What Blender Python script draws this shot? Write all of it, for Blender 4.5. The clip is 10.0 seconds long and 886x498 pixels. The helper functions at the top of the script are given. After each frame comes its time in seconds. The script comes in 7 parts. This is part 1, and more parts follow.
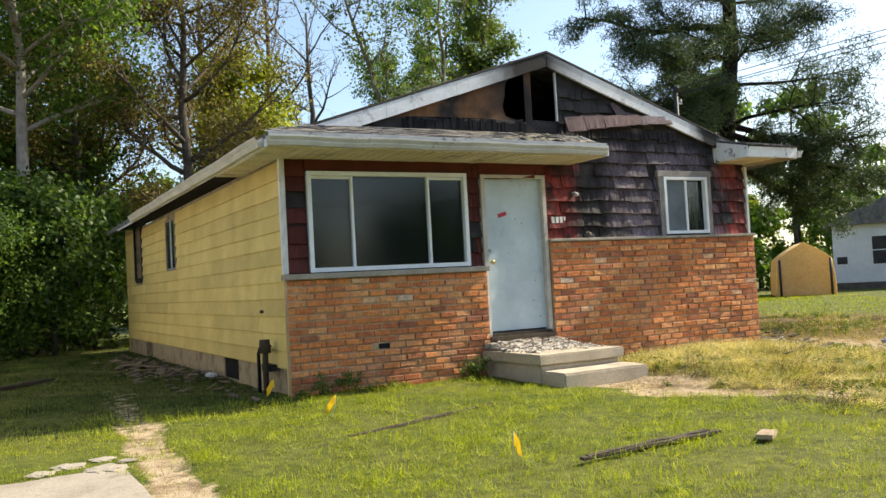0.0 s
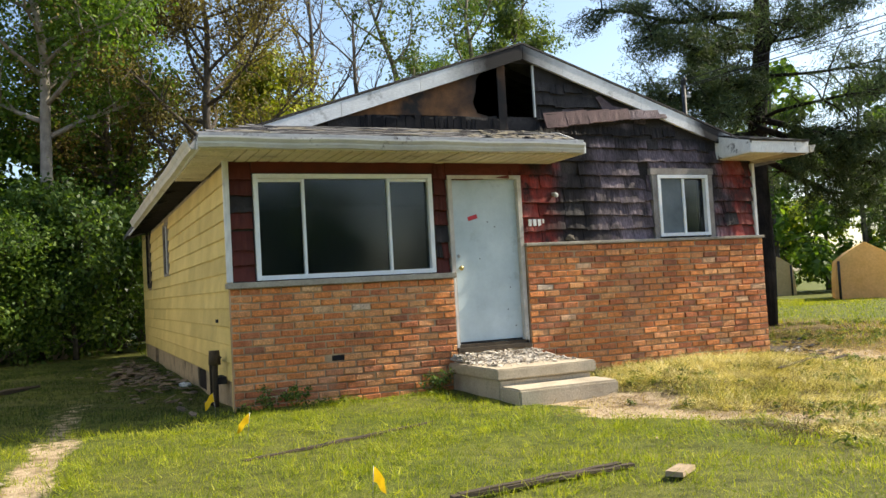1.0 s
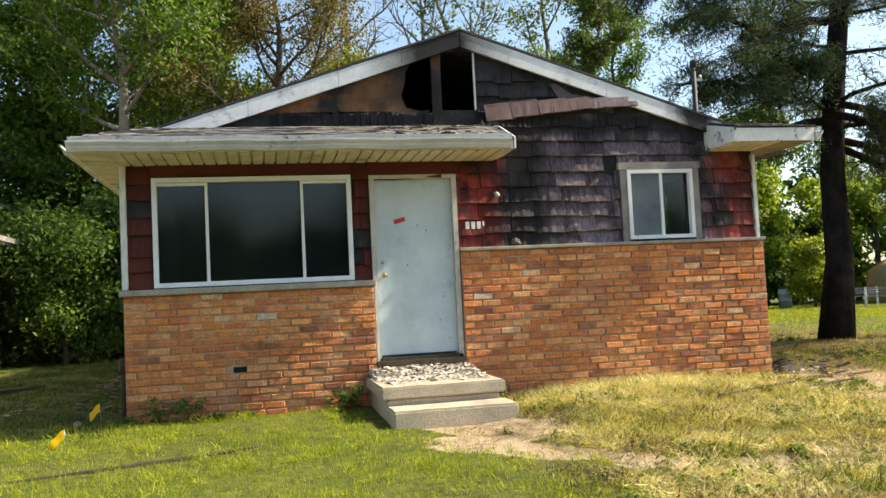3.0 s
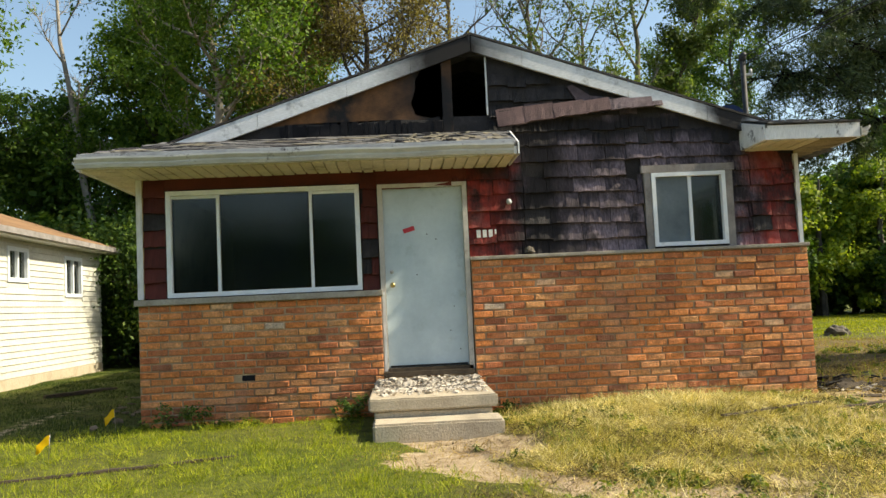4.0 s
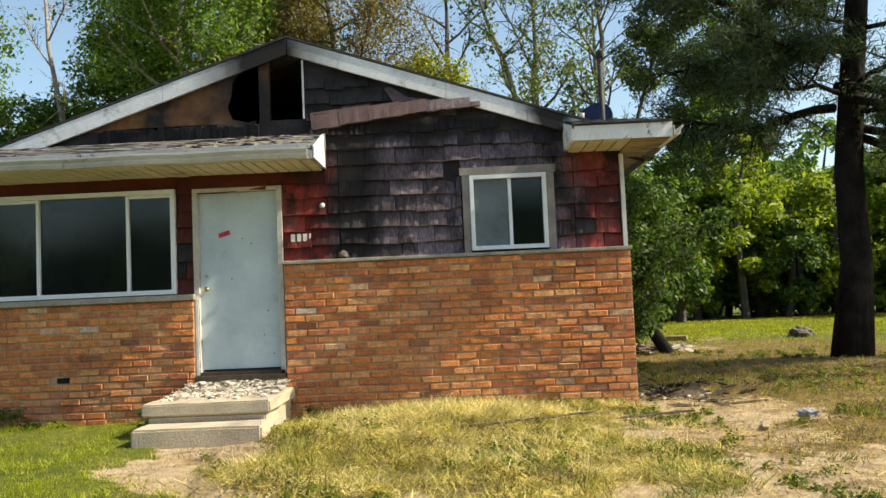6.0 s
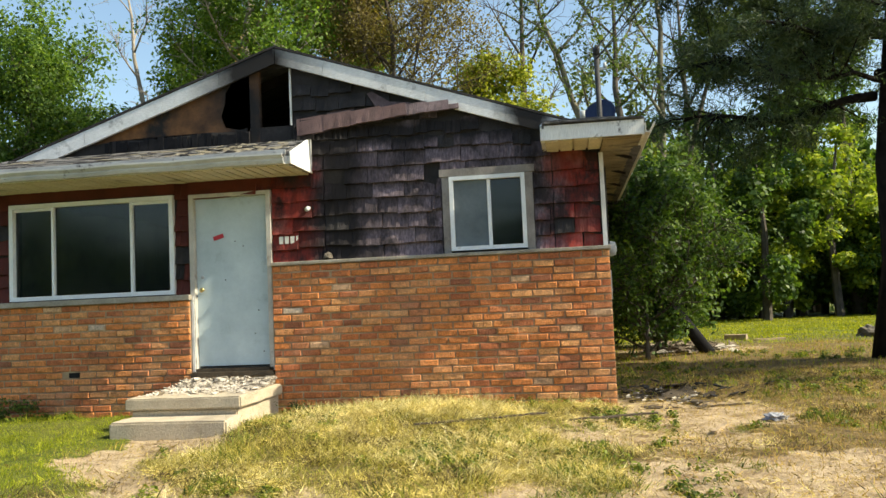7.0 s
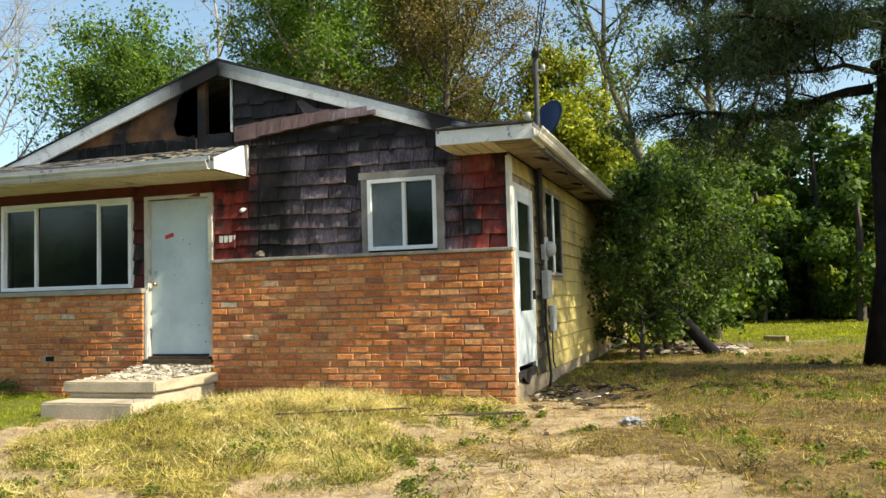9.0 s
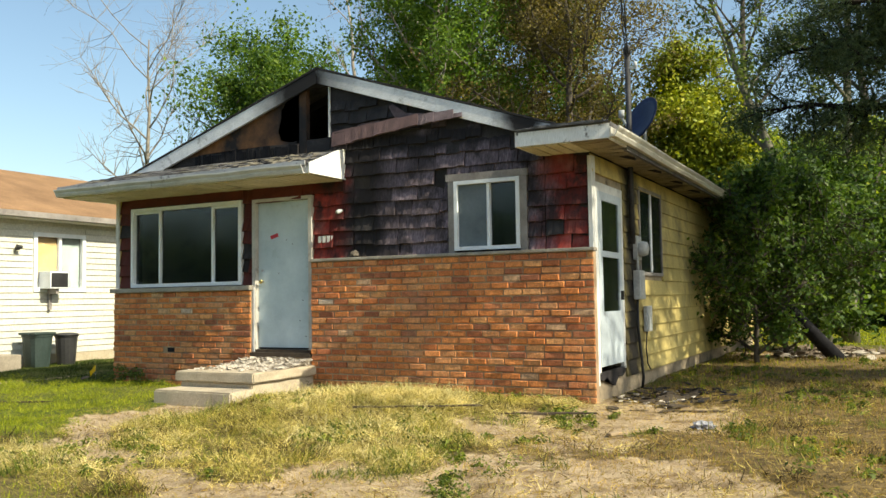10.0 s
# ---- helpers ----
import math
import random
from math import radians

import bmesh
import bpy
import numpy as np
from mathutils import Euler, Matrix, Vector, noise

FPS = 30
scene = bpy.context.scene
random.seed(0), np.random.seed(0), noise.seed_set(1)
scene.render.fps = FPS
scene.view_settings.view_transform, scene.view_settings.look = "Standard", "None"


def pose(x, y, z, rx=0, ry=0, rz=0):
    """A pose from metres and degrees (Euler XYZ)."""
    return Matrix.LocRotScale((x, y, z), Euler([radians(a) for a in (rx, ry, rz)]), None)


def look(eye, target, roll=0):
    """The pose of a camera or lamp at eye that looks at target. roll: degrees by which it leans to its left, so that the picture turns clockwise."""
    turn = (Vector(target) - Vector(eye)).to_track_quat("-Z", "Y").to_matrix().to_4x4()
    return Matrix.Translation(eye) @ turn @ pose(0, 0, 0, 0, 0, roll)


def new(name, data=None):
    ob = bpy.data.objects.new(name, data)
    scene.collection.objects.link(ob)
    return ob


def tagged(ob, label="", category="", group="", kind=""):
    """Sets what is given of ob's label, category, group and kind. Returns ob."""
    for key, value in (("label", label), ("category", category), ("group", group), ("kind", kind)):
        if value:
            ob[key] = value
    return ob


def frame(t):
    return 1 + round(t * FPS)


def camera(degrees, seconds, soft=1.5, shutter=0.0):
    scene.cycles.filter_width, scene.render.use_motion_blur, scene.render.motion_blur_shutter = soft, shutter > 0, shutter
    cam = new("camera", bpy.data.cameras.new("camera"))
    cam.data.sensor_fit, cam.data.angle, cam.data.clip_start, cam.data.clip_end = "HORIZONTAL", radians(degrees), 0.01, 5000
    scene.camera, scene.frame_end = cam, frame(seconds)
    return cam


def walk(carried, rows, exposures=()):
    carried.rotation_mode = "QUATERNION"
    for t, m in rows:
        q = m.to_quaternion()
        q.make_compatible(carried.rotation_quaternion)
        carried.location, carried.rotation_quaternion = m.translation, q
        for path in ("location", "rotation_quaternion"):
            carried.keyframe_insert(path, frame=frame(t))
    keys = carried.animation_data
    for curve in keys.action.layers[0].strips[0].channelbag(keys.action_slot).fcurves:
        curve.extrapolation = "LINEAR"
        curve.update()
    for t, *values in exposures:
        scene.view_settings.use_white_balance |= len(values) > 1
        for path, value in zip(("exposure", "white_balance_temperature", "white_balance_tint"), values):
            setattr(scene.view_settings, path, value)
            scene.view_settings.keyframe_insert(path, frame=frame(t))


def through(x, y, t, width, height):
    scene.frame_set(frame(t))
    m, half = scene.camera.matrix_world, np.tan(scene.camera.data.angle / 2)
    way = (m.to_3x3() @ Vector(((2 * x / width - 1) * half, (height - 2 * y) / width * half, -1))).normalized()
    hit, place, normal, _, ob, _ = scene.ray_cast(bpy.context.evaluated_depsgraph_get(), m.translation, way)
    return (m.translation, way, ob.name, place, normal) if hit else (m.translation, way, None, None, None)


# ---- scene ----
cam = camera(54.8, 10.0)
PATH = [
    (0, (-3.027, -9.333, 1.131), (-2.075, -7.576, 1.211), -3.1),
    (0.5, (-2.305, -9.358, 1.138), (-1.436, -7.559, 1.225), -3.2),
    (1, (-1.564, -9.346, 1.143), (-0.763, -7.516, 1.234), -3.2),
    (1.5, (-0.824, -9.335, 1.143), (-0.067, -7.486, 1.236), -3.2),
    (2, (-0.085, -9.364, 1.136), (0.604, -7.489, 1.236), -3.0),
    (2.5, (0.66, -9.431, 1.121), (1.253, -7.523, 1.227), -3.1),
    (3, (1.412, -9.476, 1.114), (1.833, -7.524, 1.222), -2.8),
    (3.2, (1.71, -9.478, 1.114), (2.051, -7.511, 1.227), -2.8),
    (4.3, (3.28, -9.493, 1.126), (3.343, -7.498, 1.258), -2.6),
    (4.5, (3.564, -9.481, 1.125), (3.613, -7.486, 1.251), -2.6),
    (5, (4.274, -9.439, 1.115), (4.293, -7.442, 1.239), -2.6),
    (5.5, (4.966, -9.417, 1.113), (4.966, -7.421, 1.238), -2.5),
    (6, (5.632, -9.449, 1.109), (5.592, -7.453, 1.234), -2.5),
    (6.2, (5.911, -9.457, 1.107), (5.848, -7.462, 1.234), -2.7),
    (7.3, (7.542, -9.47, 1.087), (7.169, -7.509, 1.215), -2.3),
    (7.5, (7.832, -9.462, 1.085), (7.43, -7.507, 1.215), -2.2),
    (8, (8.508, -9.4, 1.086), (8.069, -7.452, 1.207), -1.9),
    (8.5, (9.122, -9.311, 1.089), (8.666, -7.367, 1.207), -1.8),
    (9, (9.676, -9.265, 1.083), (9.066, -7.364, 1.2), -1.5),
    (9.5, (10.098, -9.197, 1.085), (9.311, -7.363, 1.204), -1.2),
    (10, (10.419, -9.15, 1.093), (9.493, -7.381, 1.21), -0.9),
]
EXPOSURES = [(0, 0.92, 6600, 7), (3.2, 1.02, 6850, 5), (4.3, 0.66, 7000, 3), (6.2, 0.80, 6950, 3), (7.3, 0.87, 6900, 1), (8.5, 0.89, 6900, 1), (10, 0.62, 6900, 0)]
walk(cam, [(t, look(eye, target, roll)) for t, eye, target, roll in PATH], EXPOSURES)

# ---- world, sun ----
SUN_AZ, SUN_EL = radians(-5.5), radians(41)
world = bpy.data.worlds.new("world")
scene.world = world
world.use_nodes = True
wn = world.node_tree
bg = wn.nodes["Background"]
sky = wn.nodes.new("ShaderNodeTexSky")
sky.sky_type, sky.sun_disc = "NISHITA", False
sky.sun_elevation, sky.sun_rotation = SUN_EL, radians(90) - SUN_AZ
sky.dust_density = 1.5
wn.links.new(sky.outputs[0], bg.inputs[0])
bg.inputs[1].default_value = 0.132
to_sun = Vector((math.cos(SUN_AZ) * math.cos(SUN_EL), math.sin(SUN_AZ) * math.cos(SUN_EL), math.sin(SUN_EL)))
sun_data = bpy.data.lights.new("sun", "SUN")
sun_data.energy, sun_data.angle, sun_data.color = 5.0, radians(0.6), (1.0, 0.9, 0.74)
sun = new("sun", sun_data)
sun.matrix_world = look(to_sun * 60, (0, 0, 0))


# ---- materials ----
def nodes_of(name, rough=0.8, metal=0.0):
    m = bpy.data.materials.new(name)
    m.use_nodes = True
    nt = m.node_tree
    b = nt.nodes["Principled BSDF"]
    b.inputs["Roughness"].default_value = rough
    b.inputs["Metallic"].default_value = metal
    b.inputs["Specular IOR Level"].default_value = 0.3
    geo = nt.nodes.new("ShaderNodeNewGeometry")
    return m, nt, b, geo


def noise_of(nt, geo, scale, detail=4, stretch=None, rough=0.6):
    n = nt.nodes.new("ShaderNodeTexNoise")
    n.inputs["Scale"].default_value, n.inputs["Detail"].default_value, n.inputs["Roughness"].default_value = scale, detail, rough
    if stretch:
        mp = nt.nodes.new("ShaderNodeMapping")
        mp.inputs["Scale"].default_value = stretch
        nt.links.new(geo.outputs["Position"], mp.inputs[0])
        nt.links.new(mp.outputs[0], n.inputs["Vector"])
    else:
        nt.links.new(geo.outputs["Position"], n.inputs["Vector"])
    return n.outputs["Fac"]


def ramp_of(nt, fac, stops, mode="LINEAR"):
    r = nt.nodes.new("ShaderNodeValToRGB")
    r.color_ramp.interpolation = mode
    el = r.color_ramp.elements
    while len(el) < len(stops):
        el.new(0.5)
    for e, (p, c) in zip(el, stops):
        e.position, e.color = p, (*c, 1)
    nt.links.new(fac, r.inputs[0])
    return r.outputs[0]


def mix_of(nt, a, b, fac, mode="MIX"):
    n = nt.nodes.new("ShaderNodeMix")
    n.data_type, n.blend_type = "RGBA", mode
    for sock, v in ((n.inputs["Factor"], fac), (n.inputs["A"], a), (n.inputs["B"], b)):
        if isinstance(v, bpy.types.NodeSocket):
            nt.links.new(v, sock)
        elif isinstance(v, tuple):
            sock.default_value = (*v, 1)
        else:
            sock.default_value = v
    return n.outputs["Result"]


def bump_of(nt, b, fac, strength, distance=0.01):
    n = nt.nodes.new("ShaderNodeBump")
    n.inputs["Strength"].default_value, n.inputs["Distance"].default_value = strength, distance
    nt.links.new(fac, n.inputs["Height"])
    nt.links.new(n.outputs[0], b.inputs["Normal"])


def surf(name, dark, light, scale=2.0, fine=40.0, rough=0.8, bump=0.4, stain=None, stain_scale=1.3, stain_at=(0.55, 0.75), stretch=None, metal=0.0,
         each=0.0, dist=0.01, grain=0.6):
    """A weathered surface: two colours in soft patches, fine grain, an optional stain colour, optional change from piece to piece."""
    m, nt, b, geo = nodes_of(name, rough, metal)
    c = ramp_of(nt, noise_of(nt, geo, scale, 5), [(0.3, dark), (0.7, light)])
    f = noise_of(nt, geo, fine, 3, stretch)
    c = mix_of(nt, c, ramp_of(nt, f, [(0.25, (0.6, 0.6, 0.6)), (0.7, (1.15, 1.15, 1.15))]), grain, "MULTIPLY")
    if stain:
        s = ramp_of(nt, noise_of(nt, geo, stain_scale, 6, None, 0.7), [(stain_at[0], (0, 0, 0)), (stain_at[1], (1, 1, 1))])
        c = mix_of(nt, c, stain, s)
    if each:
        oi = nt.nodes.new("ShaderNodeObjectInfo")
        v = ramp_of(nt, oi.outputs["Random"], [(0.0, (1 - each,) * 3), (1.0, (1 + each,) * 3)])
        c = mix_of(nt, c, v, 1.0, "MULTIPLY")
    nt.links.new(c, b.inputs["Base Color"])
    if bump:
        bump_of(nt, b, f, bump, dist)
    return m


def brick_material():
    m, nt, b, geo = nodes_of("brick", 0.9)
    oi = nt.nodes.new("ShaderNodeObjectInfo")
    c = ramp_of(nt, oi.outputs["Random"], [(0.0, (0.52, 0.185, 0.07)), (0.14, (0.64, 0.26, 0.092)), (0.3, (0.42, 0.15, 0.068)), (0.42, (0.60, 0.285, 0.125)),
                                           (0.58, (0.57, 0.215, 0.072)), (0.74, (0.30, 0.118, 0.065)), (0.81, (0.66, 0.335, 0.145)), (0.9, (0.47, 0.18, 0.078)),
                                           (0.98, (0.60, 0.39, 0.24)), (0.993, (0.62, 0.51, 0.41))], "CONSTANT")
    c = mix_of(nt, c, ramp_of(nt, noise_of(nt, geo, 14, 5), [(0.28, (0.6, 0.56, 0.53)), (0.7, (1.4, 1.34, 1.28))]), 0.8, "MULTIPLY")
    c = mix_of(nt, c, ramp_of(nt, noise_of(nt, geo, 48, 4), [(0.3, (0.55, 0.52, 0.5)), (0.68, (1.4, 1.36, 1.3))]), 0.7, "MULTIPLY")
    pale = ramp_of(nt, noise_of(nt, geo, 1.6, 5), [(0.52, (0, 0, 0)), (0.74, (0.42, 0.42, 0.42))])
    c = mix_of(nt, c, (0.56, 0.36, 0.23), pale)
    soot = ramp_of(nt, noise_of(nt, geo, 1.1, 6, (1, 1, 1.6)), [(0.56, (0, 0, 0)), (0.78, (0.55, 0.55, 0.55))])
    c = mix_of(nt, c, (0.13, 0.085, 0.06), soot)
    nt.links.new(c, b.inputs["Base Color"])
    bump_of(nt, b, noise_of(nt, geo, 55, 5), 1.0, 0.012)
    return m


def near_of(nt, geo, axis, centre, inner, outer, wobble=0.0, scale=3.0):
    """1 close to a plane x, y or z = centre, falling to 0 at outer, with an uneven edge."""
    sp = nt.nodes.new("ShaderNodeSeparateXYZ")
    nt.links.new(geo.outputs["Position"], sp.inputs[0])
    sock = sp.outputs[axis]
    if wobble:
        a = nt.nodes.new("ShaderNodeMath")
        a.operation = "MULTIPLY_ADD"
        nt.links.new(noise_of(nt, geo, scale, 5, None, 0.65), a.inputs[0])
        a.inputs[1].default_value = wobble
        nt.links.new(sock, a.inputs[2])
        sock, centre = a.outputs[0], centre + wobble * 0.5
    d = nt.nodes.new("ShaderNodeMath")
    d.operation = "SUBTRACT"
    nt.links.new(sock, d.inputs[0])
    d.inputs[1].default_value = centre
    e = nt.nodes.new("ShaderNodeMath")
    e.operation = "ABSOLUTE"
    nt.links.new(d.outputs[0], e.inputs[0])
    r = nt.nodes.new("ShaderNodeMapRange")
    r.inputs["From Min"].default_value, r.inputs["From Max"].default_value = inner, outer
    r.inputs["To Min"].default_value, r.inputs["To Max"].default_value = 1, 0
    nt.links.new(e.outputs[0], r.inputs["Value"])
    return r.outputs[0]


def smoked_shingle_material():
    """Red painted shingles burnt bare and grey over the middle of the front, black where the flames came out."""
    m, nt, b, geo = nodes_of("smoked_shingle", 0.82)
    grain = noise_of(nt, geo, 30, 4, (1.6, 1.6, 0.28))
    red = ramp_of(nt, noise_of(nt, geo, 4, 5), [(0.3, (0.15, 0.018, 0.014)), (0.7, (0.29, 0.038, 0.027))])
    faded = ramp_of(nt, noise_of(nt, geo, 2.6, 5), [(0.5, (0, 0, 0)), (0.68, (0.55, 0.55, 0.55))])
    red = mix_of(nt, red, (0.27, 0.13, 0.12), faded)
    grey = ramp_of(nt, grain, [(0.15, (0.05, 0.038, 0.048)), (0.5, (0.115, 0.089, 0.106)), (0.85, (0.21, 0.168, 0.19))])
    c = mix_of(nt, red, grey, near_of(nt, geo, "X", 5.575, 1.22, 1.52, 0.9, 2.6))
    oi = nt.nodes.new("ShaderNodeObjectInfo")
    c = mix_of(nt, c, ramp_of(nt, oi.outputs["Random"], [(0.0, (0.5, 0.5, 0.5)), (1.0, (1.65, 1.65, 1.65))]), 1.0, "MULTIPLY")
    c = mix_of(nt, c, (0.014, 0.011, 0.012), near_of(nt, geo, "X", 4.45, 0.16, 0.55, 0.9, 2.4))
    c = mix_of(nt, c, (0.013, 0.011, 0.013), near_of(nt, geo, "Z", 3.08, 0.08, 0.2, 0.4, 2.2))
    soot = ramp_of(nt, noise_of(nt, geo, 2.2, 6, (1, 1, 0.7), 0.7), [(0.44, (0, 0, 0)), (0.6, (0.92, 0.92, 0.92))])
    c = mix_of(nt, c, (0.016, 0.013, 0.015), soot)
    c = mix_of(nt, c, ramp_of(nt, grain, [(0.25, (0.5, 0.5, 0.5)), (0.7, (1.25, 1.25, 1.25))]), 0.5, "MULTIPLY")
    nt.links.new(c, b.inputs["Base Color"])
    bump_of(nt, b, grain, 0.8, 0.012)
    return m


def smoked_trim(name, dark, light, marks, wobble=0.45):
    """Paint or bare board with smoke marks round given places along the front."""
    m, nt, b, geo = nodes_of(name, 0.78)
    c = ramp_of(nt, noise_of(nt, geo, 4, 5), [(0.3, dark), (0.7, light)])
    f = noise_of(nt, geo, 40, 4, (0.5, 1, 3))
    c = mix_of(nt, c, ramp_of(nt, f, [(0.25, (0.6, 0.6, 0.6)), (0.7, (1.12, 1.12, 1.12))]), 0.7, "MULTIPLY")
    patch = ramp_of(nt, noise_of(nt, geo, 2.1, 6, None, 0.7), [(0.57, (0, 0, 0)), (0.7, (0.8, 0.8, 0.8))])
    c = mix_of(nt, c, (0.05, 0.047, 0.047), patch)
    for at, inner, outer in marks:
        c = mix_of(nt, c, (0.018, 0.016, 0.017), near_of(nt, geo, "X", at, inner, outer, wobble, 2.6))
    nt.links.new(c, b.inputs["Base Color"])
    bump_of(nt, b, f, 0.4)
    return m


def sooty_siding_material():
    """Yellow siding with black smoke streaks beside the side door."""
    m, nt, b, geo = nodes_of("sooty_yellow_siding", 0.7)
    c = ramp_of(nt, noise_of(nt, geo, 1.6, 5), [(0.3, (0.46, 0.36, 0.13)), (0.7, (0.66, 0.53, 0.21))])
    f = noise_of(nt, geo, 30, 3, (0.4, 0.4, 4))
    c = mix_of(nt, c, ramp_of(nt, f, [(0.25, (0.6, 0.6, 0.6)), (0.7, (1.15, 1.15, 1.15))]), 0.6, "MULTIPLY")
    stain = ramp_of(nt, noise_of(nt, geo, 1.5, 6, (1, 1, 0.6), 0.7), [(0.5, (0, 0, 0)), (0.7, (0.8, 0.8, 0.8))])
    c = mix_of(nt, c, (0.10, 0.08, 0.05), stain)
    c = mix_of(nt, c, (0.02, 0.017, 0.015), near_of(nt, geo, "Y", 1.65, 0.12, 0.55, 0.9, 2.4))
    nt.links.new(c, b.inputs["Base Color"])
    bump_of(nt, b, f, 0.25)
    return m


def leaf_material(name, dark, mid, light, through=0.35, rough=0.58, patch=0.55, low=(0.5, 0.55, 0.55), high=(1.35, 1.25, 1.05)):
    m, nt, b, geo = nodes_of(name, rough)
    c = ramp_of(nt, geo.outputs["Random Per Island"], [(0.0, dark), (0.5, mid), (1.0, light)])
    c = mix_of(nt, c, ramp_of(nt, noise_of(nt, geo, patch, 3), [(0.3, low), (0.7, high)]), 0.85, "MULTIPLY")
    nt.links.new(c, b.inputs["Base Color"])
    b.inputs["Specular IOR Level"].default_value = 0.3
    t = nt.nodes.new("ShaderNodeBsdfTranslucent")
    nt.links.new(mix_of(nt, c, (1.25, 1.3, 0.6), 1.0, "MULTIPLY"), t.inputs[0])
    x = nt.nodes.new("ShaderNodeMixShader")
    x.inputs[0].default_value = through
    nt.links.new(b.outputs[0], x.inputs[1])
    nt.links.new(t.outputs[0], x.inputs[2])
    nt.links.new(x.outputs[0], nt.nodes["Material Output"].inputs[0])
    return m


def glass_material(name="window_glass", tint=(0.4, 0.44, 0.44), soft_reflection=0.07):
    """Old window glass; some blue-grey diffuse is mixed in to imitate soft reflections."""
    m, nt, b, geo = nodes_of(name, 0.05)
    b.inputs["Base Color"].default_value = (*tint, 1)
    b.inputs["Specular IOR Level"].default_value = 0.4
    b.inputs["Transmission Weight"].default_value = 1.0
    b.inputs["IOR"].default_value = 1.45
    r = ramp_of(nt, noise_of(nt, geo, 2.5, 4), [(0.3, (0.06,) * 3), (0.8, (0.16,) * 3)])
    nt.links.new(r, b.inputs["Roughness"])
    d = nt.nodes.new("ShaderNodeBsdfDiffuse")
    # diffuse tint painted in place of sky and trees mirrored in the pane
    nt.links.new(ramp_of(nt, noise_of(nt, geo, 1.4, 4), [(0.3, (0.02, 0.032, 0.036)), (0.75, (0.06, 0.085, 0.09))]), d.inputs[0])
    x = nt.nodes.new("ShaderNodeMixShader")
    x.inputs[0].default_value = soft_reflection
    nt.links.new(b.outputs[0], x.inputs[1])
    nt.links.new(d.outputs[0], x.inputs[2])
    nt.links.new(x.outputs[0], nt.nodes["Material Output"].inputs[0])
    return m


def ground_material():
    m, nt, b, geo = nodes_of("lawn_soil", 0.95)
    at = nt.nodes.new("ShaderNodeAttribute")
    at.attribute_name = "cover"
    sep = nt.nodes.new("ShaderNodeSeparateColor")
    nt.links.new(at.outputs["Color"], sep.inputs[0])
    n1, n2, n3 = noise_of(nt, geo, 0.8, 6), noise_of(nt, geo, 9, 5), noise_of(nt, geo, 70, 3)
    green = ramp_of(nt, n1, [(0.3, (0.075, 0.105, 0.008)), (0.7, (0.145, 0.17, 0.014))])
    green = mix_of(nt, green, ramp_of(nt, n2, [(0.32, (0.35, 0.38, 0.35)), (0.66, (1.25, 1.2, 1.1))]), 0.8, "MULTIPLY")
    straw = ramp_of(nt, n2, [(0.3, (0.055, 0.042, 0.016)), (0.7, (0.26, 0.20, 0.065))])
    dirt = ramp_of(nt, n2, [(0.3, (0.36, 0.262, 0.155)), (0.75, (0.61, 0.475, 0.31))])
    n4 = noise_of(nt, geo, 3.2, 6, None, 0.7)
    dirt = mix_of(nt, dirt, (0.17, 0.105, 0.05), ramp_of(nt, n4, [(0.5, (0, 0, 0)), (0.64, (0.75, 0.75, 0.75))]))
    c = mix_of(nt, green, straw, sep.outputs[0])
    brown = ramp_of(nt, n2, [(0.3, (0.075, 0.05, 0.02)), (0.7, (0.29, 0.195, 0.08))])
    c = mix_of(nt, c, brown, sep.outputs[2])
    edge = nt.nodes.new("ShaderNodeMath")
    edge.operation = "ADD"
    half = ramp_of(nt, n2, [(0.35, (0, 0, 0)), (0.65, (0.45, 0.45, 0.45))])
    nt.links.new(sep.outputs[1], edge.inputs[0])
    nt.links.new(half, edge.inputs[1])
    k = ramp_of(nt, edge.outputs[0], [(0.5, (0, 0, 0)), (0.78, (1, 1, 1))])
    c = mix_of(nt, c, dirt, k)
    c = mix_of(nt, c, ramp_of(nt, n3, [(0.3, (0.55, 0.55, 0.55)), (0.7, (1.2, 1.2, 1.2))]), 0.7, "MULTIPLY")
    nt.links.new(c, b.inputs["Base Color"])
    bump_of(nt, b, n3, 0.8, 0.03)
    return m


BRICK = brick_material()
MORTAR = surf("mortar", (0.36, 0.245, 0.148), (0.55, 0.405, 0.26), 3, 60, 0.95, 0.5, (0.21, 0.135, 0.09), 1.2, (0.45, 0.66))
STONE_CAP = surf("stone_cap", (0.26, 0.23, 0.19), (0.42, 0.38, 0.32), 4, 50, 0.9, 0.7, (0.1, 0.09, 0.08), 2.5)
# the shingle red again, darkened for the porch shade, with soot patches
DARK_RED = surf("shaded_sooty_red_shingle", (0.075, 0.018, 0.014), (0.14, 0.028, 0.02), 3, 60, 0.75, 0.5, (0.025, 0.015, 0.014), 1.6, (0.55, 0.8), (6, 6, 0.6), each=0.25)
GREY_SHAKE = surf("weathered_shingle", (0.075, 0.054, 0.064), (0.18, 0.138, 0.152), 5, 60, 0.85, 0.8, (0.022, 0.018, 0.02), 1.8, (0.5, 0.68), (6, 6, 0.5), each=0.28)
CHAR = surf("charred_wood", (0.012, 0.011, 0.012), (0.04, 0.034, 0.036), 6, 50, 0.7, 0.9, (0.075, 0.06, 0.065), 3.0, (0.6, 0.8), (5, 5, 0.5), each=0.3)
PLYWOOD = smoked_trim("scorched_plywood", (0.10, 0.045, 0.02), (0.36, 0.165, 0.065), ((3.3, 0.1, 0.85), (2.3, 0.02, 0.3), (1.2, 0.1, 0.6)), 0.8)
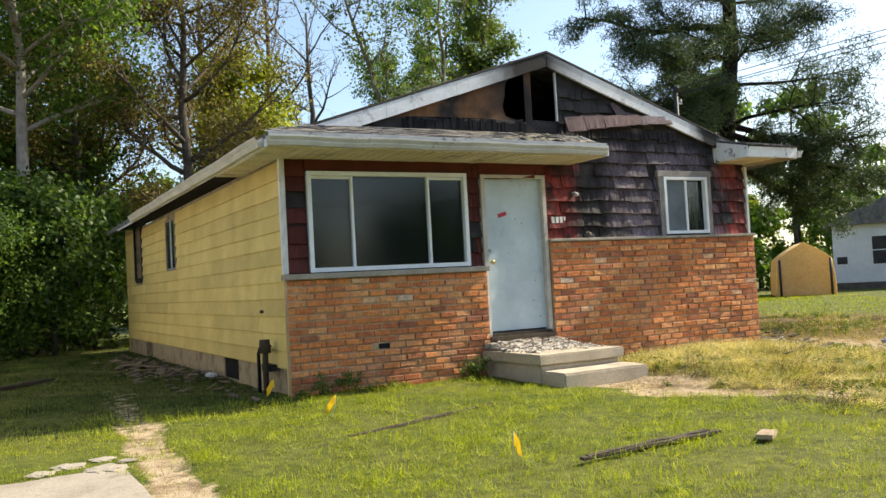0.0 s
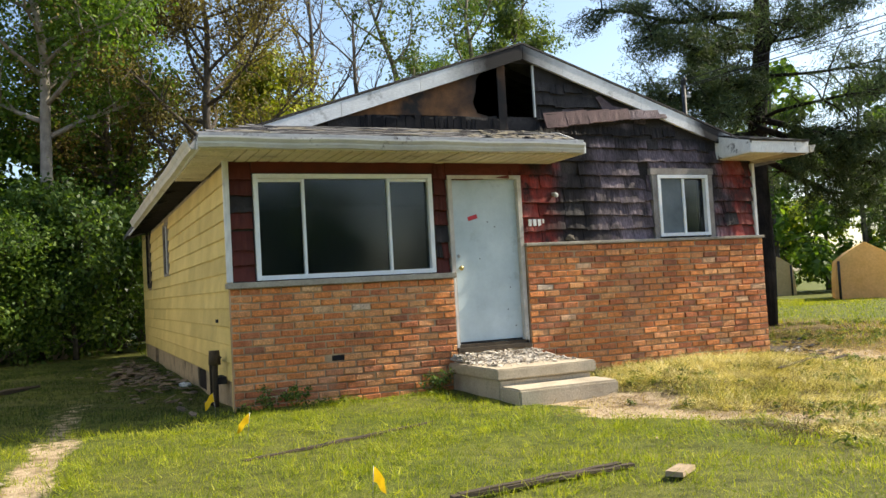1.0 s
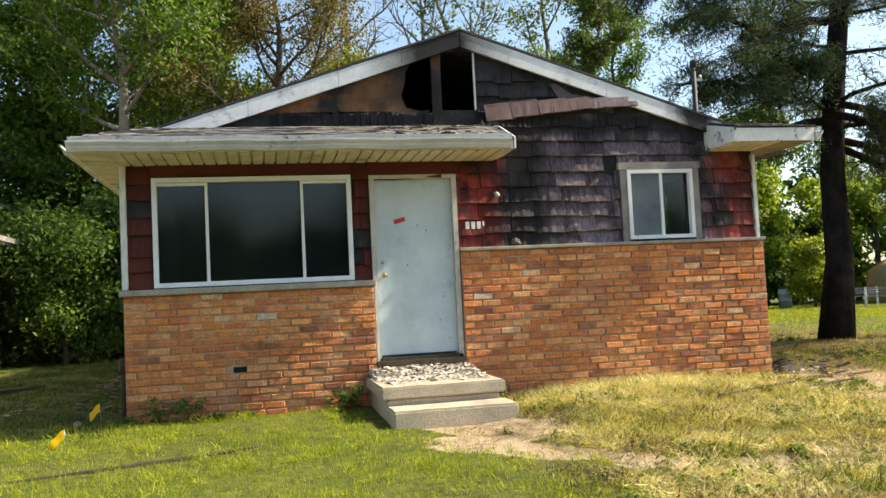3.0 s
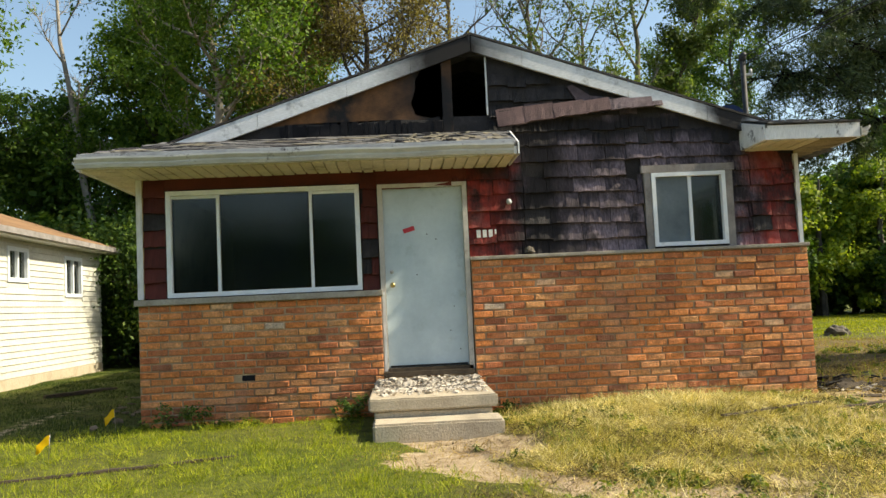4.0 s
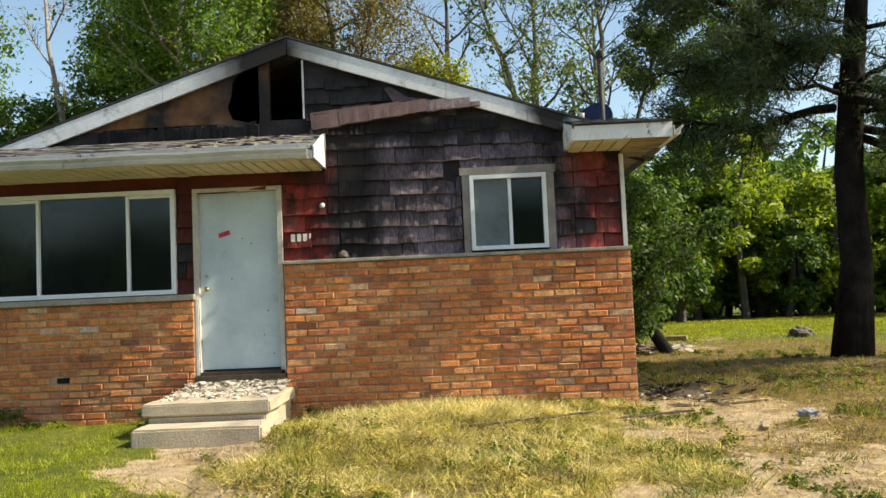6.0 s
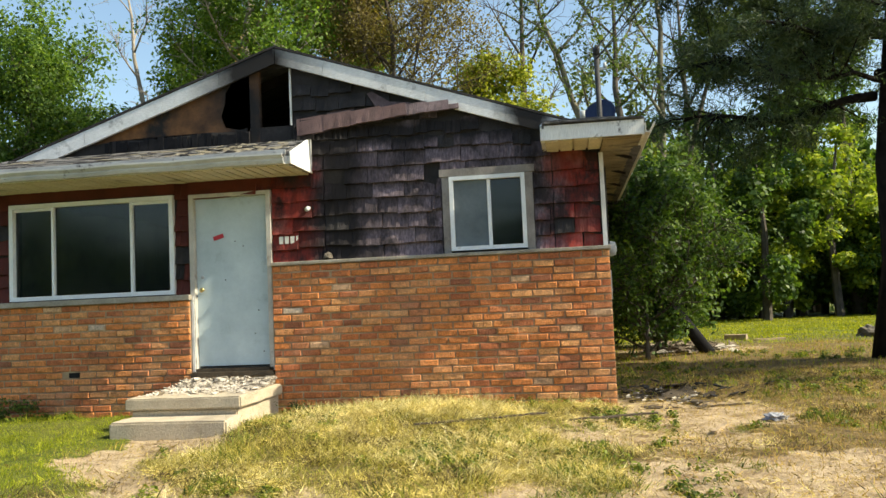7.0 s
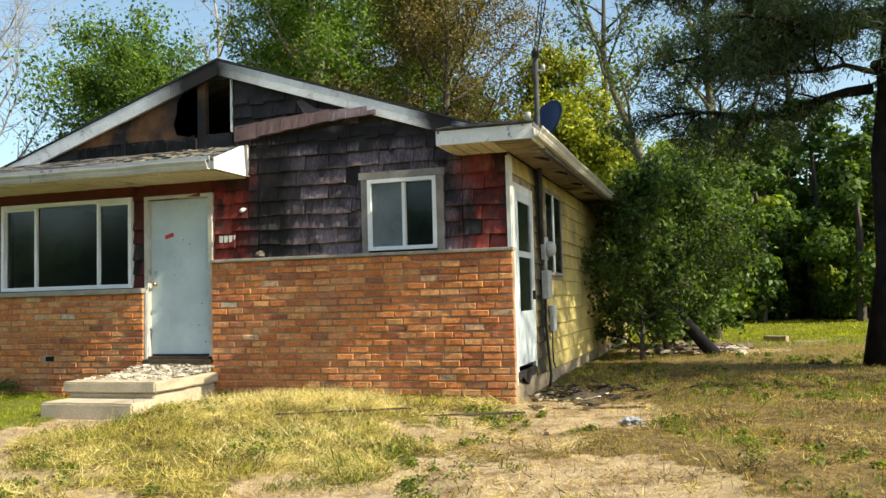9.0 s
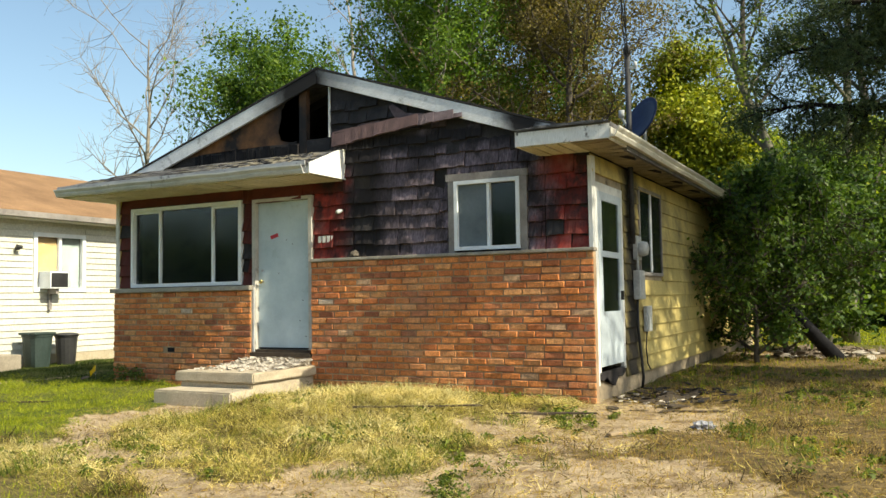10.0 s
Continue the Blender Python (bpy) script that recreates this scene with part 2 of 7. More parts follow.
OLD_WHITE = surf("weathered_white_paint", (0.60, 0.60, 0.59), (0.80, 0.80, 0.79), 3, 30, 0.7, 0.3, (0.22, 0.21, 0.20), 3.5, (0.6, 0.8), (1, 1, 0.2))

VINYL = surf("window_vinyl", (0.72, 0.75, 0.78), (0.84, 0.86, 0.88), 4, 30, 0.5, 0.1, (0.4, 0.38, 0.34), 6, (0.62, 0.85), grain=0.2)
ALU = surf("bare_metal_flashing", (0.72, 0.72, 0.71), (0.86, 0.86, 0.85), 3, 30, 0.45, 0.1)
GUTTER_M = surf("gutter_paint", (0.48, 0.46, 0.40), (0.68, 0.66, 0.60), 2.5, 40, 0.55, 0.2, (0.18, 0.15, 0.12), 5, (0.58, 0.8), (0.3, 1, 4))
GUTTER_GREY = surf("stained_grey_gutter_paint", (0.40, 0.405, 0.40), (0.62, 0.62, 0.60), 2.2, 40, 0.6, 0.2, (0.07, 0.062, 0.056), 3.0, (0.6, 0.68), (0.3, 1, 5))
BARGE_M = smoked_trim("smoke_marked_white_paint", (0.66, 0.67, 0.70), (0.86, 0.87, 0.90), ((3.5, 0.25, 0.95), (6.72, 0.1, 0.45)))
STREAKED = surf("streaked_white_paint", (0.62, 0.62, 0.61), (0.84, 0.84, 0.83), 3, 30, 0.65, 0.2, (0.05, 0.045, 0.045), 5.0, (0.58, 0.66), (6, 6, 0.4))
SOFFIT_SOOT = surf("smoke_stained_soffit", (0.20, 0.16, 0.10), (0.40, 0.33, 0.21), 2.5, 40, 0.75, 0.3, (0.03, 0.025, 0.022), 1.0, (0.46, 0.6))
SOFFIT_M = surf("soffit_panel", (0.52, 0.47, 0.34), (0.70, 0.64, 0.48), 2.5, 40, 0.7, 0.2, (0.12, 0.09, 0.06), 2.2, (0.6, 0.8))
GREY_TRIM = surf("bare_grey_wood", (0.20, 0.18, 0.17), (0.36, 0.33, 0.31), 4, 40, 0.85, 0.6, (0.09, 0.07, 0.07), 3, (0.55, 0.8), (6, 6, 0.5))
YELLOW = surf("yellow_siding", (0.56, 0.43, 0.15), (0.72, 0.57, 0.22), 1.6, 30, 0.7, 0.25, (0.34, 0.27, 0.14), 2.0, (0.6, 0.85), (0.4, 0.4, 4), each=0.1, grain=0.25)
YELLOW_SOOTY = sooty_siding_material()
BLOCK = surf("painted_block", (0.30, 0.24, 0.17), (0.52, 0.42, 0.29), 2.5, 40, 0.9, 0.6, (0.12, 0.095, 0.07), 2.5, (0.46, 0.66))
PAD_M = surf("old_pale_concrete", (0.27, 0.23, 0.18), (0.42, 0.365, 0.295), 3, 50, 0.9, 0.6, (0.18, 0.15, 0.11), 3, (0.54, 0.76))
STORM_M = surf("storm_door_paint", (0.42, 0.48, 0.54), (0.58, 0.64, 0.70), 3, 30, 0.5, 0.1, (0.22, 0.24, 0.26), 3.0, (0.56, 0.8), grain=0.2)
MAST_M = surf("sooty_steel", (0.02, 0.02, 0.022), (0.055, 0.055, 0.06), 5, 40, 0.6, 0.2, (0.12, 0.08, 0.05), 4, (0.6, 0.8))
LITTER_BROWN = leaf_material("dead_leaf_litter", (0.07, 0.045, 0.025), (0.16, 0.10, 0.05), (0.34, 0.24, 0.12), 0.1)
DOOR_M = surf("door_paint", (0.42, 0.51, 0.56), (0.57, 0.66, 0.70), 2.6, 30, 0.5, 0.03, (0.30, 0.36, 0.38), 3.2, (0.58, 0.78), grain=0.12)
ROOFING = surf("asphalt_shingle", (0.06, 0.058, 0.06), (0.185, 0.178, 0.176), 5, 60, 0.95, 0.8, (0.10, 0.12, 0.05), 2.5, (0.6, 0.8), each=0.25)
ROOF_BROWN = surf("brown_roof_shingle", (0.20, 0.115, 0.06), (0.32, 0.19, 0.10), 1.2, 25, 0.9, 0.5, each=0.2)
CONCRETE = surf("step_concrete", (0.40, 0.33, 0.24), (0.58, 0.50, 0.38), 3, 50, 0.9, 0.6, (0.2, 0.17, 0.13), 3, (0.56, 0.8))
RUBBLE_M = surf("plaster_rubble", (0.40, 0.35, 0.29), (0.70, 0.63, 0.54), 16, 50, 0.95, 0.6, (0.10, 0.085, 0.075), 13, (0.55, 0.65))
DEBRIS_M = surf("burnt_debris", (0.10, 0.075, 0.055), (0.30, 0.24, 0.18), 6, 50, 0.95, 0.6, (0.5, 0.46, 0.4), 4, (0.68, 0.72))
# black for sooty boards, and for the painted dark of holes and hollows
SOOT_AND_HOLLOW = surf("soot_and_hollow_black", (0.008, 0.008, 0.010), (0.028, 0.027, 0.03), 4, 40, 0.8, 0.4)
SOOT_AND_HOLLOW.node_tree.nodes["Principled BSDF"].inputs["Specular IOR Level"].default_value = 0.05
SCREEN_M = surf("grey_window_screen", (0.10, 0.125, 0.14), (0.17, 0.20, 0.22), 3, 30, 0.9, 0.1, grain=0.2)
WOOD_OLD = surf("rotten_board", (0.05, 0.037, 0.026), (0.12, 0.09, 0.06), 5, 40, 0.9, 0.8, (0.03, 0.025, 0.02), 5, (0.5, 0.7), (3, 3, 3))
# near-black charred rooms; the colour also stands in for unlit depth behind panes
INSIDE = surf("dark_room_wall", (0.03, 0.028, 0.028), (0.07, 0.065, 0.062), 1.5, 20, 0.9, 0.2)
BARK = surf("bark", (0.055, 0.045, 0.038), (0.13, 0.11, 0.09), 3, 18, 0.95, 1.0, None, 1, (0.5, 0.7), (1, 1, 0.25), dist=0.03)
PINE_BARK = surf("pine_bark", (0.012, 0.011, 0.011), (0.042, 0.034, 0.03), 3, 12, 0.95, 1.0, None, 1, (0.5, 0.7), (1, 1, 0.3), dist=0.05)
PINE_BARK.node_tree.nodes["Principled BSDF"].inputs["Specular IOR Level"].default_value = 0.05
PALE_BARK = surf("pale_dead_bark", (0.22, 0.19, 0.16), (0.38, 0.34, 0.29), 3, 18, 0.9, 0.8, (0.1, 0.085, 0.07), 2, (0.55, 0.8), (1, 1, 0.25), dist=0.02)
WHITE_SIDING = surf("white_vinyl_siding", (0.56, 0.545, 0.48), (0.68, 0.66, 0.59), 1.2, 25, 0.6, 0.1, (0.5, 0.46, 0.38), 3, (0.65, 0.9))
BLUE_WHITE = surf("pale_grey_siding", (0.70, 0.72, 0.76), (0.82, 0.84, 0.87), 1.2, 25, 0.6, 0.1)
FLAG_M = surf("flag_plastic", (0.80, 0.55, 0.01), (0.92, 0.68, 0.02), 8, 30, 0.5, 0.05)
WIRE_M = surf("galvanised_wire", (0.25, 0.25, 0.25), (0.4, 0.4, 0.4), 8, 30, 0.4, 0.0, metal=0.8)
CABLE_M = surf("black_cable", (0.015, 0.015, 0.016), (0.03, 0.03, 0.032), 8, 30, 0.6, 0.0)
METER_M = surf("meter_grey_metal", (0.36, 0.37, 0.37), (0.52, 0.53, 0.53), 6, 30, 0.5, 0.1, (0.2, 0.15, 0.1), 6, (0.62, 0.8))
DISH_M = surf("dark_blue_dish", (0.012, 0.02, 0.055), (0.022, 0.034, 0.085), 4, 30, 0.45, 0.0)
BRASS = surf("brass", (0.5, 0.38, 0.14), (0.65, 0.5, 0.2), 20, 60, 0.3, 0.0, metal=1.0)
RED_TAG = surf("red_sticker", (0.45, 0.03, 0.05), (0.55, 0.05, 0.07), 20, 60, 0.5, 0.0)
PAPER_WHITE = surf("white_number_paint", (0.72, 0.70, 0.66), (0.84, 0.82, 0.78), 20, 60, 0.6, 0.0)
TENT_M = surf("tan_tarpaulin", (0.70, 0.54, 0.27), (0.84, 0.67, 0.37), 1.5, 12, 0.7, 0.3, (0.42, 0.3, 0.13), 1.2, (0.55, 0.8), dist=0.05)


def let_through(m, colour, share):
    """Thin cloth or plastic that lets some light through."""
    nt = m.node_tree
    glow = nt.nodes.new("ShaderNodeBsdfTranslucent")
    glow.inputs[0].default_value = (*colour, 1)
    mix = nt.nodes.new("ShaderNodeMixShader")
    mix.inputs[0].default_value = share
    nt.links.new(nt.nodes["Principled BSDF"].outputs[0], mix.inputs[1])
    nt.links.new(glow.outputs[0], mix.inputs[2])
    nt.links.new(mix.outputs[0], nt.nodes["Material Output"].inputs[0])


let_through(TENT_M, (0.72, 0.5, 0.2), 0.45)
let_through(FLAG_M, (0.9, 0.62, 0.02), 0.45)
BIN_M = surf("grey_green_plastic", (0.03, 0.046, 0.043), (0.05, 0.072, 0.068), 4, 30, 0.55, 0.1)
BIN_DARK = surf("dark_plastic", (0.03, 0.03, 0.032), (0.05, 0.05, 0.052), 4, 30, 0.5, 0.1)
BEIGE_CURTAIN = surf("ochre_window_panel", (0.46, 0.30, 0.14), (0.58, 0.40, 0.20), 3, 30, 0.8, 0.1)
PALE_CURTAIN = surf("blue_grey_curtain", (0.26, 0.31, 0.31), (0.38, 0.44, 0.44), 5, 30, 0.9, 0.3, stretch=(8, 8, 0.3))
WHITE_CURTAIN = surf("white_curtain", (0.5, 0.5, 0.5), (0.68, 0.68, 0.68), 5, 30, 0.9, 0.3, stretch=(8, 8, 0.3))
ROCK_M = surf("grey_rock", (0.09, 0.075, 0.06), (0.18, 0.155, 0.125), 4, 30, 0.9, 0.8)
LITTER_M = surf("pale_litter", (0.17, 0.17, 0.19), (0.40, 0.40, 0.43), 14, 40, 0.6, 0.2)
LEAN_BARK = surf("grey_green_bark", (0.10, 0.095, 0.07), (0.22, 0.20, 0.15), 3, 18, 0.9, 0.8, (0.06, 0.055, 0.045), 2, (0.55, 0.8), (1, 1, 0.25), dist=0.02)
SMOKED = smoked_shingle_material()
ROOF_FLAKE = surf("torn_tan_roofing", (0.13, 0.115, 0.085), (0.27, 0.24, 0.18), 8, 50, 0.9, 0.6, (0.08, 0.07, 0.06), 6, (0.5, 0.7))
PALE_WOOD = surf("pale_weathered_board", (0.26, 0.19, 0.12), (0.42, 0.32, 0.21), 6, 40, 0.85, 0.5, (0.12, 0.09, 0.06), 8, (0.55, 0.8))
GLASS = glass_material()
CLEAR_GLASS = glass_material("clear_glass", (0.9, 0.92, 0.92), 0.04)
GROUND_M = ground_material()
LEAF_GREEN = leaf_material("green_leaves", (0.05, 0.105, 0.016), (0.11, 0.20, 0.03), (0.20, 0.30, 0.045), 0.45, low=(0.42, 0.47, 0.5))
LEAF_DEEP = leaf_material("deep_green_leaves", (0.035, 0.08, 0.016), (0.08, 0.15, 0.025), (0.165, 0.245, 0.04), 0.45)
LEAF_LIME = leaf_material("yellow_green_leaves", (0.11, 0.155, 0.015), (0.25, 0.30, 0.03), (0.44, 0.44, 0.05), 0.32)
LEAF_BROWN = leaf_material("browning_leaves", (0.075, 0.058, 0.024), (0.165, 0.13, 0.045), (0.28, 0.24, 0.075), 0.38)
LEAF_PINE = leaf_material("pine_needles", (0.028, 0.05, 0.027), (0.058, 0.088, 0.044), (0.105, 0.14, 0.068), 0.36)
LEAF_BUSH = leaf_material("dark_bush_leaves", (0.03, 0.062, 0.015), (0.075, 0.14, 0.028), (0.17, 0.25, 0.05), 0.42, 0.5, 1.2)
THATCH_M = leaf_material("dead_thatch", (0.025, 0.018, 0.008), (0.08, 0.056, 0.019), (0.18, 0.13, 0.045), 0.2, patch=5.0)
# far grass colour raised so that the back lawn looks sunlit
BRIGHT_LAWN_M = leaf_material("sun_bright_far_lawn", (0.20, 0.235, 0.012), (0.36, 0.38, 0.022), (0.53, 0.51, 0.04), 0.4, patch=0.9)
# leaf colour lifted to put sunlight on the thicket's near side
LEAF_MID = leaf_material("sunlit_thicket_leaves", (0.10, 0.17, 0.022), (0.23, 0.31, 0.038), (0.42, 0.46, 0.06), 0.5)
LEAF_FEATHER = leaf_material("feathery_leaves", (0.06, 0.10, 0.028), (0.115, 0.165, 0.045), (0.19, 0.24, 0.07), 0.45)
# grass colour lowered to carry the shade beside the yellow wall
LEAF_SHADE = leaf_material("shade_darkened_grass", (0.022, 0.045, 0.010), (0.05, 0.085, 0.016), (0.09, 0.13, 0.026), 0.3, patch=2.0)
OLIVE_M = leaf_material("rank_olive_grass", (0.12, 0.115, 0.018), (0.37, 0.33, 0.065), (0.74, 0.64, 0.22), 0.35, patch=3.5, low=(0.35, 0.38, 0.35), high=(1.4, 1.3, 1.15))
GRASS_M = leaf_material("grass_blades", (0.14, 0.20, 0.010), (0.30, 0.36, 0.02), (0.52, 0.52, 0.055), 0.42, patch=6.0, low=(0.38, 0.42, 0.4), high=(1.35, 1.25, 1.1))
PALE_STRAW = leaf_material("bleached_straw", (0.32, 0.25, 0.08), (0.68, 0.575, 0.24), (0.93, 0.84, 0.50), 0.25, patch=3.0, low=(0.5, 0.48, 0.42), high=(1.3, 1.26, 1.2))
CASING_M = surf("worn_cream_casing", (0.40, 0.37, 0.33), (0.62, 0.59, 0.54), 4, 40, 0.8, 0.4, (0.07, 0.055, 0.05), 2.4, (0.6, 0.74), (6, 6, 0.5))
DRIP_M = surf("grey_flaking_drip_board", (0.26, 0.27, 0.29), (0.46, 0.47, 0.49), 3, 40, 0.8, 0.4, (0.04, 0.037, 0.036), 3.4, (0.54, 0.62), (0.6, 1, 4))
STRAW_M = leaf_material("dry_grass", (0.23, 0.185, 0.045), (0.56, 0.47, 0.14), (0.90, 0.79, 0.37), 0.3, patch=4.0, low=(0.3, 0.3, 0.22), high=(1.6, 1.5, 1.35))
DRY_M = leaf_material("withered_grass", (0.15, 0.10, 0.02), (0.36, 0.25, 0.065), (0.56, 0.42, 0.14), 0.3, patch=3.0, low=(0.35, 0.33, 0.3), high=(1.55, 1.45, 1.3))
WEED_M = leaf_material("weed_leaves", (0.035, 0.06, 0.010), (0.11, 0.155, 0.020), (0.27, 0.305, 0.043), 0.36)


# ---- building helpers ----
def part(name, bm, material, parent=None, label=""):
    me = bpy.data.meshes.new(name)
    if bm is not None:
        bmesh.ops.recalc_face_normals(bm, faces=bm.faces)
        bm.to_mesh(me)
        bm.free()
    me.materials.append(material)
    ob = new(name, me)
    ob.parent = parent
    return tagged(ob, label)


def raw(name, verts, faces, material, parent=None, label="", smooth=False):
    me = bpy.data.meshes.new(name)
    me.from_pydata(verts, [], faces)
    me.materials.append(material)
    if smooth:
        me.polygons.foreach_set("use_smooth", [True] * len(me.polygons))
    ob = new(name, me)
    ob.parent = parent
    return tagged(ob, label)


def thing(name, at, label, category, group="", kind=""):
    e = new(name)
    e.empty_display_size = 0.2
    e.location = at
    return tagged(e, label, category, group, kind)


def add_box(bm, x0, x1, y0, y1, z0, z1, m=None):
    vs = [bm.verts.new(p) for p in ((x0, y0, z0), (x1, y0, z0), (x1, y1, z0), (x0, y1, z0), (x0, y0, z1), (x1, y0, z1), (x1, y1, z1), (x0, y1, z1))]
    if m is not None:
        for v in vs:
            v.co = m @ v.co
    for f in ((0, 3, 2, 1), (4, 5, 6, 7), (0, 1, 5, 4), (1, 2, 6, 5), (2, 3, 7, 6), (3, 0, 4, 7)):
        bm.faces.new([vs[i] for i in f])
    return vs


def box(x0, x1, y0, y1, z0, z1, bevel=0.0, m=None):
    bm = bmesh.new()
    add_box(bm, x0, x1, y0, y1, z0, z1, m)
    if bevel:
        bmesh.ops.bevel(bm, geom=bm.edges[:], offset=bevel, segments=2, affect="EDGES", profile=0.6)
    return bm


def boxes(*list_of):
    bm = bmesh.new()
    for b in list_of:
        add_box(bm, *b)
    bmesh.ops.remove_doubles(bm, verts=bm.verts[:], dist=0.0005)
    return bm


def prism(points, axis, a, b):
    """A flat outline drawn out along one axis: points are (u, v) of the other two axes in order."""
    bm = bmesh.new()

    def at(u, v, w):
        return {"x": (w, u, v), "y": (u, w, v), "z": (u, v, w)}[axis]
    p = [bm.verts.new(at(u, v, a)) for u, v in points]
    q = [bm.verts.new(at(u, v, b)) for u, v in points]
    n = len(points)
    bm.faces.new(p)
    bm.faces.new(q[::-1])
    for i in range(n):
        bm.faces.new((p[i], q[i], q[(i + 1) % n], p[(i + 1) % n]))
    bmesh.ops.triangulate(bm, faces=[f for f in bm.faces if len(f.verts) > 4])
    return bm


def tube_into(verts, faces, pts, radii, sides=7, cap=True):
    pts = [Vector(p) for p in pts]
    start = len(verts)
    ref = Vector((0.3, 0.8, 0.1))
    for i, p in enumerate(pts):
        d = (pts[min(i + 1, len(pts) - 1)] - pts[max(i - 1, 0)]).normalized()
        u = d.cross(ref)
        u = u.normalized() if u.length > 0.05 else d.cross(Vector((1, 0, 0))).normalized()
        w = d.cross(u)
        for k in range(sides):
            a = 2 * math.pi * k / sides
            verts.append(p + (u * math.cos(a) + w * math.sin(a)) * radii[i])
    for i in range(len(pts) - 1):
        for k in range(sides):
            a, b = start + i * sides + k, start + i * sides + (k + 1) % sides
            faces.append((a, b, b + sides, a + sides))
    if cap:
        faces.append(tuple(range(start + sides - 1, start - 1, -1)))
        faces.append(tuple(start + (len(pts) - 1) * sides + k for k in range(sides)))


def tube(name, pts, radii, material, parent=None, label="", sides=8):
    v, f = [], []
    tube_into(v, f, pts, radii if isinstance(radii, (list, tuple)) else [radii] * len(pts), sides)
    return raw(name, v, f, material, parent, label, True)


def piece(name, mesh, parent, m):
    ob = new(name, mesh)
    ob.parent = parent
    ob.matrix_local = m
    return ob


def leaves(name, centres, spread, count, size, material, parent=None, label="", up=0.5, thin=0.55, seed=1, droop=0.0):
    """Many small leaf blades round the given centres, one mesh. centres: (n, 3); spread: (n,) or number."""
    g = np.random.default_rng(seed)
    centres = np.asarray(centres, float)
    pick = g.integers(0, len(centres), count)
    sp = np.broadcast_to(np.asarray(spread, float), (len(centres),))[pick]
    off = g.normal(size=(count, 3))
    off /= np.maximum(np.linalg.norm(off, axis=1, keepdims=True), 1e-6)
    off *= (g.random((count, 1)) ** 0.45) * sp[:, None]
    off[:, 2] *= 0.75
    p = centres[pick] + off
    n = g.normal(size=(count, 3)) * 0.55 + off / np.maximum(np.linalg.norm(off, axis=1, keepdims=True), 1e-6) * 0.8 + (0, 0, up)
    n /= np.linalg.norm(n, axis=1, keepdims=True)
    d = np.cross(n, g.normal(size=(count, 3)))
    d[:, 2] -= droop
    d /= np.linalg.norm(d, axis=1, keepdims=True)
    w = np.cross(n, d)
    s = size * (0.55 + 0.9 * g.random((count, 1)))
    v = np.empty((count, 4, 3))
    v[:, 0] = p - d * s * 0.5
    v[:, 1] = p + w * s * 0.5 * thin + d * s * 0.05 + n * s * 0.08
    v[:, 2] = p + d * s * 0.5
    v[:, 3] = p - w * s * 0.5 * thin + d * s * 0.05 + n * s * 0.08
    return quads(name, v, material, parent, label)


def quads(name, v, material, parent=None, label=""):
    count = len(v)
    me = bpy.data.meshes.new(name)
    me.vertices.add(count * 4)
    me.vertices.foreach_set("co", v.reshape(-1).astype(np.float32))
    me.loops.add(count * 4)
    me.loops.foreach_set("vertex_index", np.arange(count * 4, dtype=np.int32))
    me.polygons.add(count)
    me.polygons.foreach_set("loop_start", np.arange(count, dtype=np.int32) * 4)
    me.update(calc_edges=True)
    me.materials.append(material)
    ob = new(name, me)
    ob.parent = parent
    return tagged(ob, label)


# ---- ground ----
def smooth(a, b, v):
    t = np.clip((v - a) / (b - a), 0, 1)
    return t * t * (3 - 2 * t)


def waves(x, y, k, p):
    return np.sin(x * k + p) * np.cos(y * k * 1.17 + p * 2.1) + 0.5 * np.sin(x * k * 2.3 + y * k * 1.9 + p * 3)


def dirt_amount(x, y):
    """Bare soil: the worn line from the step to the street, the worn yard at the side door, the trodden strip by the yellow wall."""
    w = 0.28 * waves(x, y, 1.9, 0.7) + 0.14 * waves(x, y, 5.1, 2.0)
    d = np.maximum(0, -1.9 - y)
    line = 3.2 + 0.1 * d + 0.1 * d ** 3
    a = 1 - smooth(0.28, 0.6, np.abs(x - line) / (1 + 0.12 * d) + w)
    a = a * (y < -1.4) * smooth(-7.5, -5.5, y)
    b = 1 - smooth(0.75, 1.25, np.sqrt(((x - 8.0) / 1.0) ** 2 + ((y + 0.9) / 1.9) ** 2) + w)
    b2 = 1 - smooth(0.8, 1.2, np.sqrt(((x - 8.4) / 1.9) ** 2 + ((y + 4.3) / 1.3) ** 2) + w)
    # the wall strip's pale soil fades with y to imitate the house's shadow
    c = (1 - smooth(0.11, 0.25, np.abs(x + 1.72 - 0.07 * (y + 0.1)) + 0.2 * w)) * (0.66 - 0.25 * smooth(-1.6, 0.2, y))
    c = c * smooth(-8.5, -6.5, y) * (1 - 0.75 * smooth(0.5, 4.0, y)) * (1 - smooth(5, 7, y))
    d = 1 - smooth(0.8, 1.2, np.sqrt(((x - 9.4) / 1.6) ** 2 + ((y - 8.5) / 1.1) ** 2) + w)
    return np.clip(np.maximum.reduce([a, b, b2, c, 0.7 * d]), 0, 1)


def straw_amount(x, y):
    w = 0.35 * waves(x, y, 1.3, 1.9) + 0.2 * waves(x, y, 3.7, 0.3)
    a = smooth(2.6, 4.2, x + w) * (1 - smooth(13, 17, x)) * (1 - smooth(4.5, 8.5, y + w)) * smooth(-8, -5, y)
    near = 0.3 * smooth(-3.5, -5.5, y)
    far = 0.45 * (1 - smooth(0.7, 1.3, np.sqrt(((x - 11) / 6) ** 2 + ((y - 11) / 4) ** 2) + w))
    return np.clip(np.maximum.reduce([a, near, far, 0.16 + 0.3 * w]), 0, 1)


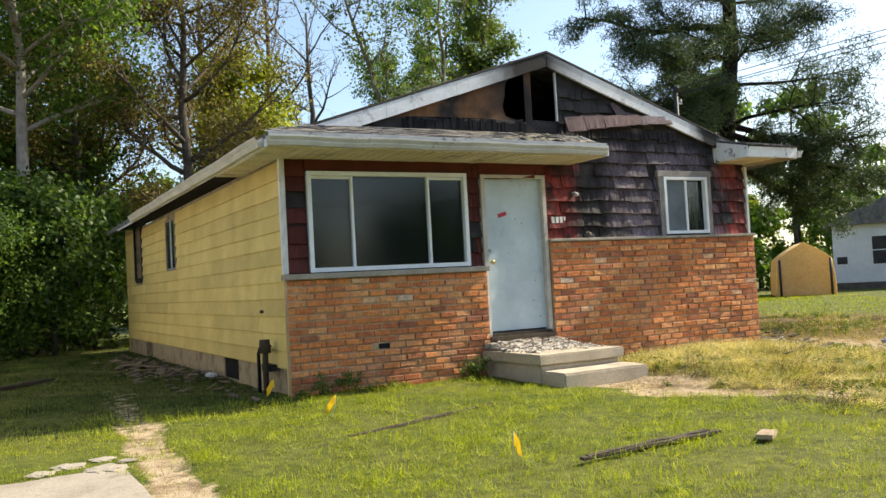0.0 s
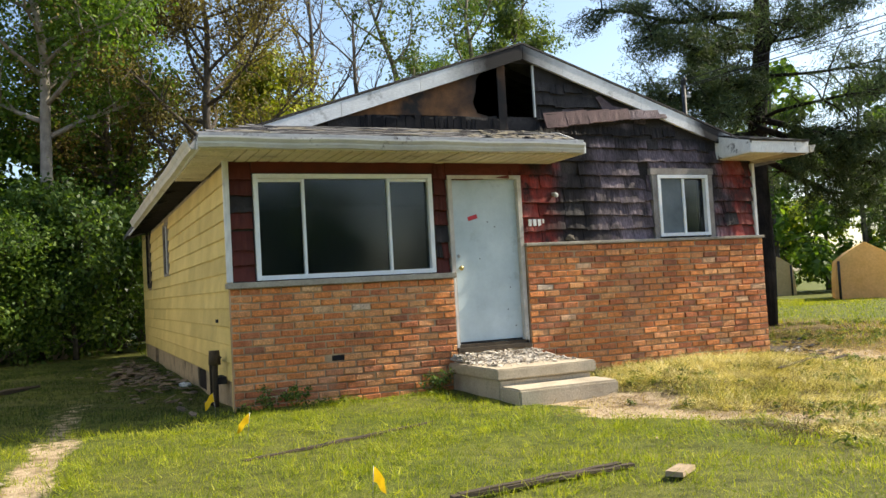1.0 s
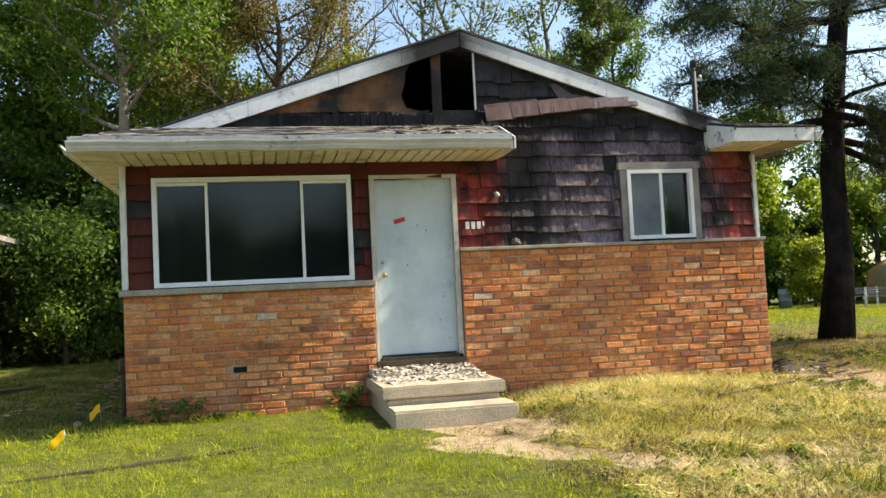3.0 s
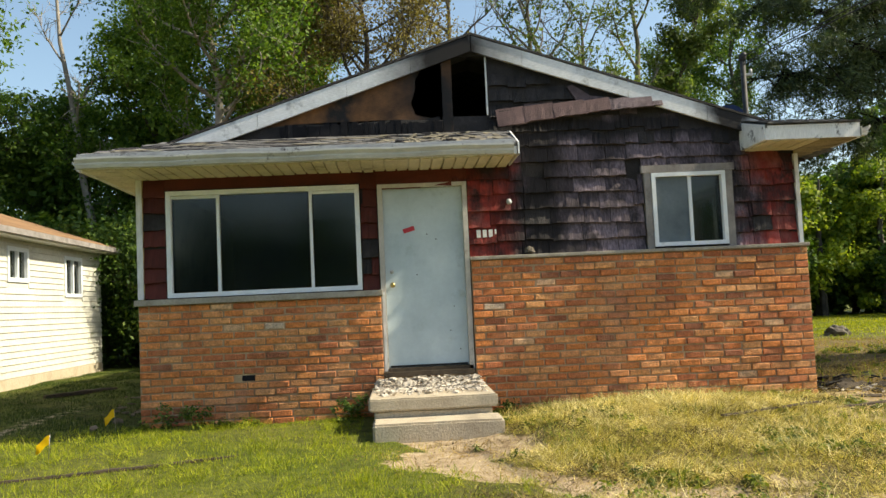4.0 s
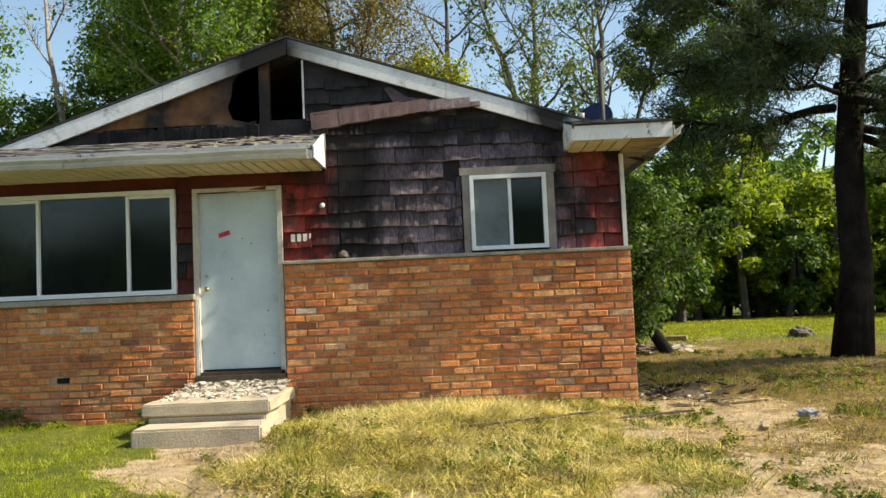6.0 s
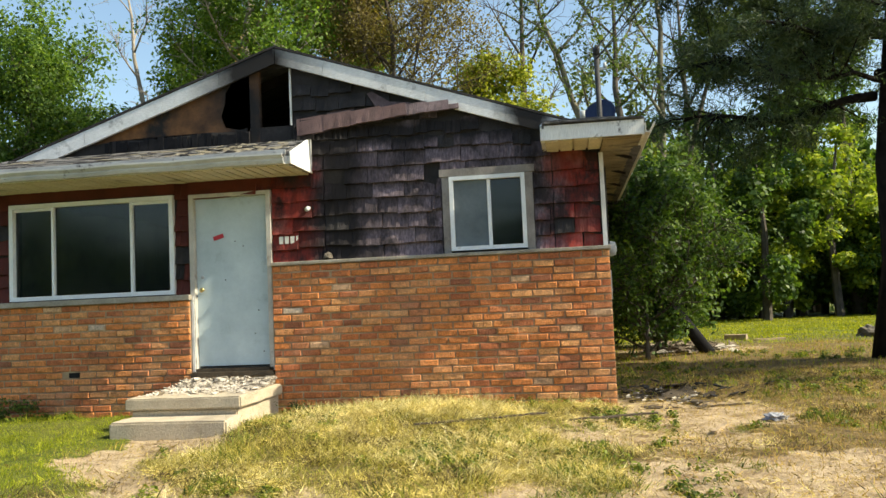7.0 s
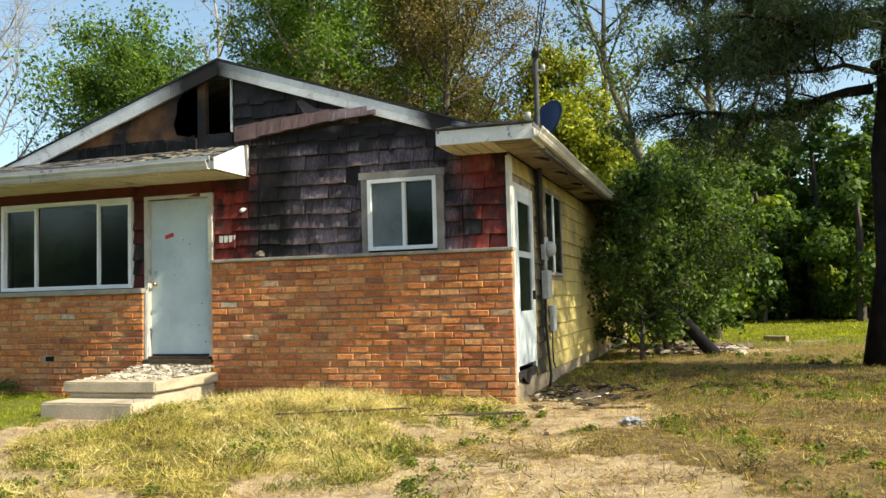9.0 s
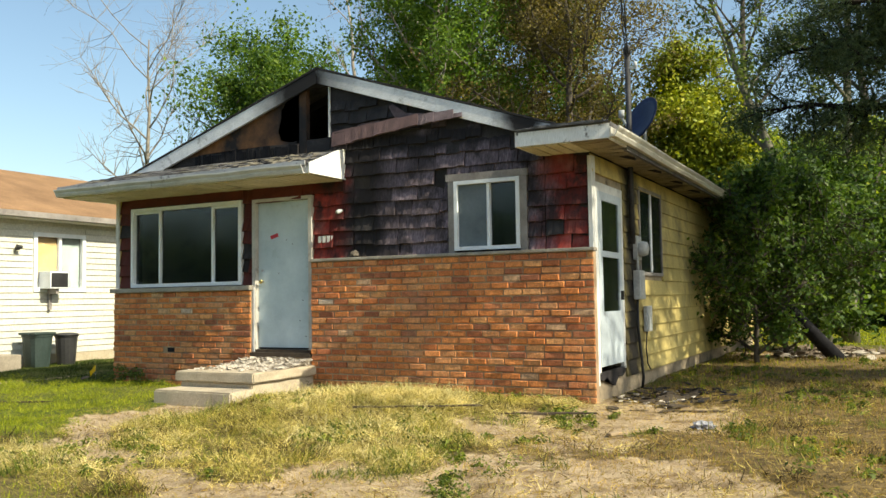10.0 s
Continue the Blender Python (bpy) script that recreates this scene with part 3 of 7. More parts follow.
def brown_amount(x, y):
    w = 0.3 * waves(x, y, 1.5, 2.9)
    return np.clip(smooth(7.0, 8.2, x + w) * (1 - smooth(12.5, 15, x)) * (1 - smooth(9, 12, y + w)) * 0.85, 0, 1)


def ground_z(x, y):
    x, y = np.asarray(x, float), np.asarray(y, float)
    z = -0.07 - 0.012 * np.maximum(0, -1 - y) - 0.006 * np.maximum(0, np.hypot(x - 4, y) - 10)
    z = np.maximum(z, -0.45)
    hump = np.exp(-(((x - 5.3) / 1.3) ** 2 + ((y + 1.3) / 0.9) ** 2))
    near = smooth(30, 12, np.hypot(x - 4, y))
    return z + 0.14 * hump + near * (0.018 * waves(x, y, 1.1, 0.4) + 0.008 * waves(x, y, 4.3, 1.4)) - 0.03 * dirt_amount(x, y)


def graded(lo, hi, a, b, step, grow=1.22):
    inner = list(np.arange(a, b, step))
    s, v, left = step, a, []
    while v > lo:
        s *= grow
        v -= s
        left.append(max(v, lo))
    s, v, right = step, inner[-1], []
    while v < hi:
        s *= grow
        v += s
        right.append(min(v, hi))
    return np.array(left[::-1] + inner + right)


def make_ground():
    xs, ys = graded(-400, 400, -6, 14, 0.085), graded(-200, 500, -7, 3, 0.085)
    gx, gy = np.meshgrid(xs, ys)
    gz = ground_z(gx, gy)
    v = np.stack([gx, gy, gz], -1).reshape(-1, 3)
    nx, ny = len(xs), len(ys)
    i = np.arange(nx * ny).reshape(ny, nx)
    f = np.stack([i[:-1, :-1], i[:-1, 1:], i[1:, 1:], i[1:, :-1]], -1).reshape(-1, 4)
    ob = raw("ground", v.tolist(), f.tolist(), GROUND_M, None, "", True)
    col = ob.data.color_attributes.new("cover", "FLOAT_COLOR", "POINT")
    c = np.ones((len(v), 4), np.float32)
    c[:, 0], c[:, 1], c[:, 2] = straw_amount(gx, gy).reshape(-1), dirt_amount(gx, gy).reshape(-1), brown_amount(gx, gy).reshape(-1)
    col.data.foreach_set("color", c.reshape(-1))
    return tagged(ob, "patchy green lawn with dry straw and bare worn soil", "ground", kind="structure")


make_ground()

# ---- the burnt house ----
house = thing("house", (0, 0, 0), "fire-damaged one-storey house with brick front and charred shingle gable", "house")
PITCH, RIDGE_X, RIDGE_Z, LEFT, RIGHT, BACK = 0.3335, 3.774, 4.165, 0.04, 7.48, 12.15


def roof_z(x):
    return RIDGE_Z - PITCH * abs(x - RIDGE_X)


def cells(u0, u1, v0, v1, holes):
    """Rectangles that fill a wall round its openings."""
    us = sorted({u0, u1, *[h[0] for h in holes], *[h[1] for h in holes]})
    out = []
    for a, b in zip(us, us[1:]):
        mid = (a + b) / 2
        vs = [v0]
        for h in sorted((h for h in holes if h[0] < mid < h[1]), key=lambda h: h[2]):
            vs += [h[2], h[3]]
        vs.append(v1)
        for c, d in zip(vs[::2], vs[1::2]):
            if d - c > 1e-4:
                out.append((a, b, c, d))
    return out


FRONT_HOLES = [(0.36, 2.40, 1.385, 2.465), (2.70, 3.60, 0.41, 2.455), (5.82, 6.57, 1.72, 2.46)]
bm = bmesh.new()
for a, b, c, d in cells(LEFT + 0.012, RIGHT - 0.012, -0.3, 2.86, FRONT_HOLES):
    add_box(bm, a, b, 0.10, 0.22, c, d)
bmesh.ops.remove_doubles(bm, verts=bm.verts[:], dist=0.0005)
front_wall = part("front_wall", bm, CHAR, house, "charred wall behind red and grey shingles")

LEFT_HOLES = [(6.35, 7.1, 1.68, 2.52), (10.0, 10.85, 1.6, 2.72), (2.42, 3.2, -0.05, 0.24), (9.2, 9.9, -0.1, 0.22)]
bm = bmesh.new()
for a, b, c, d in cells(0.22, BACK, -0.35, 2.7, LEFT_HOLES):
    add_box(bm, LEFT + 0.012, LEFT + 0.13, a, b, c, d)
bmesh.ops.remove_doubles(bm, verts=bm.verts[:], dist=0.0005)
left_wall = part("side_wall", bm, BLOCK, house, "pale yellow siding over a painted block footing")
RIGHT_HOLES = [(0.2, 1.16, 0.24, 2.32), (2.1, 3.25, 1.42, 2.5)]
bm = bmesh.new()
for a, b, c, d in cells(0.22, BACK, -0.35, 2.7, RIGHT_HOLES):
    add_box(bm, RIGHT - 0.13, RIGHT - 0.012, a, b, c, d)
bmesh.ops.remove_doubles(bm, verts=bm.verts[:], dist=0.0005)
right_wall = part("side_wall", bm, BLOCK, house, "pale yellow siding streaked with soot")
part("back_wall", box(LEFT, RIGHT, BACK, BACK + 0.12, -0.35, 2.8), YELLOW, house)
bm = prism([(LEFT, 2.72), (RIGHT, 2.72), (RIDGE_X, 4.05)], "y", BACK, BACK + 0.1)
part("back_gable", bm, CHAR, house)
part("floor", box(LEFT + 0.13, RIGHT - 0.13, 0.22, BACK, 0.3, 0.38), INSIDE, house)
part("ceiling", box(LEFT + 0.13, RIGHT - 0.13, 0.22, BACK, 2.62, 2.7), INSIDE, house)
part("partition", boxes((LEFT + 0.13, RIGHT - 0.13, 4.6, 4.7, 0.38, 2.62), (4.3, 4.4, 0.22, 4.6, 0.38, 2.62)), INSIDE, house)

# siding planks, one course after another, cut at the openings
def plank_mesh(material):
    """One lap board, 1 m long along y, face towards -x, butt at the bottom."""
    bm = prism([(0.0, 0.21), (-0.004, 0.21), (-0.030, 0.012), (-0.026, 0.0), (0.0, 0.0)], "y", 0, 1)
    me = bpy.data.meshes.new("siding_plank")
    bmesh.ops.recalc_face_normals(bm, faces=bm.faces)
    bm.to_mesh(me)
    bm.free()
    me.materials.append(material)
    return me


PLANK, PLANK_SOOTY = plank_mesh(YELLOW), plank_mesh(YELLOW_SOOTY)
rng = random.Random(5)


def side_planks(wall, x, flip, holes, y_end):
    z = 0.1 if flip else 0.24
    row = 0
    while z < 2.62:
        spans = [(0.07, y_end)]
        for h in holes:
            if h[2] - 0.03 < z + 0.18 and h[3] + 0.03 > z + 0.03:
                nxt = []
                for a, b in spans:
                    lo, hi = h[0] - 0.06, h[1] + 0.06
                    nxt += [s for s in ((a, min(b, lo)), (max(a, hi), b)) if s[1] - s[0] > 0.05]
                spans = nxt
        for a, b in spans:
            y = a
            first = 1.2 + 1.1 * (row % 2)
            while y < b - 0.02:
                e = min(b, y + first)
                first = 2.44
                if b - e < 0.3:
                    e = b
                m = Matrix.Translation((x, y, z + rng.uniform(-0.003, 0.003))) @ Matrix.Diagonal((-1 if flip else 1, e - y - 0.004, 1, 1))
                piece("siding_plank", PLANK_SOOTY if flip else PLANK, wall, m)
                y = e
        z += 0.2
        row += 1


side_planks(left_wall, LEFT + 0.012, False, LEFT_HOLES, BACK)
side_planks(right_wall, RIGHT - 0.012, True, [(0.06, 1.24, 0.0, 2.4), RIGHT_HOLES[1]], BACK)
# corner boards
part("corner_board", boxes((-0.012, 0.05, 0.045, 0.10, 1.33, 2.67), (-0.008, 0.03, 0.10, 0.12, 1.33, 2.67)), OLD_WHITE, house, "peeling white corner board")
part("corner_strip", boxes((0.002, 0.04, 0.099, 0.13, -0.1, 1.328)), YELLOW, house, "yellow corner strip")
part("corner_board", boxes((RIGHT - 0.03, RIGHT + 0.014, 0.045, 0.10, 1.645, 2.68), (RIGHT - 0.005, RIGHT + 0.018, 0.10, 0.17, 0.1, 2.68)), OLD_WHITE, house,
     "peeling white corner board")

# main roof
for sgn, name in ((-1, "roof"), (1, "roof")):
    edge = -0.364 if sgn < 0 else 7.91
    bm = prism([(edge, roof_z(edge)), (RIDGE_X, RIDGE_Z), (RIDGE_X, RIDGE_Z - 0.10), (edge, roof_z(edge) - 0.09)], "y", 0.042, BACK + 0.3)
    part(name, bm, ROOFING, house, "dark mossy asphalt shingle roof slope")
part("roof_edge", prism([(-0.364, roof_z(-0.364) + 0.004), (RIDGE_X, RIDGE_Z + 0.004), (7.91, roof_z(7.91) + 0.004), (7.91, roof_z(7.91) + 0.028), (RIDGE_X, RIDGE_Z + 0.030),
                         (-0.364, roof_z(-0.364) + 0.028)], "y", -0.008, 0.35), CHAR, house, "dark shingle edge over the gable")


def skirt(x_out, x_in, y_out, z_low, z_high, name):
    """The low roof over the front wall with a hipped outer end."""
    s = 1 if x_in > x_out else -1
    hip = x_out + s * (z_high - z_low) / PITCH
    top = [(x_out, y_out, z_low), (x_in, y_out, z_low), (x_in, 0.09, z_high), (hip, 0.09, z_high), (x_out, 0.09, z_low)]
    v = top + [(x, y, z - 0.05) for x, y, z in top]
    f = [(0, 1, 2, 3), (0, 3, 4), (9, 8, 5), (8, 7, 6, 5), (0, 5, 6, 1), (1, 6, 7, 2), (2, 7, 8, 3), (3, 8, 9, 4), (4, 9, 5, 0)]
    return raw(name, v, f, ROOFING, house, "ragged weathered shingles on a low front roof")


porch_roof = skirt(-0.364, 4.15, -0.68, 2.80, 3.06, "porch_roof")
return_roof = skirt(7.91, 6.86, -0.58, 2.905, 3.07, "return_roof")


def tab_mesh(k):
    r = random.Random(k)
    n = 5
    bm = bmesh.new()
    lo = [(i / n, -r.uniform(0.0, 0.012)) for i in range(n + 1)]
    a = [bm.verts.new((x, y, 0.006 + r.uniform(0.004, 0.012))) for x, y in lo]
    b = [bm.verts.new((x, 0.2, 0.004)) for x, y in lo]
    c = [bm.verts.new((v.co.x, v.co.y, 0.0)) for v in a]
    for i in range(n):
        bm.faces.new((a[i], a[i + 1], b[i + 1], b[i]))
        bm.faces.new((c[i], c[i + 1], a[i + 1], a[i]))
    me = bpy.data.meshes.new("roof_shingle")
    bm.to_mesh(me)
    bm.free()
    me.materials.append(ROOFING)
    return me


TABS = [tab_mesh(k) for k in range(5)]


def lay_tabs(roof, x0, x1, y_out, z_low, z_high, rows, hip_sign):
    tilt = math.atan2(z_high - z_low, 0.09 - y_out)
    length = math.hypot(z_high - z_low, 0.09 - y_out)
    for r in range(rows):
        s = r * length / rows - 0.02
        y, z = y_out + s * math.cos(tilt), z_low + s * math.sin(tilt) + 0.002 + 0.001 * r
        a, b = x0, x1
        inset = max(0, s * math.sin(tilt) / PITCH)
        if hip_sign < 0:
            a += inset
        else:
            b -= inset
        x = a - rng.uniform(0, 0.2)
        while x < b:
            w = rng.uniform(0.26, 0.34)
            xa, xb = max(x, a), min(x + w, b)
            if xb - xa > 0.06 and rng.random() > 0.07:
                m = Matrix.Translation((xa, y, z)) @ Euler((tilt + rng.uniform(0, 0.03), rng.uniform(-0.01, 0.01), rng.uniform(-0.012, 0.012))).to_matrix().to_4x4() @ Matrix.Diagonal((xb - xa - 0.006, 0.95, 1, 1))
                piece("roof_shingle", rng.choice(TABS), roof, m)
            x += w


lay_tabs(porch_roof, -0.364, 4.15, -0.70, 2.80, 3.06, 6, -1)
lay_tabs(return_roof, 6.86, 7.91, -0.592, 2.905, 3.07, 5, 1)

# torn layers of roofing on the porch roof
flake_rng = random.Random(61)
for i in range(60):
    fx, s = flake_rng.uniform(2.7, 4.05), flake_rng.uniform(0.05, 0.74)
    fw, fl = flake_rng.uniform(0.05, 0.2), flake_rng.uniform(0.03, 0.1)
    fz = 2.80 + 0.26 * s / 0.77 + 0.022
    pts = [(-fw / 2, -fl / 2 + flake_rng.uniform(-0.02, 0.02)), (flake_rng.uniform(-0.05, 0.05), -fl / 2 - flake_rng.uniform(0, 0.03)), (fw / 2, -fl / 2), (fw / 2 * flake_rng.uniform(0.5, 1), fl / 2), (-fw / 2 * flake_rng.uniform(0.6, 1), fl / 2)]
    bm = prism(pts, "z", 0.0, 0.006)
    m = pose(fx, -0.68 + s, fz, 18.6 + flake_rng.uniform(-4, 9), flake_rng.uniform(-6, 6), flake_rng.uniform(-25, 25))
    for vv in bm.verts:
        vv.co = m @ vv.co
    part("torn_roofing", bm, ROOF_FLAKE if i % 3 else SOOT_AND_HOLLOW, porch_roof)

# charred strips where the courses have lifted
for i in range(34):
    fx, s = flake_rng.uniform(-0.1, 3.0), flake_rng.uniform(0.02, 0.6)
    fw, fl = flake_rng.uniform(0.12, 0.55), flake_rng.uniform(0.02, 0.05)
    pts = [(-fw / 2, -fl / 2), (flake_rng.uniform(-0.1, 0.1), -fl / 2 - flake_rng.uniform(0, 0.02)), (fw / 2, -fl / 3), (fw * 0.4, fl / 2), (-fw * 0.35, fl / 2 + flake_rng.uniform(0, 0.02))]
    bm = prism(pts, "z", 0.0, 0.006)
    m = pose(fx, -0.68 + s, 2.80 + 0.26 * s / 0.77 + 0.02, 18.6 + flake_rng.uniform(0, 10), flake_rng.uniform(-3, 3), flake_rng.uniform(-6, 6))
    for vv in bm.verts:
        vv.co = m @ vv.co
    part("torn_roofing", bm, CHAR if i % 3 else ROOF_FLAKE, porch_roof)
part("drip_board", box(-0.36, 4.12, -0.734, -0.717, 2.764, 2.817, 0.003), DRIP_M, porch_roof, "grey flaking drip board under the shingles")

# soffits, fascias, gutters
def soffit(x0, x1, y0, y1, z, along, label="", material=SOFFIT_M):
    s = part("soffit", box(x0, x1, y0, y1, z, z + 0.02), material, house, label or "stained cream soffit")
    bm0 = bmesh.new()
    add_box(bm0, 0, 1, 0, 1, -0.018, 0)
    me = bpy.data.meshes.new("soffit_panel")
    bm0.to_mesh(me)
    bm0.free()
    me.materials.append(material)
    n = int(((x1 - x0) if along == "x" else (y1 - y0)) / 0.125)
    for i in range(n):
        if along == "x":
            w = (x1 - x0) / n
            m = Matrix.Translation((x0 + i * w + 0.006, y0 + 0.004, z - 0.001 - rng.uniform(0, 0.006))) @ Matrix.Diagonal((w - 0.02, y1 - y0 - 0.008, 1, 1))
        else:
            w = (y1 - y0) / n
            m = Matrix.Translation((x0 + 0.004, y0 + i * w + 0.006, z - 0.001 - rng.uniform(0, 0.006))) @ Matrix.Diagonal((x1 - x0 - 0.008, w - 0.02, 1, 1))
        piece("soffit_panel", me, s, m)
    return s


soffit(0.0, 4.13, -0.655, 0.09, 2.675, "x")
soffit(-0.335, 0.0, -0.655, 1.7, 2.676, "y")
# flat black sheet paints the shadow among the charred rafters
part("eave_black", box(-0.334, LEFT + 0.012, 1.71, 10.55, 2.715, 2.75), SOOT_AND_HOLLOW, house, "black sheet for the charred, shaded hollow where the soffit has fallen")
soffit(6.88, RIGHT, -0.555, 0.09, 2.745, "x", "cream slatted soffit")
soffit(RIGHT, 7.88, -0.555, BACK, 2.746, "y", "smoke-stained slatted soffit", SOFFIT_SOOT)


def gutter(p0, p1, out, name="gutter", label=""):
    """An open K-shaped gutter between two points; out: the horizontal way it faces."""
    p0, p1, out = Vector(p0), Vector(p1), Vector(out)
    prof = [(0.0, 0.0), (0.055, 0.0), (0.075, 0.035), (0.075, 0.05), (0.105, 0.085), (0.105, 0.105), (0.092, 0.105), (0.092, 0.088), (0.064, 0.055), (0.064, 0.04), (0.048, 0.012), (0.012, 0.012), (0.012, 0.1), (0.0, 0.1)]
    v, f = [], []
    n = len(prof)
    steps = 14
    for i in range(steps + 1):
        p = p0.lerp(p1, i / steps) + Vector((0, 0, 0.006 * math.sin(i * 1.7)))
        for u, w in prof:
            v.append(p + out * u + Vector((0, 0, w)))
    for i in range(steps):
        for k in range(n):
            a, b = i * n + k, i * n + (k + 1) % n
            f.append((a, b, b + n, a + n))
    f.append(tuple(range(n)))
    f.append(tuple(range((steps + 1) * n - 1, steps * n - 1, -1)))
    return raw(name, v, f, GUTTER_M, house, label)


part("fascia", boxes((-0.36, 4.14, -0.68, -0.656, 2.665, 2.765)), OLD_WHITE, house, "flaking white fascia")
porch_gutter = gutter((-0.37, -0.682, 2.668), (4.10, -0.682, 2.668), (0, -1, 0), label="grey-white stained gutter along the porch roof")
porch_gutter.data.materials[0] = GUTTER_GREY
part("fascia", boxes((-0.36, -0.336, -0.656, 10.6, 2.665, 2.765)), BARGE_M, house, "flaking white fascia")
gutter((-0.362, -0.57, 2.668), (-0.362, 8.3, 2.668), (-1, 0, 0), label="dirty white gutter along the side eave")
part("fascia", boxes((6.88, 7.90, -0.584, -0.556, 2.735, 2.888), (6.86, 6.88, -0.584, 0.09, 2.735, 2.86)), STREAKED, house, "flaking white fascia of the short roof return")
part("fascia", boxes((7.88, 7.905, -0.556, BACK, 2.725, 2.86)), OLD_WHITE, house, "flaking white fascia")
gutter((7.907, -0.60, 2.745), (7.907, BACK, 2.725), (1, 0, 0), label="sunlit white gutter along the side eave")
# end pieces of the low roofs
part("end_flashing", prism([(-0.70, 2.665), (0.085, 2.665), (0.085, 3.075), (-0.12, 3.02), (-0.70, 2.79)], "x", 4.152, 4.168), ALU, house, "bright bare metal end panel")
part("end_board", prism([(-0.58, 2.735), (0.085, 2.735), (0.085, 3.06), (-0.58, 2.895)], "x", 6.84, 6.858), STREAKED, house, "grey-white end panel with a black stain")

# gable: sheathing round the burnt holes, a bare stud, barge boards
gable_wall = part("gable_wall", prism([(0.75, 2.9), (3.42, 2.9), (3.42, 3.27), (3.30, 3.24), (3.12, 3.28), (3.07, 3.42), (3.12, 3.56), (3.13, 3.7), (3.22, 3.82), (3.33, 3.87), (3.42, 3.9),
                                       (3.42, roof_z(3.42) - 0.1), (0.75, roof_z(0.75) - 0.1)], "y", 0.075, 0.10), PLYWOOD, house, "scorched brown plywood with burnt holes")
part("gable_sheathing", prism([(3.93, 2.86), (7.3, 2.86), (7.3, roof_z(7.3) - 0.1), (3.93, roof_z(3.93) - 0.1)], "y", 0.085, 0.10), CHAR, house, "blackened boards behind the gable shingles")
part("gable_sheathing", boxes((3.42, 3.93, 0.08, 0.10, 2.9, 3.25)), CHAR, house, "blackened boards under the hole")
part("gable_sheathing", prism([(3.42, 3.94), (3.93, 3.94), (3.93, 4.05), (RIDGE_X, 4.1), (3.42, 4.0)], "y", 0.08, 0.10), CHAR, house, "blackened boards at the peak")
part("stud", box(3.43, 3.545, 0.075, 0.16, 2.95, 4.0, 0.004), PLYWOOD, house, "scorched bare stud between the holes")
part("edge_strip", box(3.928, 3.945, 0.045, 0.08, 3.25, 3.92), OLD_WHITE, house, "thin white broken strip")
for i in range(9):
    y = 0.6 + i * 1.25
    for s in (-1, 1):
        xe = -0.3 if s < 0 else 7.85
        part("rafter", prism([(xe, roof_z(xe) - 0.11), (RIDGE_X, RIDGE_Z - 0.11), (RIDGE_X, RIDGE_Z - 0.24), (xe, roof_z(xe) - 0.14)], "y", y, y + 0.04), CHAR, house)


def barge(xa, xb, material, drop, label, y0=0.0):
    za, zb = roof_z(xa), roof_z(xb)
    h = 0.187
    bm = prism([(xa, za - h + drop[0]), (xb, zb - h + drop[1]), (xb, zb - 0.004), (xa, za - 0.004)], "y", y0, 0.04)
    return part("barge_board", bm, material, house, label)


for a, b in ((0.30, 1.35), (1.354, 2.35), (2.354, 3.08), (3.084, 3.77), (3.78, 4.35), (4.354, 5.55), (5.554, 6.45), (6.454, 7.20)):
    barge(a, b, BARGE_M, (0, 0.003), "white barge board marked by smoke")

# shingles of the front
def shake_mesh(k, material):
    r = random.Random(100 + k)
    bm = bmesh.new()
    n = 6
    top = [(i / n, 0.215) for i in range(n + 1)]
    tip = r.uniform(-0.014, 0.014)
    bot = [(i / n, r.uniform(-0.007, 0.007) + tip * (i / n - 0.5)) for i in range(n + 1)]
    a = [bm.verts.new((x, -0.042 - r.uniform(0, 0.016), z)) for x, z in bot]
    b = [bm.verts.new((x, -0.004, z)) for x, z in top]
    c = [bm.verts.new((x, 0.0, z)) for x, z in bot]
    d = [bm.verts.new((x, 0.0, z)) for x, z in top]
    for i in range(n):
        bm.faces.new((a[i], a[i + 1], b[i + 1], b[i]))
        bm.faces.new((c[i + 1], c[i], d[i], d[i + 1]))
        bm.faces.new((a[i + 1], a[i], c[i], c[i + 1]))
    bm.faces.new((a[0], b[0], d[0], c[0]))
    bm.faces.new((b[n], a[n], c[n], d[n]))
    me = bpy.data.meshes.new("shingle")
    bmesh.ops.recalc_face_normals(bm, faces=bm.faces)
    bm.to_mesh(me)
    bm.free()
    me.materials.append(material)
    return me


FADED = surf("faded_red_shingle", (0.07, 0.044, 0.046), (0.15, 0.095, 0.095), 4, 60, 0.85, 0.6, (0.07, 0.05, 0.05), 2.5, (0.55, 0.75), (6, 6, 0.6), each=0.2)
SHAKES = {m.name: [shake_mesh(k, m) for k in range(6)] for m in (DARK_RED, GREY_SHAKE, CHAR, FADED, SMOKED)}


def shake_kind(x, z, r):
    """Which state a shingle is in: painted red by the door and at the far end, smoke-black round the fire's way out, bare grey between."""
    # under the porch roof the red carries the shade in its colour
    if x < 3.66:
        return DARK_RED if r > 0.06 else CHAR
    if z > 3.12:
        return CHAR if r < 0.8 - 0.3 * max(0, x - 4.6) else GREY_SHAKE
    return SMOKED if r > 0.05 else CHAR


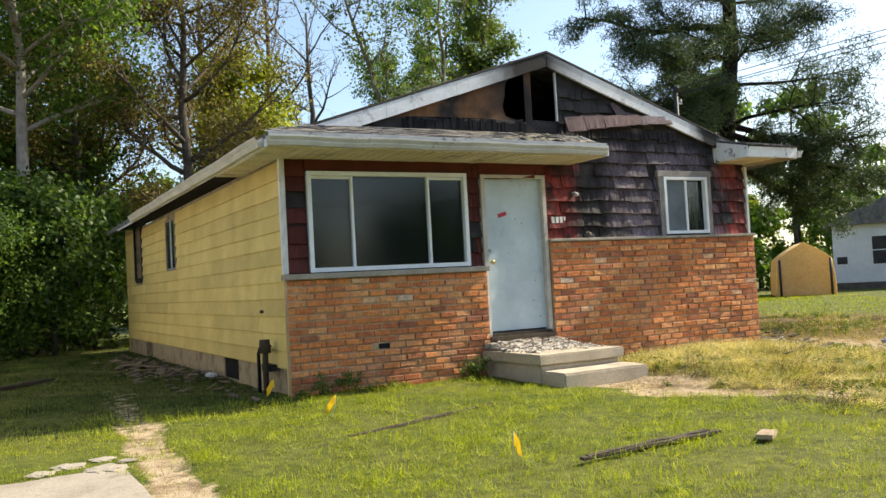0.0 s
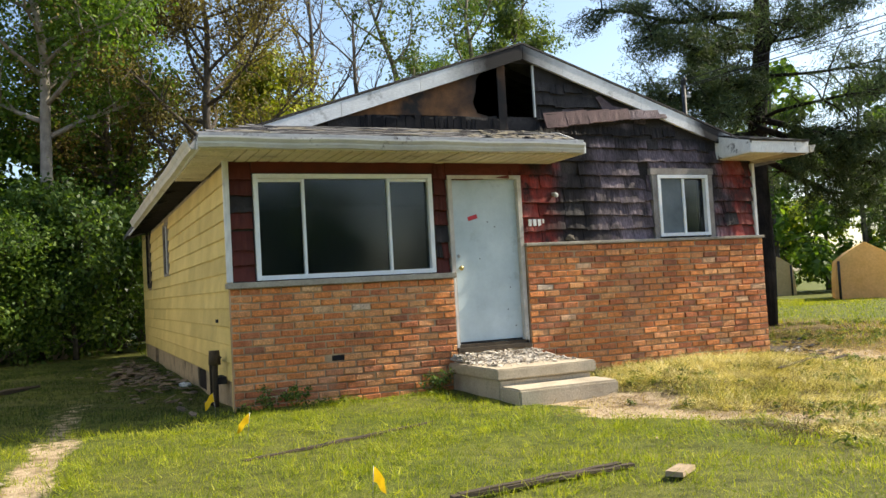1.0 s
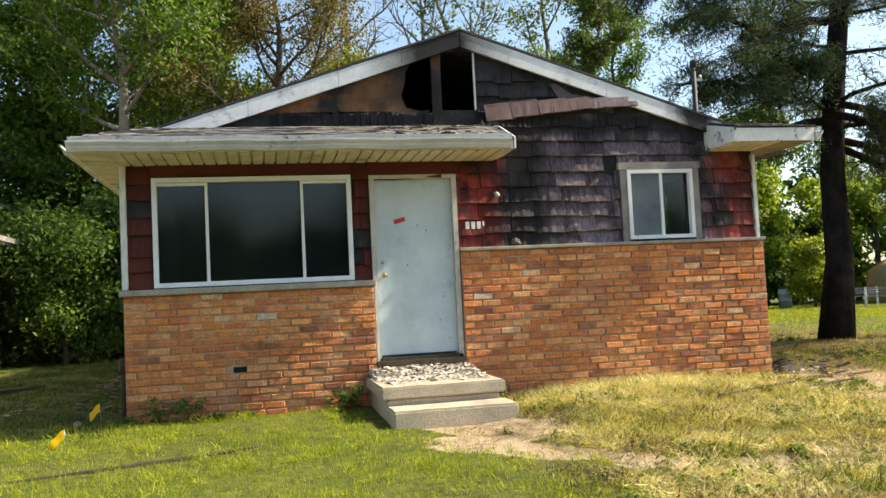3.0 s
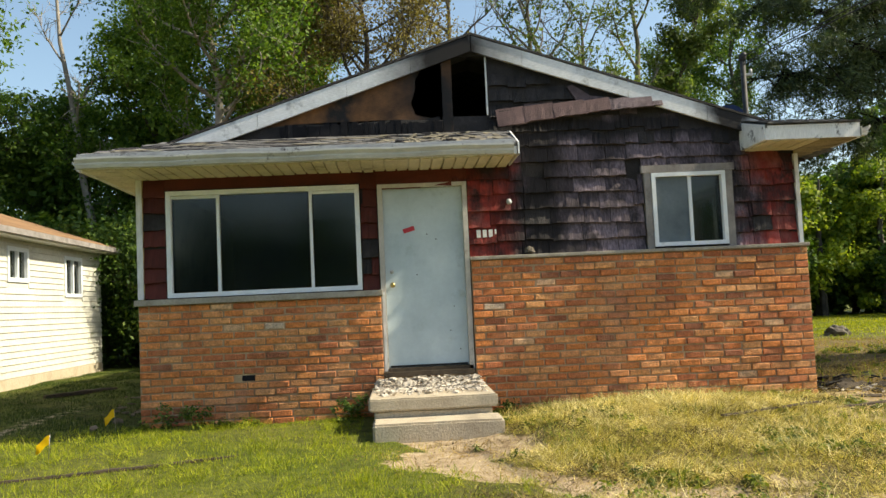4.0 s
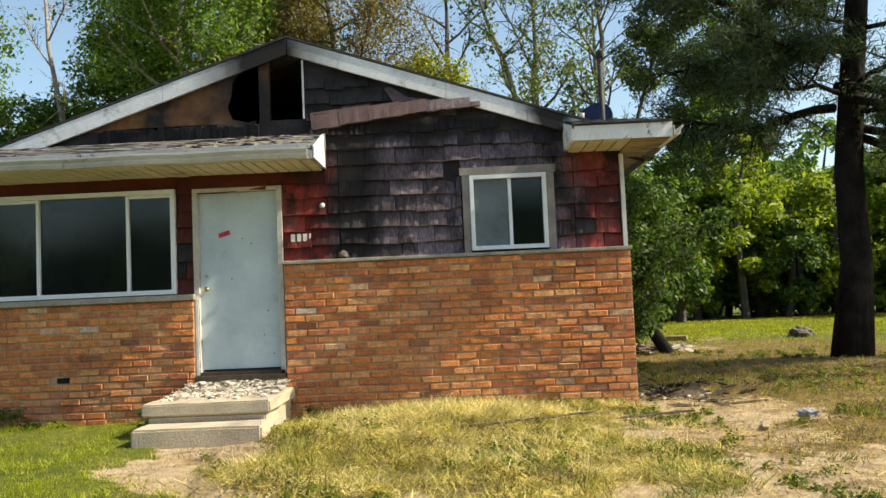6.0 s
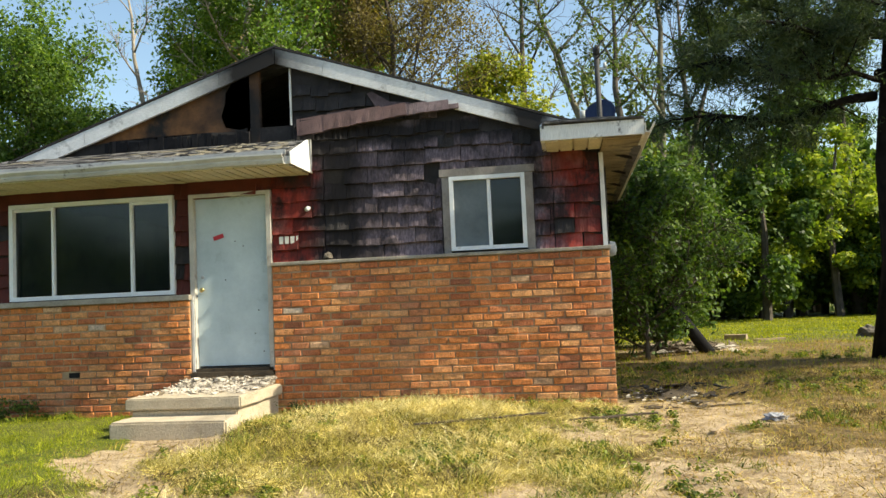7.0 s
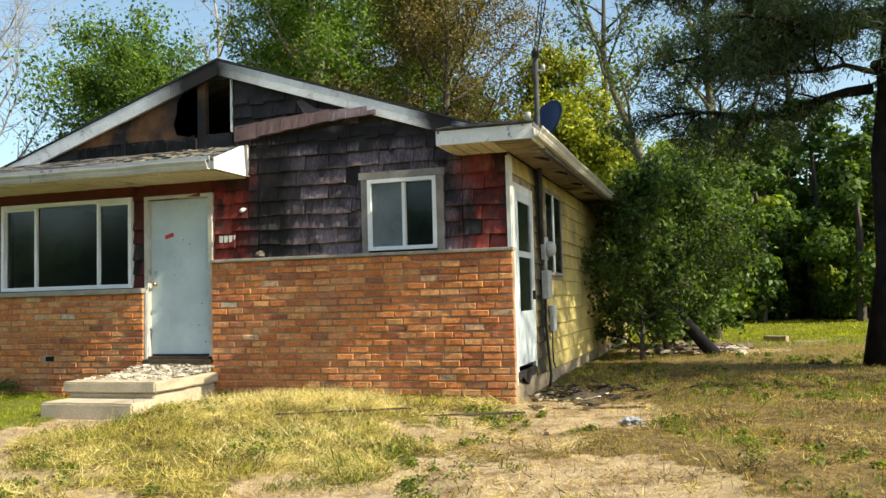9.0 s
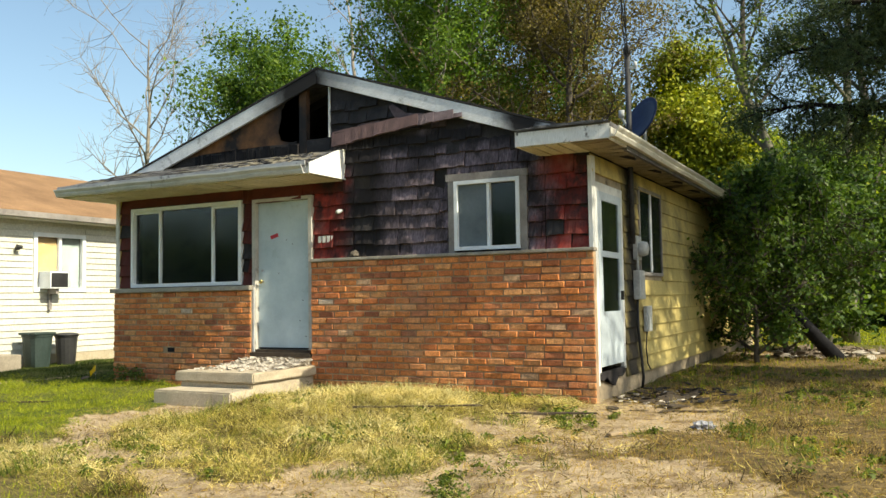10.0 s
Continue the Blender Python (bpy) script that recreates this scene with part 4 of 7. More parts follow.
def lay_shakes(wall, x0, x1, z0, z1, step, holes, cap, wide, gaps):
    row = 0
    z = z0
    while z < z1:
        x = x0 - rng.uniform(0, 0.12)
        while x < x1:
            w = rng.uniform(*wide)
            spans = [(max(x, x0), min(x + w, x1))]
            for h in holes:
                if h[2] < z + step * 0.75 and h[3] > z + step * 0.3:
                    spans = [s for a, b in spans for s in ((a, min(b, h[0])), (max(a, h[1]), b)) if s[1] - s[0] > 0.025]
            for a, b in spans:
                mid = (a + b) / 2
                if z + step * 0.8 > cap(mid) or b - a < 0.025:
                    continue
                if rng.random() < gaps:
                    continue
                kind = shake_kind(mid, z, rng.random())
                slip = rng.random() < 0.06 and b - a < 0.3
                m = Matrix.Translation((a + 0.0015, 0.099, z + rng.choice((-0.012, -0.004, 0, 0.004, 0.008)) + rng.uniform(-0.012, 0.006) - (rng.uniform(0.02, 0.05) if slip else 0))) @ Euler((rng.uniform(-0.05, 0.0), rng.gauss(0, 0.05 if slip else 0.014), rng.gauss(0, 0.03))).to_matrix().to_4x4() @ Matrix.Diagonal((b - a - 0.007, 1, 1, 1))
                piece("shingle", rng.choice(SHAKES[kind.name]), wall, m)
            x += w
        z += step
        row += 1


TRIM_HOLES = [(0.30, 2.455, 1.2, 2.525), (2.64, 3.66, 0.0, 2.515), (5.675, 6.715, 1.5, 2.61)]
lay_shakes(front_wall, 0.055, 3.645, 1.325, 2.64, 0.19, TRIM_HOLES, lambda x: 2.9, (0.4, 1.1), 0.0)
FRONT_CAP = lambda x: 2.90 if 4.16 < x < 6.83 else 2.74
lay_shakes(front_wall, 3.655, 4.3, 1.625, 2.84, 0.178, TRIM_HOLES, FRONT_CAP, (0.28, 0.6), 0.0)
lay_shakes(front_wall, 4.303, 6.93, 1.625, 2.84, 0.178, TRIM_HOLES, FRONT_CAP, (0.2, 0.46), 0.02)
lay_shakes(front_wall, 6.933, RIGHT - 0.035, 1.625, 2.84, 0.178, TRIM_HOLES, FRONT_CAP, (0.22, 0.5), 0.0)
lay_shakes(gable_wall, 3.955, 7.0, 2.871, 4.0, 0.178, [(3.0, 4.17, 2.5, 3.0)], lambda x: roof_z(x) - 0.17, (0.14, 0.34), 0.03)
part("burnt_band", prism([(1.2, 3.0), (3.42, 3.0), (3.42, 3.21), (2.9, 3.235), (2.3, 3.20), (1.75, 3.22), (1.2, 3.16)], "y", 0.058, 0.0725), CHAR, house, "blackened band below the plywood")
# torn strips hanging below the burnt plywood
for i in range(34):
    x = 1.35 + i * 0.062 + rng.uniform(-0.015, 0.015)
    h = rng.uniform(0.14, 0.19)
    if x < 3.42 and roof_z(x) - 0.22 > 3.05 + h:
        part("torn_strip", box(0, rng.uniform(0.03, 0.075), 0.05 - rng.uniform(0, 0.006), 0.056, 0, h, 0, pose(x, 0, 3.04, 0, rng.uniform(-1, 1), 0)), SOOT_AND_HOLLOW, gable_wall)
# course of shingles that has slid off and hangs across the gable
loose_course = part("loose_course", prism([(4.06, 3.28), (4.06, 3.09), (4.5, 3.145), (4.93, 3.205), (5.3, 3.245), (5.58, 3.27), (5.88, 3.275), (5.9, 3.295), (5.58, 3.345), (4.93, 3.315)], "y", -0.012, 0.002), CHAR, house,
                    "course of faded shingles slid loose across the gable")
x = 4.04
while x < 5.85:
    w = min(rng.uniform(0.2, 0.36), 5.93 - x)
    t = (x - 4.04) / 1.9
    z = 3.085 + 0.27 * t - 0.08 * t * t
    tall = (0.98 - 0.5 * t) if t < 0.8 else 0.3
    piece("shingle", rng.choice(SHAKES[(FADED if t < 0.66 else GREY_SHAKE).name]), loose_course, Matrix.Translation((x, -0.022 - 0.01 * math.sin(t * 3), z)) @ Euler((-0.10, -0.13 + 0.06 * t + rng.uniform(-0.03, 0.03), 0)).to_matrix().to_4x4() @ Matrix.Diagonal((w, 0.7, tall, 1)))
    x += w * 0.98
x = 5.67
while x < 6.70:
    w = min(rng.uniform(0.2, 0.36), 6.72 - x)
    piece("shingle", rng.choice(SHAKES[SMOKED.name]), front_wall, Matrix.Translation((x, 0.099, 2.604)) @ Matrix.Diagonal((w - 0.006, 1, 0.75, 1)))
    x += w
part("torn_flap", prism([(4.86, 3.54), (4.92, 3.565), (5.12, 3.43), (5.38, 3.40), (5.32, 3.33), (4.97, 3.36)], "y", 0.035, 0.052), GREY_SHAKE, house, "torn grey shingle flap")


# brick veneer
def brick_mesh(k):
    r = random.Random(k)
    bm = box(-0.5, 0.5, 0.0, 0.085, -0.5, 0.5)
    bm2 = bmesh.new()
    # front face bevelled a little and uneven
    x = [-0.5, -0.472, 0.472, 0.5]
    z = [-0.5, -0.40, 0.40, 0.5]
    grid = {}
    for i, u in enumerate(x):
        for j, w in enumerate(z):
            rim = i in (0, 3) or j in (0, 3)
            grid[i, j] = bm2.verts.new((u + r.uniform(-0.008, 0.008), (0.0075 if rim else 0.0) + r.uniform(-0.0025, 0.0025), w + r.uniform(-0.035, 0.035)))
    for i in range(3):
        for j in range(3):
            bm2.faces.new((grid[i, j], grid[i + 1, j], grid[i + 1, j + 1], grid[i, j + 1]))
    ring = [grid[i, 0] for i in range(4)] + [grid[3, j] for j in (1, 2, 3)] + [grid[i, 3] for i in (2, 1, 0)] + [grid[0, j] for j in (2, 1)]
    back = [bm2.verts.new((v.co.x, 0.06, v.co.z)) for v in ring]
    for i in range(len(ring)):
        k2 = (i + 1) % len(ring)
        bm2.faces.new((ring[k2], ring[i], back[i], back[k2]))
    bm.free()
    me = bpy.data.meshes.new("brick")
    bm2.to_mesh(me)
    bm2.free()
    me.materials.append(BRICK)
    return me


BRICKS = [brick_mesh(k) for k in range(12)]
COURSE = 0.0805


def brick_panel(x0, x1, z1, label, skip):
    wall = part("brick_veneer", box(x0 + 0.004, x1 - 0.004, 0.0095, 0.098, -0.32, z1), MORTAR, house, label)
    n = int(round((z1 + 0.17) / COURSE))
    step = (z1 + 0.17) / n
    for r in range(n):
        z = -0.17 + (r + 0.5) * step
        x = x0 - (0.115 if r % 2 else 0.0) + rng.uniform(-0.02, 0.02)
        while x < x1 - 0.01:
            w = 0.228 + rng.uniform(-0.014, 0.014)
            a, b = max(x, x0), min(x + w, x1)
            if x1 - b < 0.05:
                b = x1
            if b - a > 0.04 and not any(s[0] < (a + b) / 2 < s[1] and s[2] < z < s[3] for s in skip):
                m = Matrix.Translation(((a + b) / 2, -rng.choice((0, 0.001, 0.002, 0.004, 0.007, 0.012)), z)) @ Euler((rng.gauss(0, 0.022), rng.gauss(0, 0.008), rng.gauss(0, 0.034))).to_matrix().to_4x4() @ Matrix.Diagonal((b - a - 0.0165, 1, step - 0.017, 1))
                piece("brick", rng.choice(BRICKS), wall, m)
            x = max(x + w, b)
    return wall


part("head_board", boxes((0.30, 2.46, 0.066, 0.0985, 2.53, 2.672), (2.64, 3.66, 0.066, 0.0985, 2.53, 2.672)), DARK_RED, house, "dark red board over window and door")
part("window_sill", box(-0.03, 2.665, -0.055, 0.10, 1.258, 1.322, 0.008), STONE_CAP, house, "weathered stone sill on the brick")
part("brick_cap", box(3.652, 7.525, -0.03, 0.10, 1.606, 1.645, 0.008), STONE_CAP, house, "rough stone cap on the brick")


# windows and doors
def frame_boxes(x0, x1, z0, z1, w, y0, y1):
    return boxes((x0, x0 + w, y0, y1, z0, z1), (x1 - w, x1, y0, y1, z0, z1), (x0 + w, x1 - w, y0, y1, z0, z0 + w), (x0 + w, x1 - w, y0, y1, z1 - w, z1))


def pane(parent, x0, x1, y, z0, z1, material=None, m=None):
    ob = part("pane", box(x0, x1, y, y + 0.006, z0, z1, 0, m), material or GLASS, parent)
    ob.visible_shadow = False
    return ob


picture = part("picture_window", frame_boxes(0.312, 2.444, 1.335, 2.513, 0.05, 0.035, 0.13), VINYL, house, "wide white three-pane window with dark glass")
part("mullion", box(0.858, 0.89, 0.06, 0.12, 1.385, 2.463, 0.004), VINYL, picture)
part("mullion", box(1.882, 1.914, 0.06, 0.12, 1.385, 2.463, 0.004), VINYL, picture)
for a, b in ((0.362, 0.85), (0.895, 1.875), (1.92, 2.394)):
    pane(picture, a + 0.004, b - 0.004, 0.098, 1.388, 2.46)
for a, b in ((0.363, 0.857), (1.915, 2.393)):
    part("sash_rail", boxes((a, b, 0.075, 0.096, 2.428, 2.461)), VINYL, picture)
small = part("small_window", frame_boxes(5.768, 6.622, 1.672, 2.512, 0.045, 0.03, 0.13), VINYL, house, "white sliding window with a dark open half")
part("mullion", box(6.193, 6.232, 0.055, 0.12, 1.717, 2.467, 0.004), VINYL, small)
part("screen", box(5.81, 6.195, 0.074, 0.078, 1.715, 2.47), SCREEN_M, small, "grey insect screen")
pane(small, 5.815, 6.185, 0.085, 1.72, 2.465)
pane(small, 6.235, 6.575, 0.105, 1.72, 2.465)
part("curtain", prism([(5.83, 1.73), (6.02, 1.73), (5.96, 1.8), (5.9, 1.93), (5.85, 2.05), (5.83, 2.44)], "y", 0.16, 0.168), WHITE_CURTAIN, small, "torn grey curtain")
part("window_casing", boxes((5.685, 5.766, 0.045, 0.099, 1.648, 2.515), (6.624, 6.71, 0.045, 0.099, 1.648, 2.515), (5.66, 6.73, 0.035, 0.099, 2.517, 2.60)), GREY_TRIM, house,
     "bare grey wooden window casing")

door = part("front_door", box(2.703, 3.597, 0.10, 0.145, 0.45, 2.455, 0.004), DOOR_M, house, "closed pale blue-grey steel door, stained")
tube("door_knob", [(2.78, 0.10, 1.37), (2.78, 0.075, 1.37), (2.78, 0.06, 1.37), (2.78, 0.045, 1.37), (2.78, 0.035, 1.37)], [0.014, 0.012, 0.026, 0.03, 0.016], BRASS, door, "brass knob", 12)
tube("deadbolt", [(2.775, 0.10, 1.52), (2.775, 0.088, 1.52)], [0.022, 0.018], METER_M, door, "", 12)
part("sticker", box(-0.065, 0.065, 0.0925, 0.0965, -0.025, 0.025, 0, pose(2.985, 0, 1.985, 0, -16, 0)), RED_TAG, door, "red sticker stuck askew")
# six small dark marks on the door face
for px, pz in ((3.28, 1.86), (3.05, 1.47), (3.45, 1.1), (3.4, 0.83), (3.18, 1.92), (3.5, 0.62)):
    part("dent", box(px, px + 0.012, 0.096, 0.0995, pz, pz + 0.014), CHAR, door)
part("door_casing", boxes((2.648, 2.702, 0.03, 0.16, 0.41, 2.50), (3.598, 3.652, 0.03, 0.16, 0.41, 2.50), (2.702, 3.598, 0.03, 0.16, 2.457, 2.50)), CASING_M, house, "worn cream door frame marked with soot")
part("door_stop", boxes((2.66, 2.69, 0.022, 0.03, 0.42, 1.3)), OLD_WHITE, house, "strip of white paint on the door frame")
part("threshold", boxes((2.65, 3.65, -0.02, 0.16, 0.36, 0.41), (2.66, 3.64, 0.03, 0.15, 0.41, 0.448)), WOOD_OLD, house, "split wooden threshold")
part("kick_strip", box(2.72, 3.58, 0.09, 0.0985, 0.455, 0.475), CHAR, door, "dark weather strip")
part("riser_wall", box(2.652, 3.658, 0.03, 0.10, -0.3, 0.36), MORTAR, house)

number_plate = thing("number_plate", (3.74, 0.06, 1.86), "white figures shown as plain bars on shingles", "house number")
for i, w in enumerate((0.045, 0.045, 0.045, 0.02)):
    part("bar", box(0.006 + i * 0.068, 0.006 + i * 0.068 + w, -0.008, 0.012, 0.0, 0.085), PAPER_WHITE, number_plate)
porch_light = thing("porch_light", (4.12, 0.085, 2.26), "small broken wall lamp with a pale glass", "wall lamp")
tube("base", [(0, 0.012, 0), (0, -0.012, 0), (0, -0.02, 0)], [0.05, 0.05, 0.03], CHAR, porch_light, "", 14)
tube("socket", [(0, -0.02, 0), (0.0, -0.07, -0.005), (0.0, -0.085, -0.01)], [0.022, 0.02, 0.03], METER_M, porch_light, "", 12)
tube("glass", [(0, -0.085, -0.01), (0, -0.10, -0.018), (0, -0.13, -0.026), (0, -0.145, -0.03)], [0.025, 0.03, 0.026, 0.01], METER_M, porch_light, "pale glass", 12)

# left side: window, burnt opening, vents, pipe
def side_window(x, y0, y1, z0, z1, sgn, label, mull=True, w=0.045):
    a, b = (x - 0.02, x + 0.06) if sgn < 0 else (x - 0.06, x + 0.02)
    f = part("side_window", boxes((a, b, y0, y0 + w, z0, z1), (a, b, y1 - w, y1, z0, z1), (a, b, y0 + w, y1 - w, z0, z0 + w), (a, b, y0 + w, y1 - w, z1 - w, z1)), GREY_TRIM, house, label)
    if mull:
        mid = (y0 + y1) / 2
        part("mullion", box(x - 0.012, x + 0.02, mid - 0.02, mid + 0.02, z0 + w, z1 - w), VINYL, f)
    ob = part("pane", box(x + 0.0, x + 0.006, y0 + w, y1 - w, z0 + w, z1 - w), GLASS, f)
    ob.visible_shadow = False
    return f


side_window(LEFT, 6.30, 7.15, 1.63, 2.57, -1, "narrow pale-framed side window")
side_window(RIGHT, 2.05, 3.30, 1.37, 2.55, 1, "dark side window with grey frame")
part("burnt_edge", boxes((LEFT - 0.02, LEFT + 0.03, 9.9, 10.0, 1.5, 2.74), (LEFT - 0.02, LEFT + 0.03, 10.85, 10.95, 1.55, 2.74), (LEFT - 0.02, LEFT + 0.03, 10.0, 10.85, 1.5, 1.6)), CHAR, house, "charred frame of a burnt-out window")
# added black panel imitates the unlit depth of the opening
part("vent_black", boxes((LEFT + 0.03, LEFT + 0.05, 2.42, 3.2, -0.05, 0.24)), SOOT_AND_HOLLOW, house, "black panel standing for the dark inside a crawl-space opening")
pipe = thing("vent_pipe", (-0.1, 0.62, -0.08), "rusty dark gas pipe standing against the side wall", "pipe")
tube("riser", [(0, 0, -0.1), (0, 0, 0.45), (0.01, 0, 0.55), (0.06, 0.0, 0.6)], 0.035, WOOD_OLD, pipe)
tube("cap", [(0, 0, 0.5), (0, 0, 0.66)], [0.07, 0.06], WOOD_OLD, pipe, "", 10)
tube("branch", [(0, 0.28, -0.1), (0, 0.28, 0.48), (0, 0.2, 0.55), (0, 0.02, 0.56)], 0.022, CHAR, pipe)
part("bracket", box(0.02, 0.12, -0.06, 0.24, 0.28, 0.36, 0.005), CHAR, pipe)
spout = part("hole_patch", box(LEFT - 0.034, LEFT - 0.01, 1.04, 1.14, 0.88, 0.92, 0.006), CHAR, house, "small dark hole plug")

# right side: storm door, meter, conduits, mast
storm = part("storm_door", boxes((7.47, 7.505, 0.22, 0.36, 0.30, 2.30), (7.47, 7.505, 1.03, 1.14, 0.30, 2.30), (7.47, 7.505, 0.36, 1.03, 0.30, 0.92), (7.47, 7.505, 0.36, 1.03, 1.55, 1.62), (7.47, 7.505, 0.36, 1.03, 2.20, 2.30)), STORM_M, house,
             "white aluminium storm door with two dark panes")
for a, b in ((0.92, 1.55), (1.62, 2.20)):
    ob = part("pane", box(7.485, 7.491, 0.36, 1.03, a, b), GLASS, storm)
    ob.visible_shadow = False
part("latch", box(7.505, 7.54, 1.05, 1.09, 1.05, 1.16, 0.006), CABLE_M, storm, "black latch")
part("door_casing", boxes((7.46, 7.50, 0.13, 0.218, 0.22, 2.40), (7.46, 7.50, 1.142, 1.23, 0.22, 2.40), (7.46, 7.50, 0.218, 1.142, 2.302, 2.40)), OLD_WHITE, house, "white wooden casing, paint peeling")
part("burnt_sill", prism([(0.16, 0.24), (0.16, 0.17), (0.3, 0.14), (0.42, 0.17), (0.6, 0.08), (0.75, 0.05), (0.9, 0.15), (1.05, 0.13), (1.2, 0.18), (1.2, 0.24)], "x", 7.38, 7.50), CHAR, house, "charred broken sill under the door")
meter = thing("electric_meter", (7.50, 1.78, 1.3), "grey electric meter box with a round glass on the wall", "meter")
part("box", box(0, 0.09, -0.13, 0.13, -0.25, 0.12, 0.01), METER_M, meter)
tube("dial", [(0.03, 0.0, 0.40), (0.10, 0, 0.40), (0.16, 0, 0.40), (0.175, 0, 0.40)], [0.10, 0.10, 0.085, 0.04], METER_M, meter, "round pale glass dial", 16)
part("socket_box", box(0, 0.06, -0.11, 0.11, 0.26, 0.56, 0.008), METER_M, meter)
tube("conduit", [(0.035, -0.02, 0.12), (0.035, -0.02, 0.27)], 0.02, METER_M, meter)
tube("lower_cable", [(0.03, -0.06, -0.25), (0.03, -0.07, -0.6), (0.04, 0.02, -1.0), (0.05, 0.06, -1.25), (0.03, 0.04, -1.42)], 0.018, CABLE_M, meter)
panel = thing("cable_box", (7.50, 2.25, 0.62), "small grey cable box hanging on the siding", "junction box")
part("cover", box(0, 0.05, -0.14, 0.14, 0.0, 0.34, 0.012), METER_M, panel)
tube("cable", [(0.03, -0.1, 0.0), (0.04, -0.2, -0.2), (0.03, -0.1, -0.42), (0.04, 0.0, -0.5)], 0.009, CABLE_M, panel)
mast = thing("service_mast", (7.545, 1.5, 1.2), "upright steel service mast through the eave", "mast")
tube("pipe", [(0, 0, 0.55), (0, 0, 3.0)], 0.036, MAST_M, mast)
tube("weather_head", [(0, 0, 2.98), (0.0, -0.01, 3.05), (0.02, -0.05, 3.07)], [0.045, 0.05, 0.03], MAST_M, mast, "", 10)
part("cross_bar", box(-0.03, 0.12, -0.02, 0.02, 2.78, 2.81), METER_M, mast)
tube("insulator", [(0.1, 0, 2.8), (0.1, 0, 2.87)], [0.025, 0.02], METER_M, mast, "", 10)
service = thing("service_cables", (7.545, 1.5, 4.1), "twisted black service cables running up from the mast", "cable")
for k in range(3):
    pts = []
    for i in range(25):
        t = i / 24
        pts.append((7.5 * t + 0.025 * math.sin(k * 2.1 + i * 0.9), -30 * t, 1.9 * t - 0.8 * t * (1 - t) + 0.07 * k + 0.025 * math.cos(k * 2.1 + i * 0.9)))
    tube("strand", pts, 0.007, CABLE_M, service, "", 5)
street_pole = thing("utility_pole", (15.05, -28.5, -0.5), "wooden street pole carrying the service cables", "utility pole")
tube("pole", [(0, 0, 0), (0, 0, 7.6)], [0.16, 0.11], BARK, street_pole)


def satellite_dish(at, turn, size):
    d = thing("satellite_dish", at, "dark blue satellite dish on a bent mast on the roof edge", "satellite dish")
    v, f = [(0, 0, 0)], []
    for r in range(1, 5):
        for k in range(20):
            a = 2 * math.pi * k / 20
            q = r / 4
            v.append((0.44 * q * math.cos(a) * size, -0.09 * q * q * size, 0.5 * q * math.sin(a) * size))
    for k in range(20):
        f.append((0, 1 + k, 1 + (k + 1) % 20))
        for r in range(3):
            a, b = 1 + r * 20 + k, 1 + r * 20 + (k + 1) % 20
            f.append((a, a + 20, b + 20, b))
    m = Matrix.Translation((0, 0, 0.7 * size)) @ Euler((radians(-25), 0, radians(turn))).to_matrix().to_4x4()
    bowl = raw("bowl", [m @ Vector(p) for p in v], f, DISH_M, d, "", True)
    sol = bowl.modifiers.new("thick", "SOLIDIFY")
    sol.thickness = 0.018
    arm_end = m @ Vector((0, -0.5 * size, -0.22 * size))
    tube("arm", [m @ Vector((0, 0, -0.45 * size)), arm_end], 0.016, METER_M, d)
    tube("receiver", [arm_end, arm_end + Vector((0, 0, 0.1))], [0.035, 0.04], METER_M, d, "", 10)
    tube("foot", [(0, 0.05, -0.12), (0, 0.06, 0.2), m @ Vector((0, 0.02, 0))], 0.024, METER_M, d)
    return d


satellite_dish((7.55, 2.2, roof_z(7.55) + 0.08), -36, 0.66)

# ---- front step ----
def rough_block(x0, x1, y0, y1, z0, z1, bevel, seed, cuts=6):
    r = random.Random(seed)
    bm = bmesh.new()
    add_box(bm, x0, x1, y0, y1, z0, z1)
    bmesh.ops.bevel(bm, geom=bm.edges[:], offset=bevel, segments=2, affect="EDGES")
    bmesh.ops.subdivide_edges(bm, edges=[e for e in bm.edges if e.calc_length() > 0.25], cuts=cuts, use_grid_fill=True)
    for v in bm.verts:
        n = noise.noise_vector(v.co * 7 + Vector((seed, 0, 0)))
        v.co += n * 0.007
    return bm


